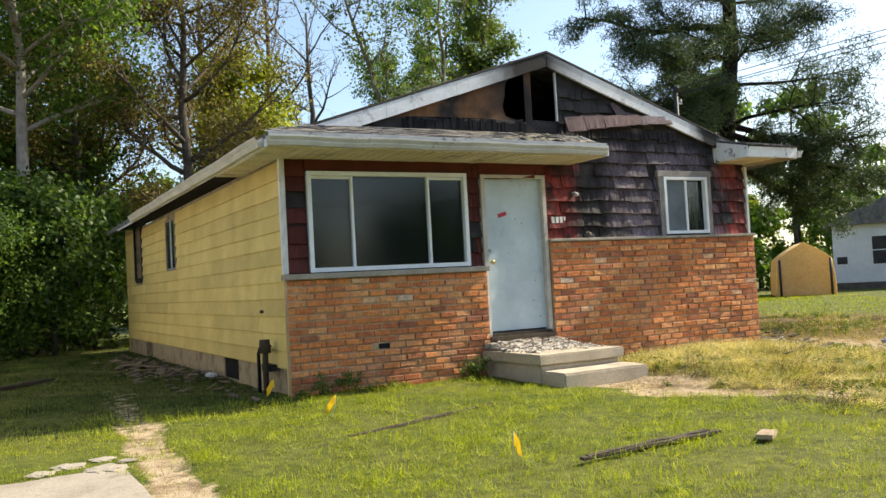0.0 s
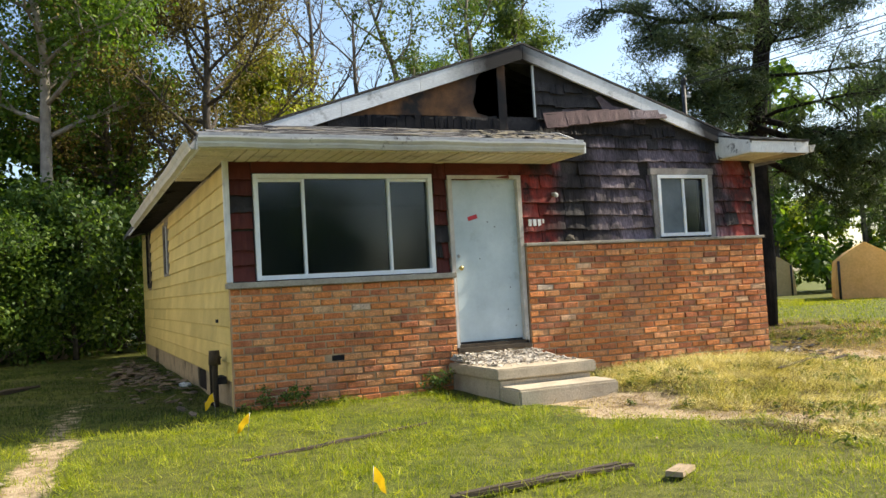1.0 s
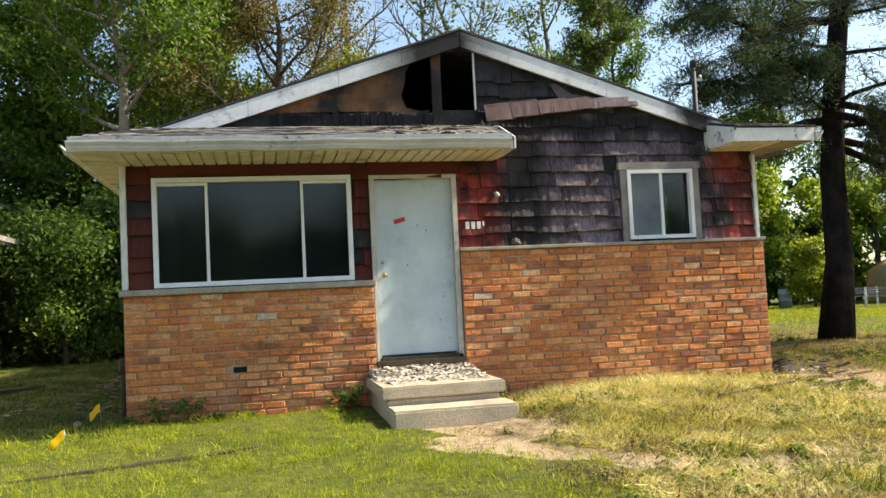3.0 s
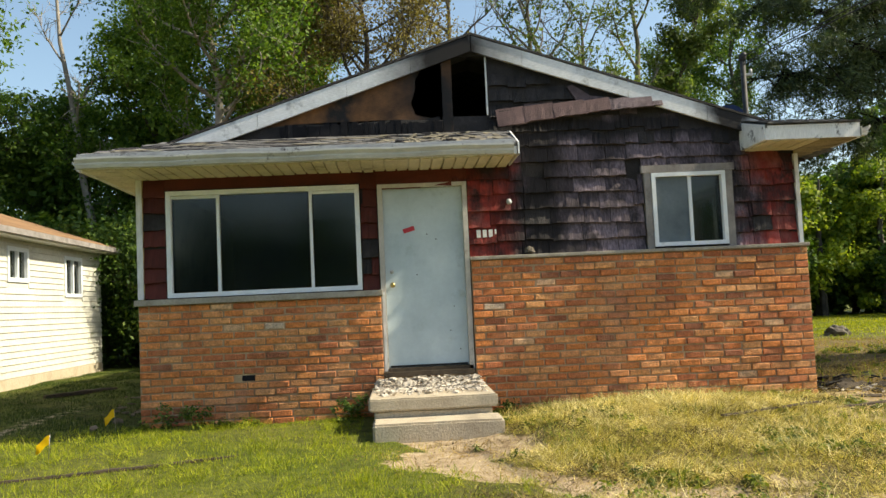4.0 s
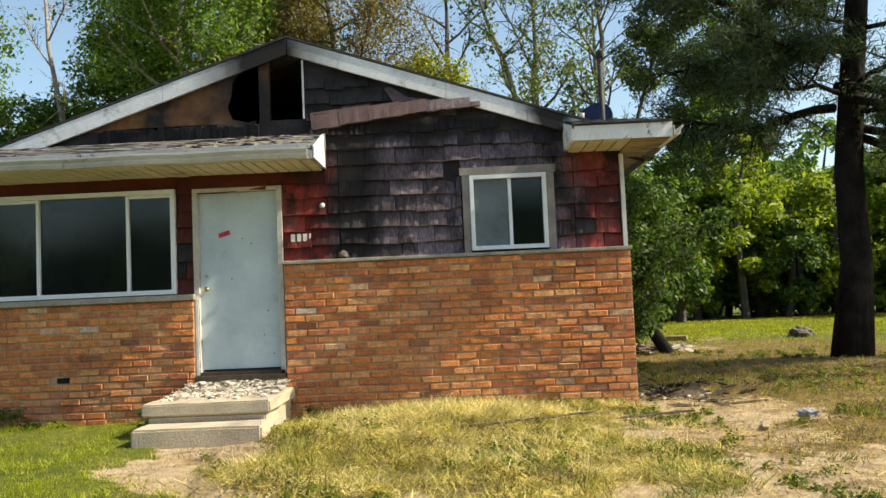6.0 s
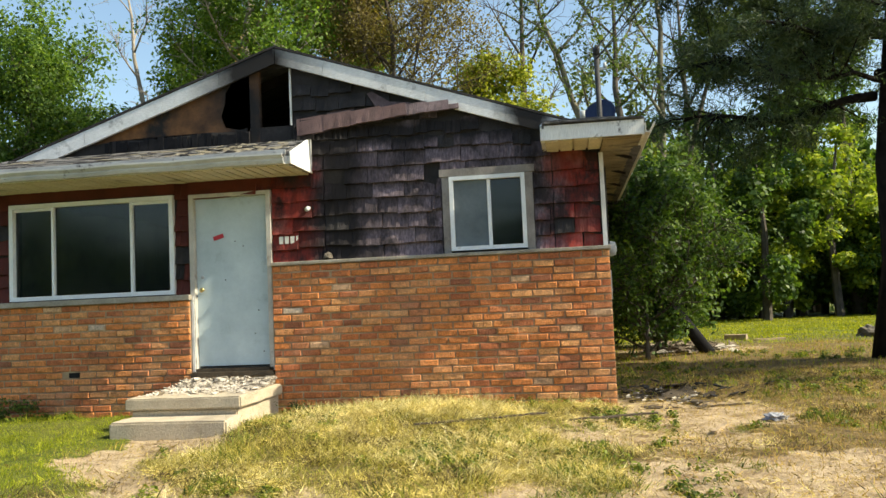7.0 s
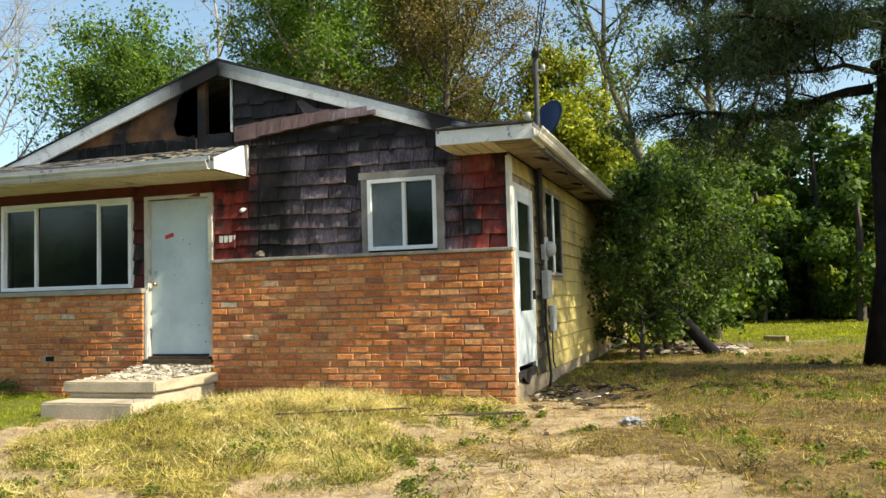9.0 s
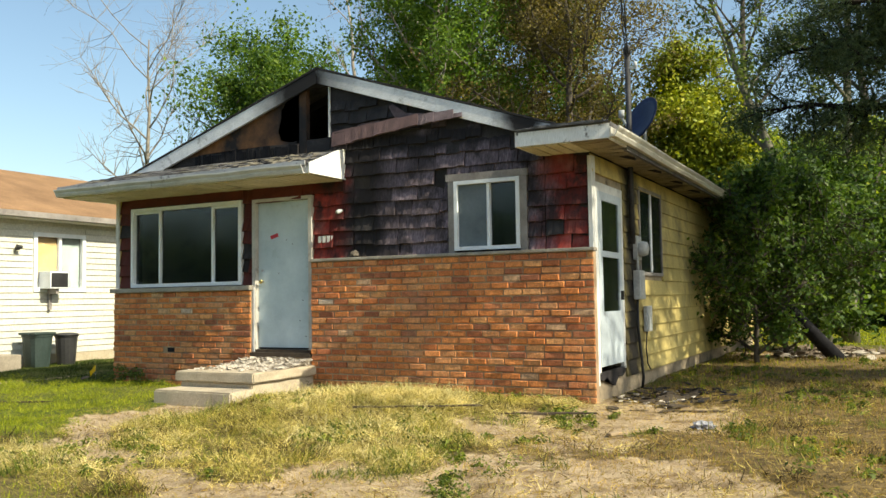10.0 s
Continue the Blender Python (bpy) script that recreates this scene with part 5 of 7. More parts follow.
step = thing("front_step", (0, 0, 0), "worn concrete door slab with a lower step, rubble on top", "step")
part("slab", rough_block(2.51, 3.75, -1.26, 0.0, 0.135, 0.255, 0.015, 3), CONCRETE, step, "thick concrete slab with chipped edges")
part("base", rough_block(2.56, 3.70, -1.21, -0.005, -0.25, 0.132, 0.012, 5), CONCRETE, step, "recessed concrete base")
part("lower_step", rough_block(2.56, 3.765, -1.66, -1.215, -0.22, 0.07, 0.02, 8), CONCRETE, step, "low concrete step")
rubble = thing("rubble_heap", (3.1, -0.5, 0.255), "pale broken plaster and shingle rubble on the step", "rubble", kind="stuff")
v, f = [], []
for i in range(2400):
    x, y = rng.uniform(2.56, 3.69), -abs(rng.gauss(0, 0.40))
    if y < -1.15:
        continue
    h = 0.085 * math.exp(-(y / 0.35) ** 2) * rng.random()
    s = rng.uniform(0.006, 0.024) * (2.3 if rng.random() < 0.12 else 1)
    m = pose(x - 3.1, y + 0.5, h + 0.012, rng.gauss(0, 17), rng.gauss(0, 17), rng.uniform(0, 180))
    b0 = len(v)
    t = min(0.02, s * rng.uniform(0.08, 0.3))
    for sx, sy, sz in ((-1, -1, -1), (1, -1, -1), (1, 1, -1), (-1, 1, -1), (-1, -1, 1), (1, -1, 1), (1, 1, 1), (-1, 1, 1)):
        v.append(m @ Vector((sx * s * rng.uniform(0.5, 1), sy * s * rng.uniform(0.4, 0.8), sz * t * 0.5)))
    f += [tuple(b0 + k for k in q) for q in ((0, 3, 2, 1), (4, 5, 6, 7), (0, 1, 5, 4), (1, 2, 6, 5), (2, 3, 7, 6), (3, 0, 4, 7))]
raw("fragments", v, f, RUBBLE_M, rubble)


# ---- loose things in the yard ----
def marker_flag(x, y, turn, lean):
    z = float(ground_z(x, y))
    fl = thing("marker_flag", (x, y, z), "yellow plastic survey flag on a thin wire in the grass", "flag", "survey flags")
    m = Euler((radians(lean), radians(lean * 0.6), radians(turn))).to_matrix().to_4x4() @ Matrix.Scale(0.82, 4)
    tube("wire", [m @ Vector((0, 0, -0.05)), m @ Vector((0, 0, 0.31))], 0.002, WIRE_M, fl, "", 6)
    n = 6
    vv = []
    for s in (0.0, 0.0016):
        for i in range(n + 1):
            for k in range(4):
                u, w = i / n * 0.125, k / 3
                vv.append(m @ Vector((u, 0.012 * math.sin(i * 1.3 + k) * (i / n) + s, 0.30 - 0.105 * w - 0.10 * (i / n) ** 1.1 + 0.012 * math.sin(i))))
    ff = []
    half = (n + 1) * 4
    for i in range(n):
        for k in range(3):
            a = i * 4 + k
            ff += [(a, a + 1, a + 5, a + 4), (half + a, half + a + 4, half + a + 5, half + a + 1)]
    raw("cloth", vv, ff, FLAG_M, fl, "", True)


marker_flag(0.0, -4.54, 25, 4)
marker_flag(-0.22, -1.88, 200, -6)
marker_flag(-0.22, -0.14, 190, 5)


def old_board(x0, y0, x1, y1, width, thick, label, lift=0.0, bits=1, material=None):
    mid = Vector(((x0 + x1) / 2, (y0 + y1) / 2, 0))
    mid.z = float(ground_z(mid.x, mid.y)) + lift
    length = math.hypot(x1 - x0, y1 - y0)
    turn = math.degrees(math.atan2(y1 - y0, x1 - x0))
    b = thing("old_board", mid, label, "board")
    for k in range(bits):
        o = (k - (bits - 1) / 2) * width * 0.55
        bm = bmesh.new()
        add_box(bm, -length / 2 + 0.05 * k, length / 2 - 0.07 * k, o - width / 2, o + width / 2, 0.0, thick)
        bmesh.ops.subdivide_edges(bm, edges=[e for e in bm.edges if e.calc_length() > 0.3], cuts=12, use_grid_fill=True)
        for vv in bm.verts:
            q = noise.noise_vector(vv.co * 5 + Vector((x0 * 3 + k, y0, 0)))
            vv.co += Vector((0.01 * q.x, 0.018 * q.y, 0.01 * q.z))
            vv.co = pose(0, 0, 0.008 * k, 0, 0, turn + 2 * k) @ vv.co
        part("plank", bm, material or WOOD_OLD, b)
    return b


old_board(-0.4, -2.72, 1.5, -1.98, 0.05, 0.02, "dark rotten lath lying in the grass", 0.004)
old_board(0.42, -4.72, 1.75, -4.64, 0.05, 0.02, "split weathered board lying in the grass", 0.016, 2)
old_board(5.65, -2.0, 6.8, -1.44, 0.05, 0.014, "thin dark board lying on matted straw", 0.03)
old_board(6.86, -1.4, 7.82, -1.02, 0.05, 0.016, "thin dark board lying on straw and soil", 0.05)
old_board(1.76, -5.06, 1.96, -4.93, 0.11, 0.03, "short offcut of pale weathered board", 0.02, 1, PALE_WOOD)
old_board(8.2, -1.9, 8.42, -1.35, 0.05, 0.025, "short stick of bare wood on the soil", 0.0, 1, PALE_WOOD)
old_board(7.75, 0.62, 8.35, 0.42, 0.11, 0.015, "grey broken plank by the side door", 0.0, 2)
old_board(7.66, 0.2, 8.1, 0.55, 0.08, 0.015, "burnt plank by the side door", 0.012, 1)
old_board(10.66, 12.01, 11.12, 11.83, 0.26, 0.13, "ochre low timber block in the grass", 0.0, 1, PALE_WOOD)
old_board(11.22, 11.5, 11.95, 11.7, 0.12, 0.05, "short pale board lying on the back lawn", 0.0, 1, PALE_WOOD)
old_board(7.95, -0.35, 8.9, 0.0, 0.03, 0.02, "thin dark stick on the soil", 0.0, 1)
old_board(-2.9, 4.6, -2.1, 5.6, 0.09, 0.05, "dark fallen branch piece in the shade", 0.0, 2)


def crumple(name, at, size, label, category, material, seed, flat=0.5, spike=0.35):
    bm = bmesh.new()
    bmesh.ops.create_icosphere(bm, subdivisions=3, radius=size)
    for vv in bm.verts:
        n = noise.noise(vv.co * (2.2 / size) + Vector((seed, 0, 0))) + 0.5 * noise.noise(vv.co * (5 / size) + Vector((seed, 4, 0)))
        vv.co *= 1 + spike * n
        vv.co.z = max(vv.co.z, -size * 0.3) * flat
    ob = part(name, bm, material)
    ob.location = at
    return tagged(ob, label, category)


crumple("plastic_bag", (8.86, -1.2, float(ground_z(8.86, -1.2)) + 0.02), 0.095, "crumpled pale grey plastic bag on dry soil", "bag", LITTER_M, 3, 0.5, 0.8)
crumple("rock", (13.9, 11.8, float(ground_z(13.9, 11.8)) + 0.05), 0.3, "single grey boulder on the back lawn", "rock", ROCK_M, 9, 0.7)
crumple("stone", (4.33, 0.03, 1.68), 0.055, "small pale stone on the brick cap", "stone", ROCK_M, 2, 0.9)
debris = thing("debris_heap", (9.2, 8.4, -0.1), "scattered burnt boards and pale debris behind the house", "debris", kind="stuff")
v, f = [], []
for i in range(240):
    x, y = rng.gauss(0, 0.4), rng.gauss(0, 0.5)
    s, l = rng.uniform(0.01, 0.05), rng.uniform(0.04, 0.3)
    m = pose(x, y, 0.06 + 0.1 * rng.random(), rng.uniform(-20, 20), rng.uniform(-20, 20), rng.uniform(0, 180))
    b0 = len(v)
    for sx, sy, sz in ((-1, -1, -1), (1, -1, -1), (1, 1, -1), (-1, 1, -1), (-1, -1, 1), (1, -1, 1), (1, 1, 1), (-1, 1, 1)):
        v.append(m @ Vector((sx * l * 0.5, sy * s, sz * s * 0.4)))
    f += [tuple(b0 + k for k in q) for q in ((0, 3, 2, 1), (4, 5, 6, 7), (0, 1, 5, 4), (1, 2, 6, 5), (2, 3, 7, 6), (3, 0, 4, 7))]
raw("fragments", v, f, DEBRIS_M, debris)


def scatter(name, at, label, count, spread, sizes, material, seed, lift=0.03):
    """A spread of broken flat pieces lying about one place."""
    r = random.Random(seed)
    d = thing(name, (at[0], at[1], float(ground_z(at[0], at[1]))), label, "debris", kind="stuff")
    vv, ff = [], []
    for _ in range(count):
        px, py = r.gauss(0, spread[0]), r.gauss(0, spread[1])
        if at[0] + px < 7.6 and at[0] > 7 or at[0] + px > -0.06 and at[0] < 0:
            continue
        l, w = r.uniform(*sizes), r.uniform(0.3, 0.8)
        gz = float(ground_z(at[0] + px, at[1] + py)) - float(ground_z(at[0], at[1]))
        m = pose(px, py, gz + lift * r.random() + 0.01, r.gauss(0, 9), r.gauss(0, 9), r.uniform(0, 180))
        n, k = r.randint(4, 6), len(vv)
        ring = [(l * 0.5 * r.uniform(0.6, 1) * math.cos(6.283 * i / n), l * 0.5 * w * r.uniform(0.6, 1) * math.sin(6.283 * i / n)) for i in range(n)]
        h = r.uniform(0.004, 0.018)
        vv += [m @ Vector((u, q, 0)) for u, q in ring] + [m @ Vector((u, q, h)) for u, q in ring]
        ff.append(tuple(range(k + n - 1, k - 1, -1)))
        ff.append(tuple(range(k + n, k + 2 * n)))
        ff += [(k + i, k + (i + 1) % n, k + n + (i + 1) % n, k + n + i) for i in range(n)]
    raw("fragments", vv, ff, material, d)
    return d


scatter("debris_heap", (8.05, 0.75), "grey broken boards and slabs at the side door", 52, (0.42, 0.5), (0.08, 0.42), WOOD_OLD, 501)
scatter("debris_heap", (8.2, 0.9), "charred scraps at the side door", 60, (0.45, 0.45), (0.04, 0.2), CHAR, 502, 0.05)
scatter("debris_heap", (7.9, 0.4), "pale plaster scraps at the side door", 40, (0.3, 0.4), (0.03, 0.12), RUBBLE_M, 503, 0.04)
scatter("debris_heap", (-0.55, 5.6), "ash and broken scraps along the foot of the yellow wall", 260, (0.3, 2.2), (0.04, 0.3), DEBRIS_M, 504, 0.07)
scatter("debris_heap", (9.1, 8.0), "pale broken board and plaster under the bush", 120, (0.42, 0.45), (0.06, 0.34), RUBBLE_M, 505, 0.12)
# log coloured near black to include the shade of bush and pine
fallen = thing("fallen_log", (9.5, 7.2, -0.1), "black log leaning out of the bushes, shade put into its colour", "log")
tube("log", [(0.10, 0.1, -0.02), (-0.12, -0.16, 0.26), (-0.38, -0.46, 0.6), (-0.66, -0.76, 0.98)], [0.125, 0.125, 0.11, 0.10], SOOT_AND_HOLLOW, fallen, "", 10)
pad = part("concrete_pad", rough_block(-4.2, -2.14, -5.6, -2.74, -0.3, -0.065, 0.02, 4, 8), PAD_M)
tagged(pad, "cracked pale concrete slab sunk in the lawn", "paving slab")
for i, (x, y, s) in enumerate(((-2.28, -2.72, 0.15), (-2.5, -2.4, 0.12), (-2.25, -2.3, 0.09), (-2.7, -2.55, 0.1), (-2.1, -2.5, 0.07))):
    crumple("broken_concrete", (x, y, float(ground_z(x, y)) + 0.005), s, "broken lump of pale concrete by the slab", "concrete lump", PAD_M, 20 + i, 0.12)


# ---- trees ----
def branch_path(g, start, way, length, bend, n=6, lift=0.15):
    pts, p, d = [np.array(start, float)], np.array(start, float), np.array(way, float)
    d /= np.linalg.norm(d)
    for i in range(n):
        d = d + g.normal(size=3) * bend + np.array((0, 0, lift))
        d /= np.linalg.norm(d)
        p = p + d * length / n
        pts.append(p.copy())
    return pts, d


def tree(name, x, y, height, label, leaf, bark, seed, trunk=0.16, crown_from=0.3, radius=3.0, limbs=11, leaf_count=9000, leaf_size=0.16, clump=0.75, lean=(0, 0), bare=False, twigs=3, droop=0.0, thin=0.55, up=0.5, shape="oval", fill=0.0, wild=0.0):
    g = np.random.default_rng(seed)
    z0 = float(ground_z(x, y)) - 0.1
    t = thing(name, (x, y, z0), label, "tree")
    verts, faces, tips, rad = [], [], [], []
    n = 9
    top = height * 0.93
    spine = [np.array((lean[0] * (i / n) ** 1.3 * top + g.normal() * 0.05 * top / n, lean[1] * (i / n) ** 1.3 * top + g.normal() * 0.05 * top / n, top * i / n)) for i in range(n + 1)]
    spine[0][:2] = 0
    tube_into(verts, faces, spine, [trunk * (1.25 if i == 0 else 1) * (1 - 0.88 * i / n) + 0.01 for i in range(n + 1)], 9)
    for k in range(limbs):
        q = crown_from + (1 - crown_from) * ((k + g.random() * 0.7) / limbs) ** 0.9
        q = min(q, 0.97)
        i = q * n
        a = int(i)
        s = spine[a] + (spine[min(a + 1, n)] - spine[a]) * (i - a)
        ang = k * 2.4 + g.normal() * 0.4
        rel = (q - crown_from) / (1 - crown_from)
        if shape == "oval":
            reach = radius * math.sin(math.pi * (0.22 + 0.72 * rel)) ** 0.7
        elif shape == "cone":
            reach = radius * (1.05 - 0.85 * rel)
        else:
            reach = radius * (0.45 + 0.6 * rel)
        reach *= 0.75 + 0.45 * g.random() + wild * (g.random() - 0.6)
        rise = {"oval": 0.5, "cone": -0.02, "vase": 0.9}[shape]
        pts, d = branch_path(g, s, (math.cos(ang), math.sin(ang), rise), reach, 0.14, 6, 0.05 - droop * 0.1)
        r0 = max(0.02, trunk * (1 - 0.85 * q) * (0.22 if shape == "cone" else 0.55))
        if bare:
            raw("trunk" if k == 0 else "limb", verts, faces, bark, t, "", True)
            verts, faces = [], []
        tube_into(verts, faces, pts, [r0 * (1 - 0.85 * j / 6) + 0.006 for j in range(7)], 6)
        tips.append(pts[-1])
        for j in range(2, 7):
            tips.append(pts[j])
            for _ in range(twigs if j > 2 else 1):
                w = d * 0.6 + g.normal(size=3) * 0.75
                w[2] += 0.25 - droop
                sub, d2 = branch_path(g, pts[j], w, reach * g.uniform(0.22, 0.45), 0.2, 4, 0.04 - droop * 0.15)
                r1 = r0 * (1 - 0.8 * j / 6) * 0.55 + 0.004
                tube_into(verts, faces, sub, [r1 * (1 - 0.8 * u / 4) + 0.003 for u in range(5)], 4, False)
                tips += [sub[-1], sub[2]]
                if bare:
                    for _ in range(2):
                        w2 = d2 + g.normal(size=3) * 0.6
                        sub2, _d = branch_path(g, sub[g.integers(1, 5)], w2, reach * g.uniform(0.12, 0.26), 0.2, 3, 0.05)
                        tube_into(verts, faces, sub2, [r1 * 0.5 * (1 - 0.7 * u / 3) + 0.0025 for u in range(4)], 3, False)
    raw("limb" if bare else "trunk", verts, faces, bark, t, "", True)
    if leaf_count:
        tips.append(spine[-1])
        c = np.array(tips)
        if fill:
            extra = c[g.integers(0, len(c), int(len(c) * fill))] * (0.55, 0.55, 1) + g.normal(size=(int(len(c) * fill), 3)) * 0.4
            c = np.vstack([c, extra])
        leaves("crown", c, clump * (0.6 + 0.8 * g.random(len(c))), leaf_count, leaf_size, leaf, t, "", up, thin, seed + 1, droop)
    return t


pine = tree("pine_tree", 12.0, 4.85, 15.5, "tall dark pine with a thick black trunk and drooping boughs", LEAF_PINE, PINE_BARK, 11, 0.27, 0.27, 2.9, 44, 160000, 0.115, 0.36, (0.085, 0), droop=0.12, thin=0.14, up=0.3, shape="cone", twigs=4)


def pine_limb(start, end, sag, seed):
    """One long low bough with hanging twigs and needles."""
    g = np.random.default_rng(seed)
    a, b = np.array(start, float), np.array(end, float)
    pts = [a + (b - a) * q + np.array((0, 0, -sag * math.sin(math.pi * q) + 0.06 * math.sin(q * 9))) for q in np.linspace(0, 1, 9)]
    tube("limb", pts, [0.085 - 0.008 * i for i in range(9)], PINE_BARK, pine, "", 7)
    verts, faces, tips = [], [], []
    for q in range(2, 9):
        for _ in range(5):
            sub, d = branch_path(g, pts[q], g.normal(size=3) * (0.8, 0.8, 0.35) + (b - a) * 0.12, g.uniform(0.45, 0.95), 0.2, 5, -0.09)
            tube_into(verts, faces, sub, [0.02, 0.016, 0.012, 0.009, 0.006, 0.003], 4, False)
            tips += sub[2:]
    raw("twig_spray", verts, faces, PINE_BARK, pine)
    leaves("needles", np.array(tips), 0.25, 8500, 0.115, LEAF_PINE, pine, "", 0.3, 0.14, seed + 1, 0.1)


pine_limb((0.0, 0.0, 4.25), (-2.85, -0.5, 4.0), 0.15, 401)
pine_limb((0.1, 0.0, 3.9), (2.9, -0.9, 3.3), 0.1, 402)
pine_limb((0.05, 0.0, 4.6), (1.6, -2.2, 3.9), 0.1, 403)
for n, (start, end) in enumerate((((0.1, 0.0, 3.8), (3.4, -0.4, 2.7)), ((0.1, -0.1, 4.4), (2.7, -2.3, 3.1)), ((0.2, 0.0, 5.4), (-1.8, -1.2, 5.2)), ((0.2, 0.0, 5.3), (-2.8, -0.2, 4.9)),
                                ((0.3, 0.0, 6.2), (-3.0, -0.8, 6.0)), ((0.35, 0.0, 6.9), (-3.2, 0.5, 6.9)))):
    pine_limb(start, end, 0.12, 410 + n)
tree("maple_tree", -1.9, 14.5, 15, "tall leafy tree with a slender pale trunk", LEAF_GREEN, PALE_BARK, 21, 0.2, 0.40, 4.0, 26, 52000, 0.115, 0.58, (-0.02, 0), fill=0.3)
tree("maple_tree", -11.6, 18, 11.5, "tall leafy green tree at the wood's edge", LEAF_DEEP, BARK, 22, 0.22, 0.15, 2.9, 24, 34000, 0.145, 0.55, fill=0.8)
tree("maple_tree", -14.5, 22, 14, "broad leafy green tree at the wood's edge", LEAF_GREEN, BARK, 23, 0.24, 0.2, 4.6, 22, 16000, 0.18, 0.9, fill=0.4)
tree("maple_tree", -4.9, 19.5, 12.8, "bushy green tree at the wood's edge", LEAF_GREEN, BARK, 44, 0.18, 0.1, 2.9, 26, 52000, 0.14, 0.56, fill=0.8)
tree("bare_tree", -6.6, 18.5, 14.5, "leaning half-dead tree with a pale trunk", LEAF_GREEN, PALE_BARK, 45, 0.17, 0.4, 2.8, 9, 0, 0.15, 0.6, (-0.12, 0), bare=True, shape="vase")
tree("maple_tree", -8.4, 21.0, 9.2, "leafy green tree at the wood's edge", LEAF_GREEN, BARK, 50, 0.18, 0.15, 2.6, 22, 22000, 0.17, 0.55, fill=0.8)
tree("maple_tree", -18.0, 17.5, 7.0, "small leafy tree behind the neighbouring roof", LEAF_GREEN, BARK, 46, 0.12, 0.2, 1.8, 14, 9000, 0.14, 0.6)
tree("browning_tree", 2.1, 15.0, 12.5, "tree with sparse brownish scorched leaves", LEAF_BROWN, BARK, 24, 0.2, 0.25, 3.4, 26, 44000, 0.088, 0.6, twigs=4)
tree("browning_tree", -0.4, 18.5, 13, "tree with thin yellow-brown leaves", LEAF_BROWN, BARK, 25, 0.18, 0.25, 3.2, 22, 28000, 0.098, 0.6, twigs=4)
tree("lime_tree", 4.6, 19.0, 9.6, "young tree with bright yellow-green leaves", LEAF_LIME, BARK, 26, 0.16, 0.2, 2.2, 24, 28000, 0.14, 0.65, fill=0.3)
tree("lime_tree", 5.5, 18.6, 6.9, "young tree with bright yellow-green leaves", LEAF_LIME, BARK, 27, 0.14, 0.15, 2.4, 20, 26000, 0.15, 0.7, fill=0.3)
tree("bare_tree", 9.5, 13.6, 11.5, "half-dead tree with grey forked trunk and feathery leaves", LEAF_FEATHER, LEAN_BARK, 28, 0.17, 0.36, 2.8, 8, 5000, 0.11, 0.42, (0.02, 0.0), bare=True, shape="vase", twigs=2)
tree("bare_tree", 8.95, 13.1, 10.5, "half-dead tree with grey leaning trunk and thin leaves", LEAF_FEATHER, LEAN_BARK, 29, 0.18, 0.38, 3.1, 9, 4000, 0.11, 0.42, (-0.27, 0.0), bare=True, shape="vase", twigs=2)
tree("bare_tree", 5.4, 27, 17, "bare dead tree with forked grey limbs", LEAF_BROWN, BARK, 30, 0.30, 0.35, 4.6, 13, 0, bare=True, shape="vase", twigs=2)
tree("bare_tree", 9.6, 31, 18, "bare dead tree with forked grey limbs", LEAF_BROWN, BARK, 31, 0.32, 0.35, 4.8, 14, 0, bare=True, shape="vase", twigs=2)
tree("bare_tree", 13.2, 35, 18, "bare dead tree with forked grey limbs", LEAF_BROWN, BARK, 32, 0.32, 0.3, 5.0, 13, 0, bare=True, shape="vase", twigs=2)
tree("bare_tree", -20.5, 20, 15, "bare dead tree with fine spreading twigs", LEAF_BROWN, PALE_BARK, 33, 0.18, 0.3, 6.0, 16, 0, bare=True, shape="vase", twigs=4)
tree("locust_tree", 9.4, 14.4, 11.4, "slender leaning locust tree with soft feathery foliage", LEAF_FEATHER, BARK, 51, 0.10, 0.64, 1.3, 12, 10000, 0.12, 0.45, (0.26, 0.0), shape="vase")
tree("locust_tree", 19.8, 38.5, 15.5, "airy locust tree with layered feathery foliage", LEAF_DEEP, BARK, 34, 0.2, 0.5, 2.6, 12, 18000, 0.16, 0.8, (0.01, 0), shape="vase")
tree("locust_tree", 19.6, 31, 17.5, "airy locust tree with layered feathery foliage", LEAF_DEEP, BARK, 41, 0.22, 0.45, 3.6, 12, 15000, 0.16, 0.6, shape="vase")
tree("bush_tree", 8.35, 6.2, 3.2, "dark green twiggy bush against the house wall", LEAF_BUSH, BARK, 36, 0.035, 0.05, 1.3, 30, 12000, 0.085, 0.2, twigs=5, wild=0.5)
tree("bush_tree", 8.7, 7.6, 3.6, "loose dark green bush beside the house wall", LEAF_BUSH, BARK, 47, 0.04, 0.06, 1.4, 30, 13000, 0.095, 0.23, twigs=5, wild=0.5)
tree("bush_tree", 9.0, 10.2, 4.0, "tall dark green bush behind the house", LEAF_BUSH, BARK, 37, 0.08, 0.06, 1.45, 28, 20000, 0.12, 0.42, twigs=4, fill=0.3)
tree("maple_tree", -0.7, 20.5, 14, "tall leafy green tree behind the scorched ones", LEAF_DEEP, BARK, 54, 0.2, 0.15, 3.4, 24, 28000, 0.165, 0.62, fill=0.6)
# stays out of view; added to throw dappled shade on the side wall
tree("shade_tree", 17.0, 1.1, 12.0, "unseen tall thin tree added to dapple the side wall", LEAF_GREEN, BARK, 48, 0.16, 0.58, 2.2, 16, 5000, 0.16, 0.5)
tree("bush_tree", -0.4, 15.2, 4.0, "leafy bush behind the house corner", LEAF_DEEP, BARK, 49, 0.05, 0.05, 1.4, 18, 8000, 0.13, 0.5, fill=0.5)
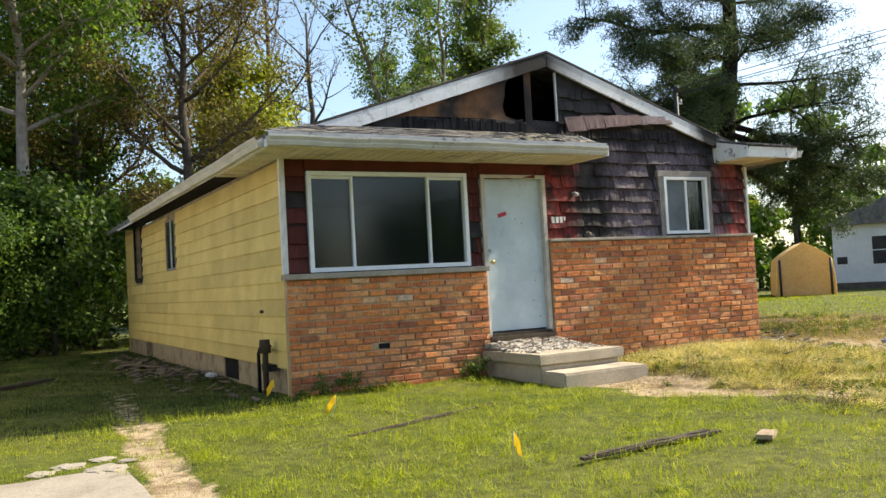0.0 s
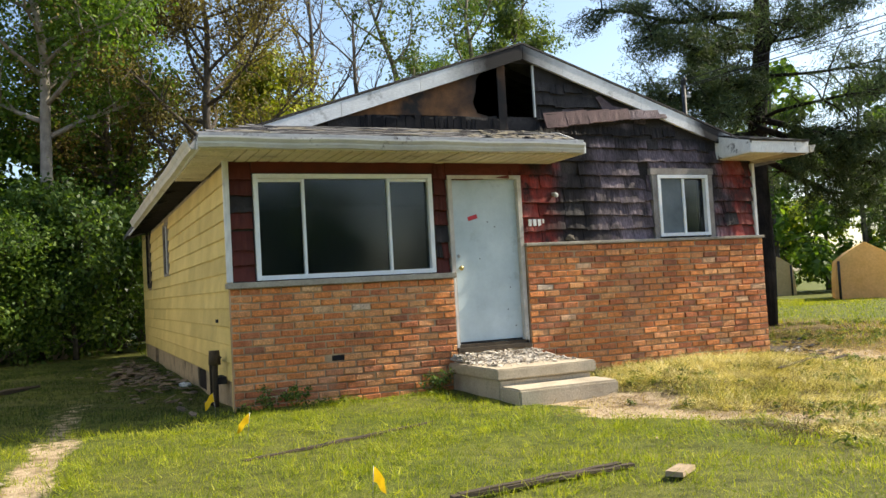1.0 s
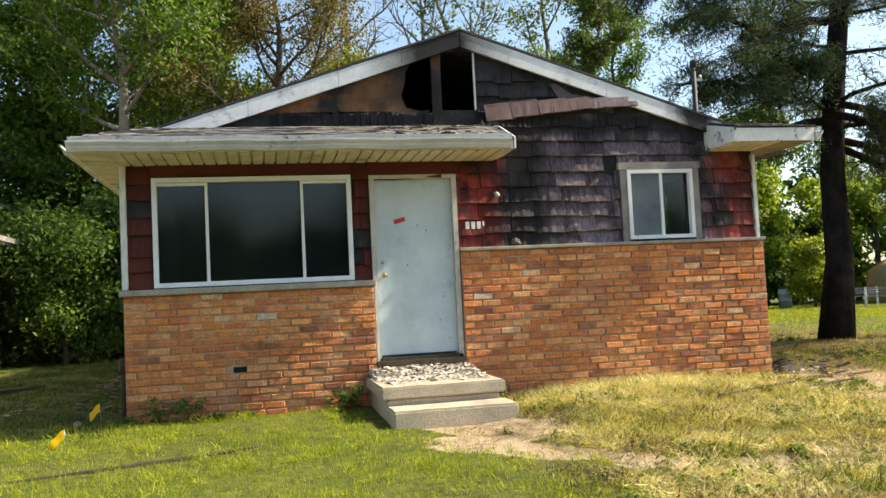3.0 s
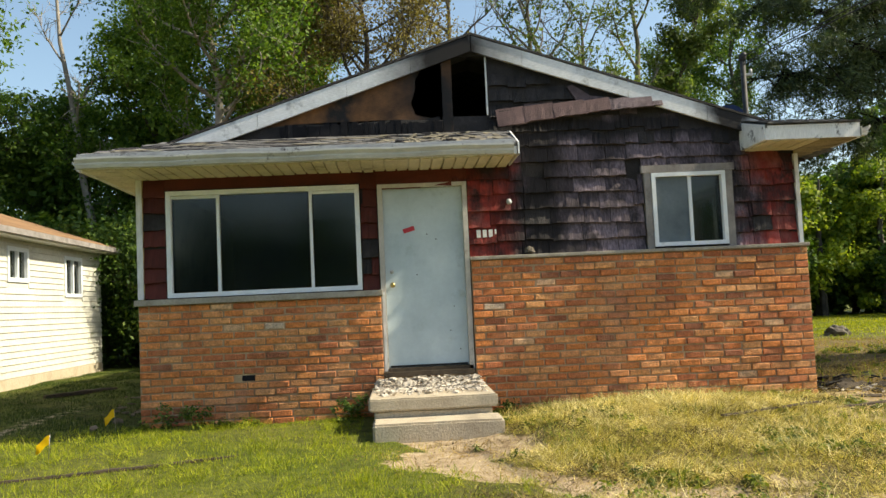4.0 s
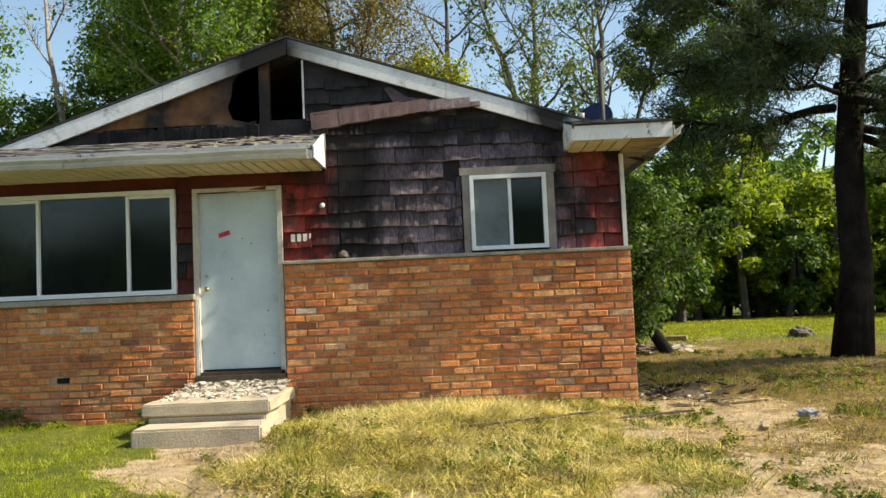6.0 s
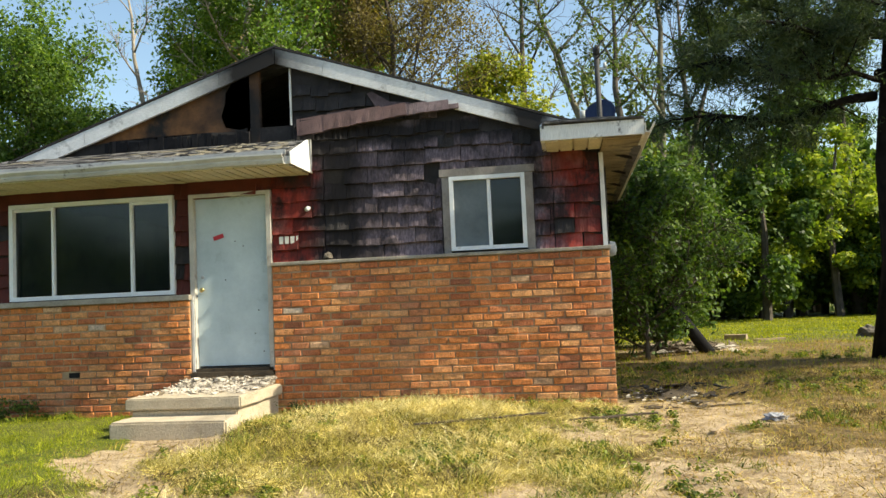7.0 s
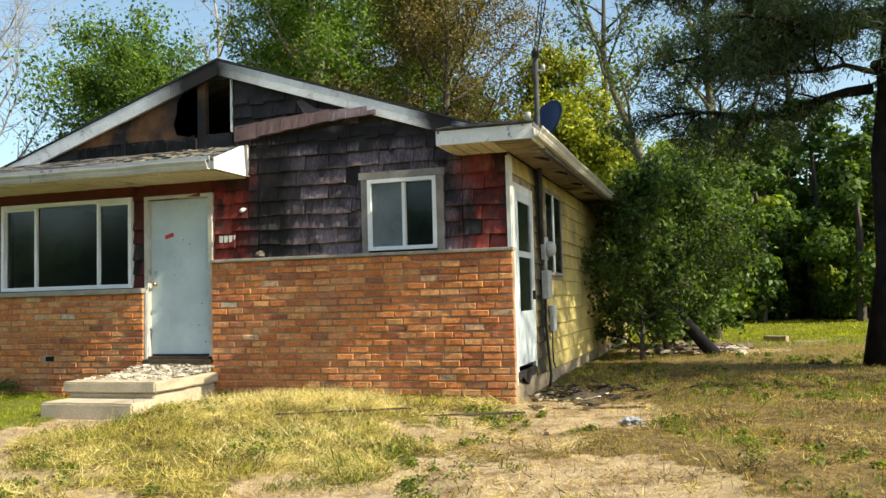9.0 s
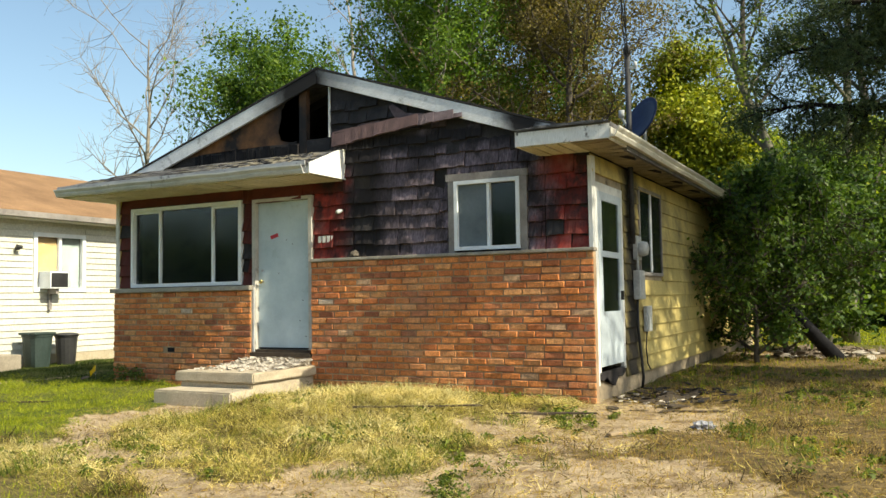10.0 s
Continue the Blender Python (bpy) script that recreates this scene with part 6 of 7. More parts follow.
tree("bush_tree", -3.2, 12.6, 3.4, "leafy green bush beside the yellow wall", LEAF_DEEP, BARK, 38, 0.06, 0.05, 1.5, 18, 20000, 0.1, 0.45, fill=0.5)
tree("bush_tree", -1.5, 13.4, 4.2, "leafy dark bush at the house corner", LEAF_BUSH, BARK, 39, 0.06, 0.05, 1.5, 18, 14000, 0.13, 0.5, fill=0.5)
tree("bush_tree", -5.6, 13.2, 3.2, "leafy green bush in the shade", LEAF_DEEP, BARK, 40, 0.06, 0.05, 1.7, 18, 13000, 0.14, 0.55, fill=0.5)


def far_wood(name, spots, label, leaf, count, size, seed):
    g = np.random.default_rng(seed)
    w = thing(name, (0, 0, 0), label, "woodland", kind="stuff")
    verts, faces, c, s = [], [], [], []
    for x, y, h, r in spots:
        z = float(ground_z(x, y))
        tube_into(verts, faces, [(x, y, z - 0.2), (x + g.normal() * 0.2, y, z + h * 0.5), (x + g.normal() * 0.4, y, z + h * 0.9)], [0.2, 0.13, 0.04], 6)
        for _ in range(26):
            q = g.random() ** 0.8
            a, rr = g.random() * 6.28, r * (0.3 + 0.7 * g.random()) * math.sin(math.pi * (0.16 + 0.76 * q)) ** 0.6
            c.append((x + rr * math.cos(a), y + rr * math.sin(a), z + h * (0.06 + 0.9 * q)))
            s.append(r * g.uniform(0.22, 0.42))
    raw("trunks", verts, faces, BARK, w)
    leaves("foliage", c, s, count, size, leaf, w, "", 0.5, 0.6, seed)
    return w


g0 = random.Random(77)
far_wood("far_woods", [(x + g0.uniform(-1.5, 1.5), 35 + g0.uniform(-2, 4) - 0.1 * abs(x - 12), g0.uniform(7, 10.5), g0.uniform(2.4, 3.6)) for x in range(9, 40, 3)], "dark green woods along the back of the lawn", LEAF_DEEP, 58000, 0.3, 81)
far_wood("far_woods", [(x + g0.uniform(-1.5, 1.5), 22 + g0.uniform(-2, 4), g0.uniform(7, 9.5), g0.uniform(2.2, 3.2)) for x in range(-16, 5, 3)], "green woods behind the houses", LEAF_GREEN, 34000, 0.3, 82)
far_wood("far_woods", [(x + g0.uniform(-1.5, 1.5), 40 + g0.uniform(-3, 6) - 0.8 * max(0, x - 20), g0.uniform(8, 13), g0.uniform(3, 4.5)) for x in range(20, 62, 5)], "green woods beyond the neighbouring lots", LEAF_GREEN, 32000, 0.4, 83)
far_wood("shrub_belt", [(x + g0.uniform(-1, 1), 30.0 + g0.uniform(-1, 1), g0.uniform(6, 8.5), g0.uniform(1.7, 2.4)) for x in range(15, 28, 2)], "light green thicket at the wood's edge", LEAF_MID, 30000, 0.22, 87)
far_wood("shrub_belt", [(x + g0.uniform(-0.8, 0.8), 30.5 + g0.uniform(-1, 1.5), g0.uniform(3, 5), g0.uniform(1.4, 2.1)) for x in range(7, 30, 2)], "deep green shrubs along the wood's foot", LEAF_BUSH, 52000, 0.2, 84)
# coarse filler layer added to stop light and darken the wood's foot
far_wood("shrub_belt", [(x + g0.uniform(-0.8, 0.8), 34 + g0.uniform(-1, 1), g0.uniform(4.5, 6.5), g0.uniform(1.8, 2.6)) for x in range(7, 34, 2)], "filler thicket added deep in the wood to block light", LEAF_BUSH, 22000, 0.45, 90)
far_wood("shrub_belt", [(x + g0.uniform(-0.8, 0.8), 16.5 + g0.uniform(-1, 1.5), g0.uniform(2.4, 4.6), g0.uniform(1.3, 2.0)) for x in range(-16, 8, 2)], "leafy undergrowth behind the house", LEAF_GREEN, 40000, 0.19, 85)
far_wood("shrub_belt", [(x + g0.uniform(-0.8, 0.8), 14.8 + g0.uniform(-1, 1), g0.uniform(3.5, 5.5), g0.uniform(1.4, 2.0)) for x in range(-13, -2, 2)], "dense dark undergrowth beside the houses", LEAF_BUSH, 28000, 0.17, 88)
far_wood("shrub_belt", [(24 + 2.4 * i + g0.uniform(-0.6, 0.6), 33 - 0.55 * i + g0.uniform(-1, 1), g0.uniform(5, 8), g0.uniform(1.9, 2.8)) for i in range(11)], "green thicket behind the tents", LEAF_MID, 22000, 0.3, 89)
far_wood("far_woods", [(6.5 + 2.6 * i + g0.uniform(-0.6, 0.6), 26.5 + g0.uniform(-1, 1), g0.uniform(7.5, 9.2), g0.uniform(1.9, 2.5)) for i in range(2)], "yellow-green young wood behind the house", LEAF_MID, 14000, 0.24, 91)
far_wood("far_woods", [(11.7 + 2.6 * i + g0.uniform(-0.6, 0.6), 27 + g0.uniform(-1, 1), g0.uniform(6.5, 8.2), g0.uniform(1.9, 2.5)) for i in range(2)], "dark young wood behind the back lawn", LEAF_BUSH, 14000, 0.24, 93)
far_wood("far_woods", [(8.5 + 2.8 * i + g0.uniform(-0.6, 0.6), 32 + g0.uniform(-1, 1), g0.uniform(8.5, 11), g0.uniform(2.2, 3.0)) for i in range(4)], "green wood behind the back lawn", LEAF_DEEP, 20000, 0.3, 92)
# row behind the camera, never seen directly, that darkens what the windows mirror
far_wood("street_trees", [(x + g0.uniform(-2, 2), -42 + g0.uniform(-3, 3), g0.uniform(5.5, 8.5), g0.uniform(2.6, 3.6)) for x in range(-60, 72, 4)], "unseen trees across the street, added for the window reflections", LEAF_DEEP, 26000, 1.8, 86)


# ---- neighbouring house, white siding ----
def neighbour():
    nb = thing("neighbour_house", (0, 0, 0), "white-sided one-storey house with brown shingle roof", "house")
    X, Y0, Y1 = -4.5, -1.2, 12.0
    holes = [(2.02, 3.16, 1.40, 2.50), (7.0, 7.85, 1.98, 2.58), (9.75, 10.7, 1.72, 2.55)]
    bm = bmesh.new()
    for a, b, c, d in cells(Y0, Y1, -0.35, 2.8, holes):
        add_box(bm, X - 0.12, X - 0.012, a, b, c, d)
    w = part("wall", bm, WHITE_SIDING, nb, "white horizontal vinyl siding")
    part("wall", boxes((X - 7.6, X - 0.12, Y0, Y0 + 0.1, -0.35, 2.8), (X - 7.6, X - 0.12, Y1 - 0.1, Y1, -0.35, 2.8), (X - 7.7, X - 7.6, Y0, Y1, -0.35, 2.8)), WHITE_SIDING, nb)
    bm = prism([(0.0, 0.125), (0.003, 0.125), (0.024, 0.006), (0.0, 0.0)], "y", 0, 1)
    me = bpy.data.meshes.new("siding_strip")
    bmesh.ops.recalc_face_normals(bm, faces=bm.faces)
    bm.to_mesh(me)
    bm.free()
    me.materials.append(WHITE_SIDING)
    z = 0.12
    while z < 2.7:
        spans = [(Y0, Y1)]
        for h in holes:
            if h[2] - 0.06 < z + 0.11 and h[3] + 0.06 > z:
                spans = [s for a, b in spans for s in ((a, min(b, h[0] - 0.05)), (max(a, h[1] + 0.05), b)) if s[1] - s[0] > 0.02]
        for a, b in spans:
            piece("siding_strip", me, w, Matrix.Translation((X - 0.012, a, z)) @ Matrix.Diagonal((1, b - a, 1, 1)))
        z += 0.122
    rx, rz = X - 3.8, 4.35
    slope = (rz - 2.92) / (rx - X - 0.35)
    for s in (1, -1):
        e = X + 0.35 if s > 0 else X - 7.95
        part("roof", prism([(e, 2.92), (rx, rz), (rx, rz - 0.12), (e, 2.80)], "y", Y0 - 0.35, Y1 + 0.35), ROOF_BROWN, nb, "brown asphalt shingle roof")
    part("gable", boxes((X - 7.5, X - 0.1, Y0 + 0.002, Y0 + 0.09, 2.8, 2.95)), WHITE_SIDING, nb)
    for ya in (Y0, Y1 - 0.1):
        part("gable", prism([(X - 7.6, 2.8), (X - 0.05, 2.8), (rx, rz - 0.13)], "y", ya, ya + 0.1), WHITE_SIDING, nb)
    part("gutter", boxes((X + 0.33, X + 0.43, Y0 - 0.35, Y1 + 0.35, 2.78, 2.89)), GREY_TRIM, nb)
    part("soffit", boxes((X - 0.012, X + 0.34, Y0 - 0.3, Y1 + 0.3, 2.76, 2.785)), WHITE_SIDING, nb)
    part("footing", boxes((X - 0.1, X + 0.012, Y0, Y1, -0.35, 0.118)), CONCRETE, nb, "pale concrete footing")
    # dark sheet behind the panes imitates an unlit room
    part("inside", boxes((X - 0.9, X - 0.8, Y0 + 0.2, Y1 - 0.2, 0.2, 2.7)), INSIDE, nb)
    for i, (a, b, c, d) in enumerate(holes):
        f = part("window", boxes((X - 0.06, X + 0.02, a - 0.04, a + 0.04, c - 0.04, d + 0.04), (X - 0.06, X + 0.02, b - 0.04, b + 0.04, c - 0.04, d + 0.04), (X - 0.06, X + 0.02, a + 0.04, b - 0.04, c - 0.04, c + 0.04), (X - 0.06, X + 0.02, a + 0.04, b - 0.04, d - 0.04, d + 0.04),
                                 (X - 0.06, X + 0.01, (a + b) / 2 - 0.03, (a + b) / 2 + 0.03, c + 0.04, d - 0.04)), VINYL, nb, "white window")
        ob = part("pane", box(X - 0.05, X - 0.044, a + 0.03, b - 0.03, c + 0.03, d - 0.03), GLASS if i else CLEAR_GLASS, f)
        ob.visible_shadow = False
        mid = (a + b) / 2
        if i == 0:
            part("panel", box(X - 0.10, X - 0.08, a + 0.03, mid, c + 0.25, d - 0.03), BEIGE_CURTAIN, f, "ochre board in the window")
            part("curtain", box(X - 0.12, X - 0.10, mid, b - 0.03, c + 0.03, d - 0.03), PALE_CURTAIN, f, "pale curtain")
        else:
            part("curtain", box(X - 0.14, X - 0.12, a + 0.03, mid - 0.05, c + 0.03, d - 0.03), WHITE_CURTAIN, f, "pale curtain")
    ac = thing("air_conditioner", (X + 0.02, 2.32, 1.42), "white window air conditioner with dark grille", "air conditioner")
    part("case", box(-0.05, 0.32, -0.21, 0.21, 0.0, 0.34, 0.012), VINYL, ac)
    part("grille", boxes(*[(0.322, 0.328, -0.19, 0.19, 0.03 + i * 0.028, 0.046 + i * 0.028) for i in range(10)], (0.3205, 0.3225, -0.19, 0.19, 0.03, 0.31)), BIN_DARK, ac, "dark slotted grille")
    part("bracket", boxes((0.0, 0.25, -0.03, 0.03, -0.1, 0.0), (0.0, 0.06, -0.03, 0.03, -0.42, -0.1)), GREY_TRIM, ac)
    lamp = thing("wall_lamp", (X + 0.012, 1.58, 2.22), "small dark wall lamp", "wall lamp")
    part("arm", boxes((0, 0.1, -0.02, 0.02, -0.06, 0.0)), BIN_DARK, lamp)
    tube("head", [(0.1, -0.05, 0.0), (0.12, 0.06, 0.0)], [0.05, 0.03], BIN_DARK, lamp)
    return nb


neighbour()


def trash_bin(x, y, wide, tall, material, label, square=5):
    z = float(ground_z(x, y))
    b = thing("trash_bin", (x, y, z), label, "bin", "bins by the white house")
    bm = bmesh.new()
    prof = [(0.76, 0.0), (0.8, 0.06), (0.97, tall * 0.86), (1.02, tall * 0.87), (1.03, tall * 0.92), (0.98, tall * 0.92)]
    rings = []
    for s, h in prof:
        ring = []
        for k in range(16):
            a = 2 * math.pi * k / 16
            cx, cy = math.cos(a), math.sin(a)
            q = (abs(cx) ** square + abs(cy) ** square) ** (-1 / square)
            ring.append(bm.verts.new((cx * q * wide / 2 * s, cy * q * wide / 2 * s, h)))
        rings.append(ring)
    for r0, r1 in zip(rings, rings[1:]):
        for k in range(16):
            bm.faces.new((r0[k], r0[(k + 1) % 16], r1[(k + 1) % 16], r1[k]))
    bm.faces.new(rings[0][::-1])
    bm.faces.new(rings[-1])
    part("body", bm, material, b)
    if square > 2:
        part("lid", box(-wide * 0.53, wide * 0.53, -wide * 0.53, wide * 0.53, tall * 0.925, tall, 0.02), material, b)
    else:
        tube("lid", [(0, 0, tall * 0.91), (0, 0, tall * 0.94), (0, 0, tall * 0.97), (0, 0, tall)], [wide * 0.54, wide * 0.55, wide * 0.5, wide * 0.3], material, b, "", 18)
    part("handle", box(-wide * 0.2, wide * 0.2, -wide * 0.6, -wide * 0.53, tall * 0.93, tall * 0.97, 0.008), material, b)


trash_bin(-4.05, 1.75, 0.45, 0.66, BIN_M, "grey-green plastic bin with a flat lid")
trash_bin(-4.05, 2.40, 0.43, 0.62, BIN_DARK, "round dark grey plastic bin with a domed lid", 2)
bench_l = part("low_planter", box(-4.35, -3.75, 0.3, 1.2, -0.1, 0.2, 0.015), PAD_M)
tagged(bench_l, "low pale box beside the bins", "planter")


# ---- far lots: tents, pale house, bench ----
def tent(x, y, turn, wide, long, eave, top, label):
    z = float(ground_z(x, y))
    t = thing("storage_tent", (x, y, z), label, "tent", "tan storage tents")
    m = pose(0, 0, 0, 0, 0, turn)
    n = 11
    prof = [(-wide / 2, 0), (-wide / 2 * 0.98, eave * 0.5), (-wide / 2 * 0.9, eave)]
    prof += [(-wide / 2 * 0.5, eave + (top - eave) * 0.52), (0, top), (wide / 2 * 0.5, eave + (top - eave) * 0.52), (wide / 2 * 0.9, eave), (wide / 2 * 0.98, eave * 0.5), (wide / 2, 0)]
    v, f = [], []
    k = len(prof)
    for i in range(n):
        for u, h in prof:
            sag = 0.05 * math.sin(math.pi * ((i % 3) / 3)) * (h > 0.1)
            v.append(m @ Vector((u * (1 - 0.02 * (i % 3 == 1)), long * i / (n - 1), h - sag)))
    for i in range(n - 1):
        for q in range(k - 1):
            a = i * k + q
            f.append((a, a + 1, a + 1 + k, a + k))
    raw("cover", v, f, TENT_M, t, "", True)
    raw("front", [m @ Vector((u * 0.99, 0.02, h)) for u, h in prof], [tuple(range(k))], TENT_M, t)
    raw("back", [m @ Vector((u * 0.99, long - 0.02, h)) for u, h in prof], [tuple(range(k))], TENT_M, t)
    for s in (-1, 1):
        tube("pole", [m @ Vector((s * wide * 0.42, -0.03, 0)), m @ Vector((s * wide * 0.42, -0.03, eave))], 0.05, BIN_DARK, t)


tent(26.6, 14.4, -46, 2.3, 4.2, 1.5, 2.2, "tan tarpaulin storage tent, closed front")
tent(30.9, 23.9, -24, 2.8, 4.4, 1.55, 2.25, "tan tarpaulin storage tent among the trees")


def far_house():
    h = thing("far_house", (33.1, 17.95, -0.35), "pale grey-white house with a dark window", "house")
    m = pose(0, 0, 0, 0, 0, -56)
    part("wall", box(0, 8, 0, 7, 0.45, 3.2, 0, m), BLUE_WHITE, h)
    part("footing", box(0.03, 7.9, 0.03, 6.9, -0.3, 0.45, 0, m), ROCK_M, h)
    bm = bmesh.new()
    for i in range(18):
        add_box(bm, 0, 8, -0.02, 0.002, 0.47 + i * 0.15, 0.60 + i * 0.15, m)
    part("siding", bm, BLUE_WHITE, h)
    bm = prism([(-0.4, 3.2), (8.4, 3.2), (4, 5.2)], "y", -0.4, 7.4)
    for vv in bm.verts:
        vv.co = m @ vv.co
    part("roof", bm, ROOFING, h)
    w = part("window", box(1.7, 2.9, -0.06, 0.0, 1.3, 2.6, 0, m), INSIDE, h, "dark window")
    bm = bmesh.new()
    for b in ((1.6, 1.7, -0.08, 0.0, 1.2, 2.7), (2.9, 3.0, -0.08, 0.0, 1.2, 2.7), (1.6, 3.0, -0.08, 0.0, 2.6, 2.7), (1.6, 3.0, -0.08, 0.0, 1.2, 1.3), (1.7, 2.9, -0.08, 0.0, 1.93, 1.98)):
        add_box(bm, *b, m)
    part("frame", bm, BLUE_WHITE, w)
    part("sign", box(0.15, 0.6, -0.05, -0.02, 1.35, 1.7, 0, m), BIN_DARK, h, "small dark plate")


far_house()
def garden_bench(x, y, turn):
    """A park bench with pale end frames and dark slats."""
    b = thing("garden_bench", (x, y, float(ground_z(x, y))), "dark slatted garden bench with white end frames", "bench", "benches by the tent")
    m = pose(0, 0, 0, 0, 0, turn)
    for k in range(4):
        part("slat", box(-0.95, 0.95, 0.02 + 0.11 * k, 0.1 + 0.11 * k, 0.40, 0.43, 0, m), GREY_TRIM, b)
    for k in range(3):
        part("back_slat", box(-0.95, 0.95, 0.46, 0.49, 0.50 + 0.1 * k, 0.57 + 0.1 * k, 0, m), GREY_TRIM, b)
    for px in (-1.03, 0.95):
        part("end_frame", boxes((px, px + 0.08, 0.0, 0.08, 0.0, 0.58), (px, px + 0.08, 0.44, 0.52, 0.0, 0.8), (px, px + 0.08, 0.08, 0.44, 0.52, 0.58), (px, px + 0.08, 0.08, 0.44, 0.34, 0.40)), VINYL, b, "white end frame").matrix_local = m


garden_bench(26.0, 20.1, -40)
garden_bench(25.7, 22.2, -38)
drum = thing("steel_drum", (24.6, 25.2, float(ground_z(24.6, 25.2))), "grey weathered steel drum on the far lawn", "drum")
tube("body", [(0, 0, 0), (0, 0, 0.3), (0, 0, 0.31), (0, 0, 0.33), (0, 0, 0.6), (0, 0, 0.61), (0, 0, 0.63), (0, 0, 0.88)], [0.29, 0.29, 0.305, 0.29, 0.29, 0.305, 0.29, 0.29], METER_M, drum, "", 18)
tube("rim", [(0, 0, 0.86), (0, 0, 0.91)], [0.305, 0.305], BIN_DARK, drum, "", 18)
tree("bush_tree", 25.4, 24.2, 2.9, "light green shrub on the far lawn", LEAF_LIME, BARK, 52, 0.05, 0.06, 1.1, 16, 5000, 0.16, 0.4, fill=0.4)


# ---- grass ----
def blades(name, label, count, region, keep, length, width, material, seed, lie=0.35):
    g = np.random.default_rng(seed)
    x = g.uniform(region[0], region[1], count)
    y = g.uniform(region[2], region[3], count)
    ok = g.random(count) < keep(x, y)
    house_in = (x > -0.02) & (x < 7.53) & (y > -0.03) & (y < 12.3)
    step_in = (x > 2.42) & (x < 3.74) & (y > -1.68) & (y < 0)
    pad_in = (x > -4.2) & (x < -2.12) & (y > -5.6) & (y < -2.72)
    ok &= ~(house_in | step_in | pad_in | (x < -4.4) & (y > -1.3))
    x, y = x[ok], y[ok]
    n = len(x)
    z = ground_z(x, y)
    a = g.uniform(0, 2 * np.pi, n)
    h = length * (0.5 + 0.9 * g.random(n)) * (0.75 + 0.35 * waves(x, y, 2.3, 1.0))
    tilt = np.abs(g.normal(0, lie, n)) if lie < 1 else np.clip(g.normal(lie, 0.25, n), 0.3, 1.5)
    dx, dy, dz = np.cos(a) * np.sin(tilt), np.sin(a) * np.sin(tilt), np.cos(tilt)
    b = g.uniform(0, 2 * np.pi, n)
    wx, wy = np.cos(b) * width / 2, np.sin(b) * width / 2
    v = np.empty((n, 4, 3))
    base = np.stack([x, y, z - 0.005], -1)
    d = np.stack([dx, dy, dz], -1)
    w = np.stack([wx, wy, np.zeros(n)], -1) * (0.6 + 0.8 * g.random((n, 1)))
    v[:, 0], v[:, 1] = base - w, base + w
    v[:, 2] = base + d * h[:, None] + w * 0.25
    v[:, 3] = base + d * h[:, None] * 0.98 - w * 0.25
    v[:, 2:, 2] -= (0.35 * h * np.sin(tilt))[:, None]
    t = thing(name, (0, 0, 0), label, "grass", kind="stuff")
    quads("blades", v, material, t)
    return t


# bright blades are left out at x < 0 to deepen the wall's shade
blades("lawn_grass", "short bright green lawn grass", 330000, (-5, 10, -6.5, 0.6), lambda x, y: np.clip(1 - dirt_amount(x, y) * 1.3, 0, 1) * (1 - 0.45 * straw_amount(x, y)) * (1 - 0.75 * brown_amount(x, y)) * (1 - (x < 0) * smooth(-0.9, 0.1, y)) * (0.8 + 0.2 * (waves(x, y, 3.1, 0.2) > -0.3)), 0.04, 0.0048, GRASS_M, 201, 0.85)

blades("lawn_grass", "green lawn grass farther off", 45000, (-6, 24, 0.5, 20), lambda x, y: np.clip(1 - dirt_amount(x, y), 0, 1) * (0.9 - 0.5 * brown_amount(x, y)) * (1 - (x < 0)), 0.07, 0.02, GRASS_M, 202)
# these blades have the house's shade put into their dark colour
blades("lawn_grass", "thin grass beside the wall, coloured dark for the house's shade", 75000, (-4.4, -0.02, -0.9, 12), lambda x, y: np.clip(1 - dirt_amount(x, y) * 1.3, 0, 1) * (0.4 + 0.6 * (waves(x, y, 1.3, 0.6) > -0.2)), 0.05, 0.008, LEAF_SHADE, 204, 0.6)
# extra blades bring the sunlight on the far lawn in as colour
blades("lawn_grass", "yellow-green lawn beyond the lot line, brightened for sunlight", 60000, (6, 27, 11.5, 30), lambda x, y: np.clip(smooth(11.5, 13, y) * (1 - dirt_amount(x, y)), 0, 1), 0.06, 0.035, BRIGHT_LAWN_M, 206, 0.9)
blades("straw", "long dry yellow grass lying over", 72000, (2.5, 8.2, -6.5, 0.2), lambda x, y: np.clip(straw_amount(x, y) * 1.2 - 0.2, 0, 1) * np.clip(1.12 - dirt_amount(x, y), 0.05, 1) * (1 - brown_amount(x, y)) * (0.35 + 0.65 * (waves(x, y, 1.9, 0.4) > -0.25)), 0.07, 0.004, STRAW_M, 203, 1.15)
blades("withered_grass", "short brown withered grass round the side yard", 82000, (7.0, 14.5, -6.5, 10), lambda x, y: brown_amount(x, y) * np.clip(1.15 - dirt_amount(x, y), 0.1, 1), 0.06, 0.006, DRY_M, 205, 0.9)


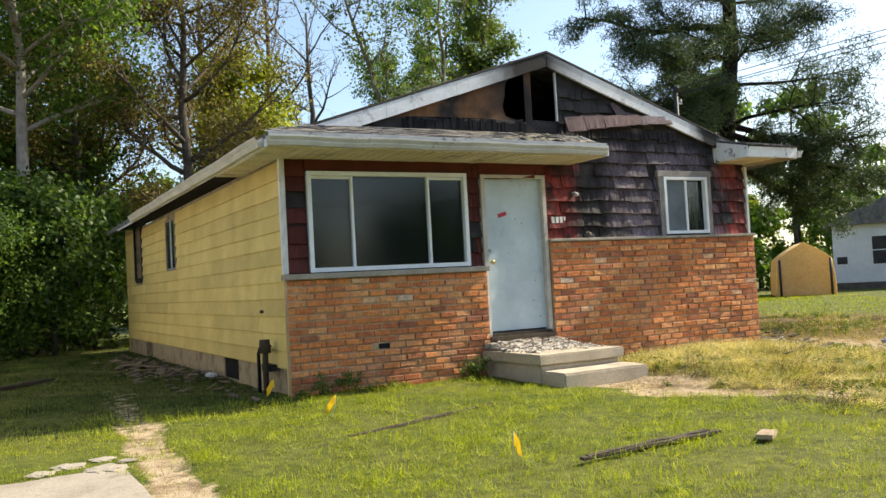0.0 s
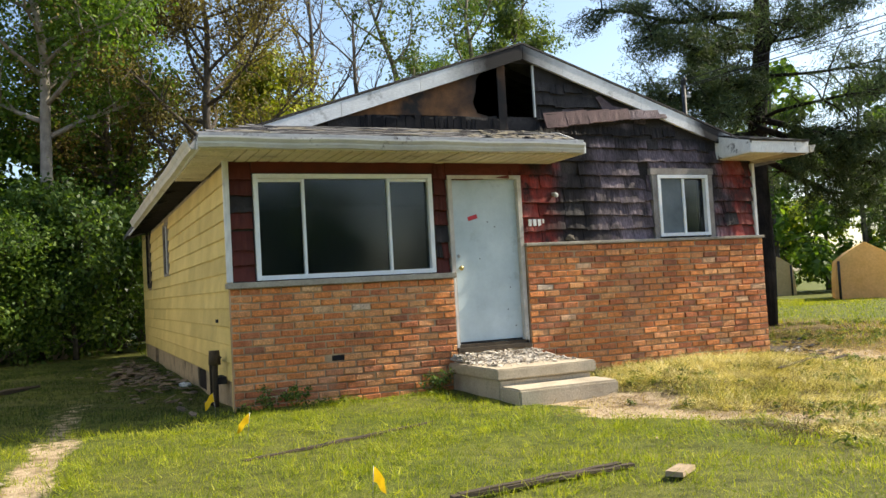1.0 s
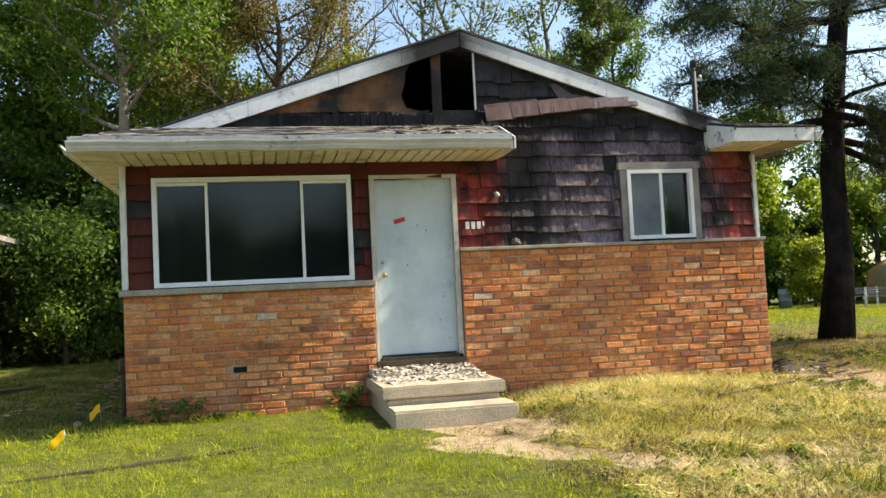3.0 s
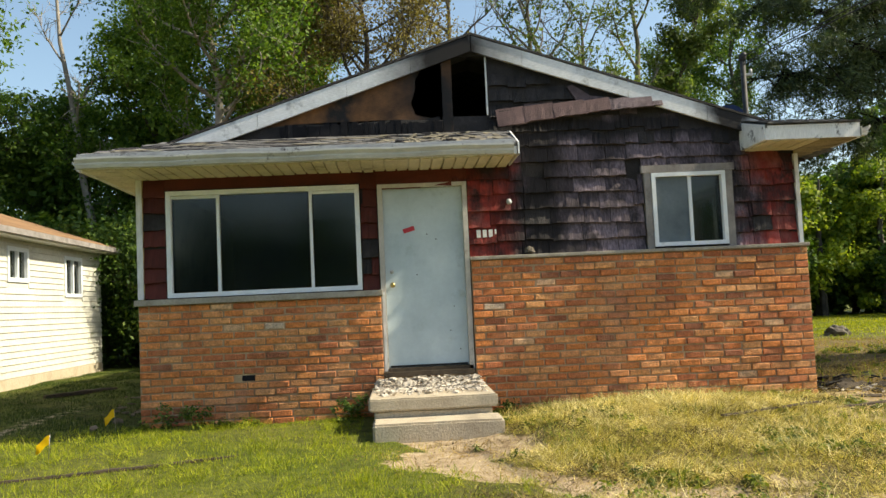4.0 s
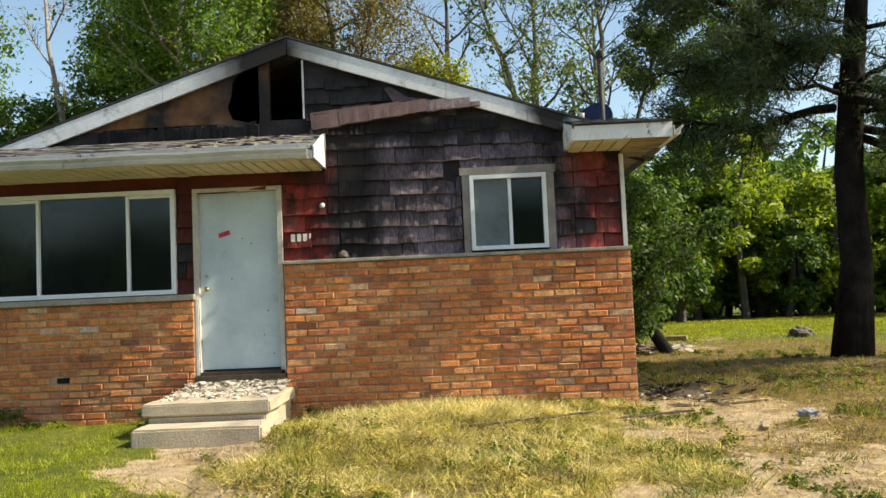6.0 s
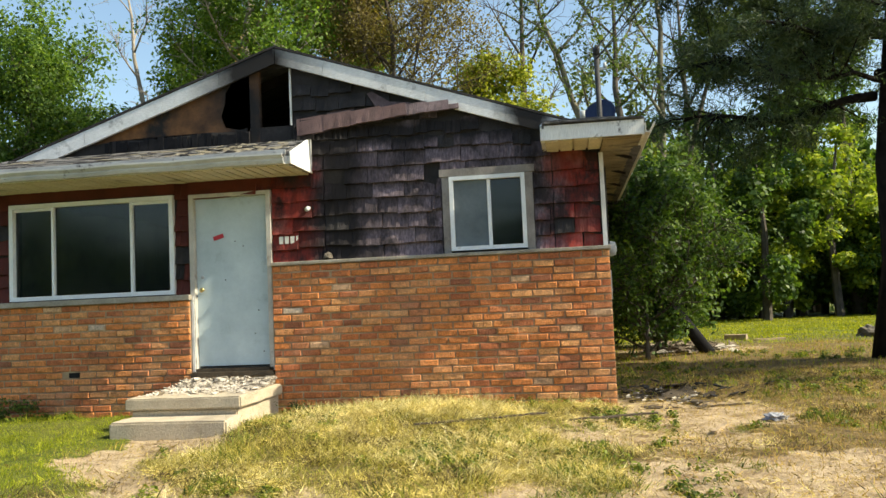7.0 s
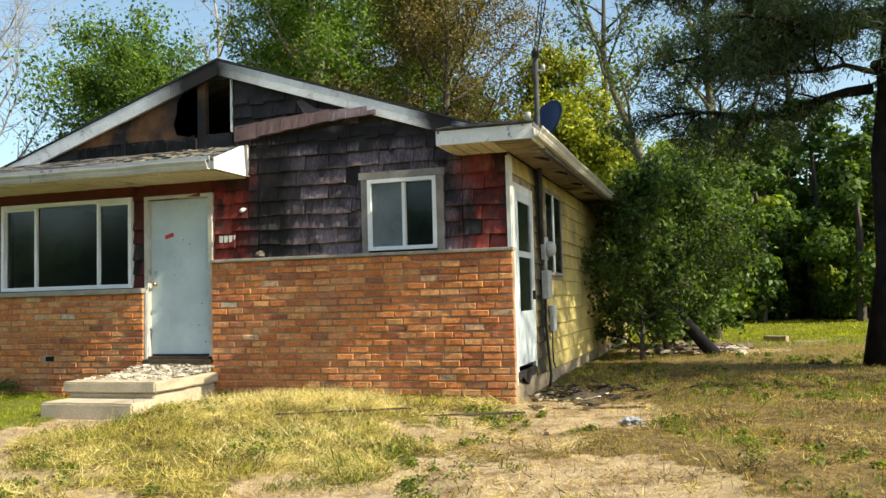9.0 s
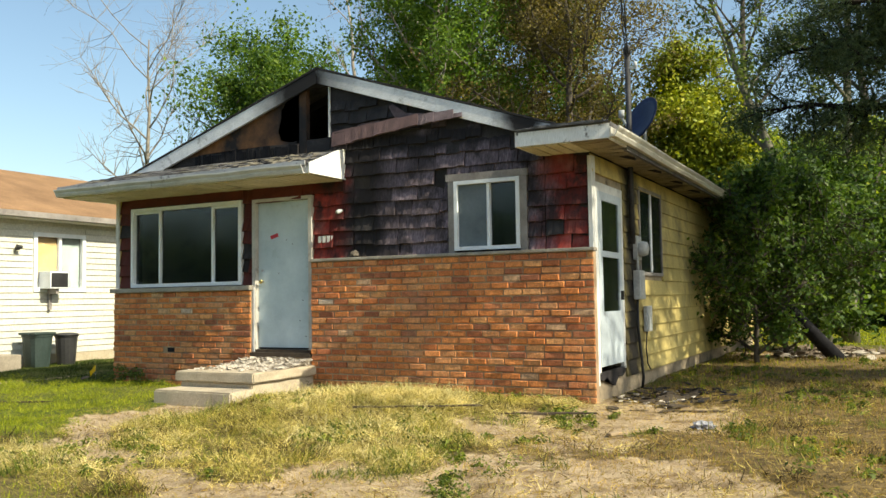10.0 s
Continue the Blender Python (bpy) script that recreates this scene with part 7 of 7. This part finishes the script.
def tufts(name, label, spots, region, keep, per, length, width, material, seed, spread, lie):
    """Clumps of blades that lean one way together."""
    g = np.random.default_rng(seed)
    x, y = g.uniform(region[0], region[1], spots), g.uniform(region[2], region[3], spots)
    ok = (g.random(spots) < keep(x, y)) & ~((x > -0.1) & (x < 7.6) & (y > -0.12)) & ~((x > 2.3) & (x < 3.85) & (y > -1.8))
    x, y = x[ok], y[ok]
    cx, cy = np.repeat(x, per), np.repeat(y, per)
    n = len(cx)
    a0 = np.repeat(g.uniform(0, 2 * np.pi, len(x)), per)
    sz = np.repeat(0.6 + 0.8 * g.random(len(x)), per)
    px, py = cx + g.normal(0, spread, n) * sz, cy + g.normal(0, spread, n) * sz
    pz = ground_z(px, py)
    a = a0 + g.normal(0, 0.8, n)
    h = length * sz * (0.4 + 0.9 * g.random(n))
    tilt = np.clip(np.abs(g.normal(lie, 0.4, n)), 0, 1.45)
    d = np.stack([np.cos(a) * np.sin(tilt), np.sin(a) * np.sin(tilt), np.cos(tilt)], -1) * h[:, None]
    b = g.uniform(0, 2 * np.pi, n)
    w = np.stack([np.cos(b), np.sin(b), 0.3 * g.normal(size=n)], -1) * (width / 2) * (0.6 + 0.8 * g.random((n, 1)))
    base = np.stack([px, py, pz + 0.03 * sz * g.random(n)], -1)
    v = np.empty((n, 4, 3))
    v[:, 0], v[:, 1], v[:, 2], v[:, 3] = base - w, base + w, base + d + w * 0.3, base + d - w * 0.3
    t = thing(name, (0, 0, 0), label, "grass", kind="stuff")
    quads("blades", v, material, t)


def straw_keep(x, y):
    return (0.3 + 0.7 * (waves(x, y, 1.9, 0.4) > -0.25)) * np.clip(straw_amount(x, y) * 1.4 - 0.4, 0, 1) * np.clip(1.0 - 1.2 * dirt_amount(x, y), 0, 1)


tufts("straw", "heaps of long golden hay lying over", 1700, (3.6, 8.0, -5.2, 0), lambda x, y: straw_keep(x, y) * (1 - brown_amount(x, y)), 46, 0.07, 0.004, STRAW_M, 211, 0.09, 1.38)
tufts("straw", "loose straw bits on the bare soil", 4000, (2.5, 12, -6, 3), lambda x, y: np.maximum(0.75 * dirt_amount(x, y), 0.5 * brown_amount(x, y)) + 0.05, 18, 0.055, 0.006, DRY_M, 214, 0.16, 1.4)
tufts("straw", "pale straw scattered over the side yard", 900, (6.5, 13, -6, 3), lambda x, y: (waves(x, y, 2.1, 0.8) > 0.1) * 0.8 + 0.05, 26, 0.065, 0.005, STRAW_M, 215, 0.12, 1.4)


def on_mound(x, y):
    """The rank uncut patch between the step, the wall and the worn path."""
    edge = np.sqrt(((x - 5.1) / 1.85) ** 2 + ((y + 1.7) / 1.9) ** 2) + 0.12 * waves(x, y, 2.4, 0.9)
    return (1 - smooth(0.85, 1.1, edge)) * np.clip(1 - 1.6 * dirt_amount(x, y), 0, 1)


tufts("rank_grass", "tall olive grass leaning over beside the step", 560, (3.4, 7.2, -3.8, -0.12), lambda x, y: on_mound(x, y) * (0.25 + 0.75 * (waves(x, y, 2.7, 1.1) > -0.1)), 60, 0.095, 0.0042, OLIVE_M, 231, 0.07, 1.12)
tufts("straw", "pale cut straw matted over the rank grass", 760, (3.4, 7.6, -4.2, -0.12), lambda x, y: on_mound(x, y) * (waves(x, y, 1.7, 2.6) > 0.0) + 0.06, 44, 0.13, 0.0042, PALE_STRAW, 232, 0.10, 1.38)
tufts("straw", "bleached straw matted against the foot of the brick", 620, (4.3, 7.55, -1.5, -0.14), lambda x, y: (waves(x, y, 1.5, 0.7) > -0.35) * np.clip(1.1 - dirt_amount(x, y), 0, 1), 60, 0.12, 0.0045, PALE_STRAW, 236, 0.09, 1.42)
tufts("straw", "bleached straw in swaths over the lawn", 900, (3.6, 8.0, -5.6, -1.4), lambda x, y: (waves(x, y, 1.2, 3.3) > 0.15) * np.clip(1.0 - dirt_amount(x, y), 0.1, 1), 56, 0.11, 0.0042, PALE_STRAW, 237, 0.1, 1.4)
tufts("rank_grass", "ragged grass fringe along the worn path", 700, (2.2, 7.4, -5.2, -1.6), lambda x, y: ((dirt_amount(x, y) > 0.04) & (dirt_amount(x, y) < 0.5)) * 0.85, 34, 0.08, 0.0045, OLIVE_M, 233, 0.06, 0.9)
tufts("thatch", "dark dead thatch under the straw", 1300, (3.2, 8.2, -5.4, -0.12), lambda x, y: (waves(x, y, 3.3, 0.6) > 0.15) * np.clip(1 - 1.3 * dirt_amount(x, y), 0, 1) * 0.9, 46, 0.07, 0.006, THATCH_M, 234, 0.08, 1.25)
tufts("thatch", "brown trampled thatch in the side yard", 850, (7.2, 13.5, -5.4, 3.5), lambda x, y: (waves(x, y, 2.6, 1.9) > 0.1) * np.clip(1 - 1.0 * dirt_amount(x, y), 0.2, 1) * 0.9, 46, 0.07, 0.006, THATCH_M, 235, 0.1, 1.3)


def weed_patch(label, spots, region, keep, per, size, seed):
    """Low leafy weeds close to the ground."""
    g = np.random.default_rng(seed)
    x, y = g.uniform(region[0], region[1], spots), g.uniform(region[2], region[3], spots)
    ok = (g.random(spots) < keep(x, y)) & ~((x > -0.1) & (x < 7.6) & (y > -0.06)) & ~((x > 2.4) & (x < 3.8) & (y > -1.7))
    x, y = x[ok], y[ok]
    c = np.stack([x, y, ground_z(x, y) + 0.015], -1)
    t = thing("weeds", (0, 0, 0), label, "weeds", kind="stuff")
    leaves("foliage", c, 0.05 + 0.07 * g.random(len(c)), per * len(c), size, WEED_M, t, "", 0.9, 0.5, seed)


tufts("grass_tufts", "thick clumps of fresh lawn grass", 1000, (-2.2, 3.8, -6, -0.1), lambda x, y: (1 - dirt_amount(x, y)) * (0.35 + 0.6 * (waves(x, y, 2.2, 1.7) > 0)), 34, 0.06, 0.005, GRASS_M, 220, 0.06, 0.85)
tufts("grass_tufts", "green clumps of long grass in the dry lawn", 260, (2.8, 13, -6, 3), lambda x, y: (waves(x, y, 1.4, 0.5) > 0.1) * (1 - 0.7 * dirt_amount(x, y)) + 0.08, 90, 0.10, 0.006, WEED_M, 218, 0.09, 0.85)

tufts("grass_tufts", "dense green clump of weeds and grass by the worn yard", 22, (6.8, 7.4, -4.2, -2.8), lambda x, y: 0.9 + 0 * x, 60, 0.06, 0.006, WEED_M, 238, 0.08, 1.0)
tufts("grass_tufts", "green clump of weeds on the mound", 9, (5.85, 6.35, -2.6, -2.2), lambda x, y: 0.9 + 0 * x, 60, 0.06, 0.006, WEED_M, 239, 0.07, 0.9)


def leaf_litter(label, count, region, keep, size, seed):
    """Dead leaves and chips lying flat on the soil."""
    g = np.random.default_rng(seed)
    x, y = g.uniform(region[0], region[1], count), g.uniform(region[2], region[3], count)
    ok = (g.random(count) < keep(x, y)) & ~((x > -0.1) & (x < 7.6) & (y > -0.06)) & ~((x > 2.4) & (x < 3.8) & (y > -1.7))
    x, y = x[ok], y[ok]
    c = np.stack([x, y, ground_z(x, y) + 0.008], -1)
    t = thing("leaf_litter", (0, 0, 0), label, "leaf litter", kind="stuff")
    leaves("dead_leaves", c, 0.015, len(c), size, LITTER_BROWN, t, "", 3.0, 0.6, seed)


leaf_litter("brown dead leaves and chips on bare soil", 30000, (2.4, 12, -6.5, 3), lambda x, y: 0.12 + 0.55 * (waves(x, y, 2.6, 1.2) > 0.0) * np.maximum(dirt_amount(x, y), 0.7 * brown_amount(x, y)), 0.024, 219)
weed_patch("low leafy weeds among the straw", 620, (3.4, 8, -5, 0), lambda x, y: (waves(x, y, 1.6, 0.9) > 0.35) * 0.9 + 0.03, 70, 0.036, 212)
weed_patch("low leafy weeds in the side yard", 650, (7.6, 14, -4, 7), lambda x, y: (waves(x, y, 1.1, 2.2) > 0.1) * (1 - dirt_amount(x, y)) * 0.9, 60, 0.04, 216)
weed_patch("weeds along the foot of the brick", 90, (-0.1, 7.7, -0.28, -0.06), lambda x, y: 0.25 + 0.6 * (waves(x, y, 2.1, 0.2) > 0.2), 60, 0.045, 217)

def wall_weed(x, y, tall, wide, count, seed):
    z = float(ground_z(x, y))
    g = np.random.default_rng(seed)
    w = thing("wall_weed", (x, y, z), "leafy weed growing at the foot of the brick", "weed")
    stems, faces, tips = [], [], []
    for k in range(7):
        p = [np.array((g.normal() * 0.02, g.normal() * 0.01, -0.02)), np.array((g.normal() * wide * 0.3, -abs(g.normal()) * 0.04, tall * 0.5)), np.array((g.normal() * wide * 0.6, -abs(g.normal()) * 0.06, tall * g.uniform(0.6, 1.0)))]
        tube_into(stems, faces, p, [0.004, 0.003, 0.0015], 4)
        tips += p[1:]
    raw("stems", stems, faces, WEED_M, w)
    leaves("foliage", np.array(tips), 0.07, count, 0.035, LEAF_BUSH, w, "", 0.6, 0.5, seed)


wall_weed(0.62, -0.12, 0.24, 0.25, 420, 301)
wall_weed(0.3, -0.12, 0.16, 0.2, 160, 302)
wall_weed(2.28, -0.16, 0.24, 0.2, 420, 303)
wall_weed(3.98, -0.15, 0.18, 0.15, 140, 304)
crumple("paper_scrap", (-0.12, 3.3, float(ground_z(-0.12, 3.3)) + 0.03), 0.07, "crumpled white paper scrap by the footing", "litter", VINYL, 31, 0.6, 0.8)

# ---- bricks, last of the pieces ----
brick_panel(0.0, 2.65, 1.256, "weathered orange-red brick under the wide window", [(1.08, 1.32, 0.39, 0.47)])
# black plate over the mortar paints the shade of the empty brick slot
part("brick_gap_black", box(1.10, 1.31, 0.005, 0.0155, 0.395, 0.455), SOOT_AND_HOLLOW, house, "black plate standing for the dark in a missing brick's gap")
brick_panel(3.66, 7.51, 1.604, "weathered orange-red brick beside the door", [])
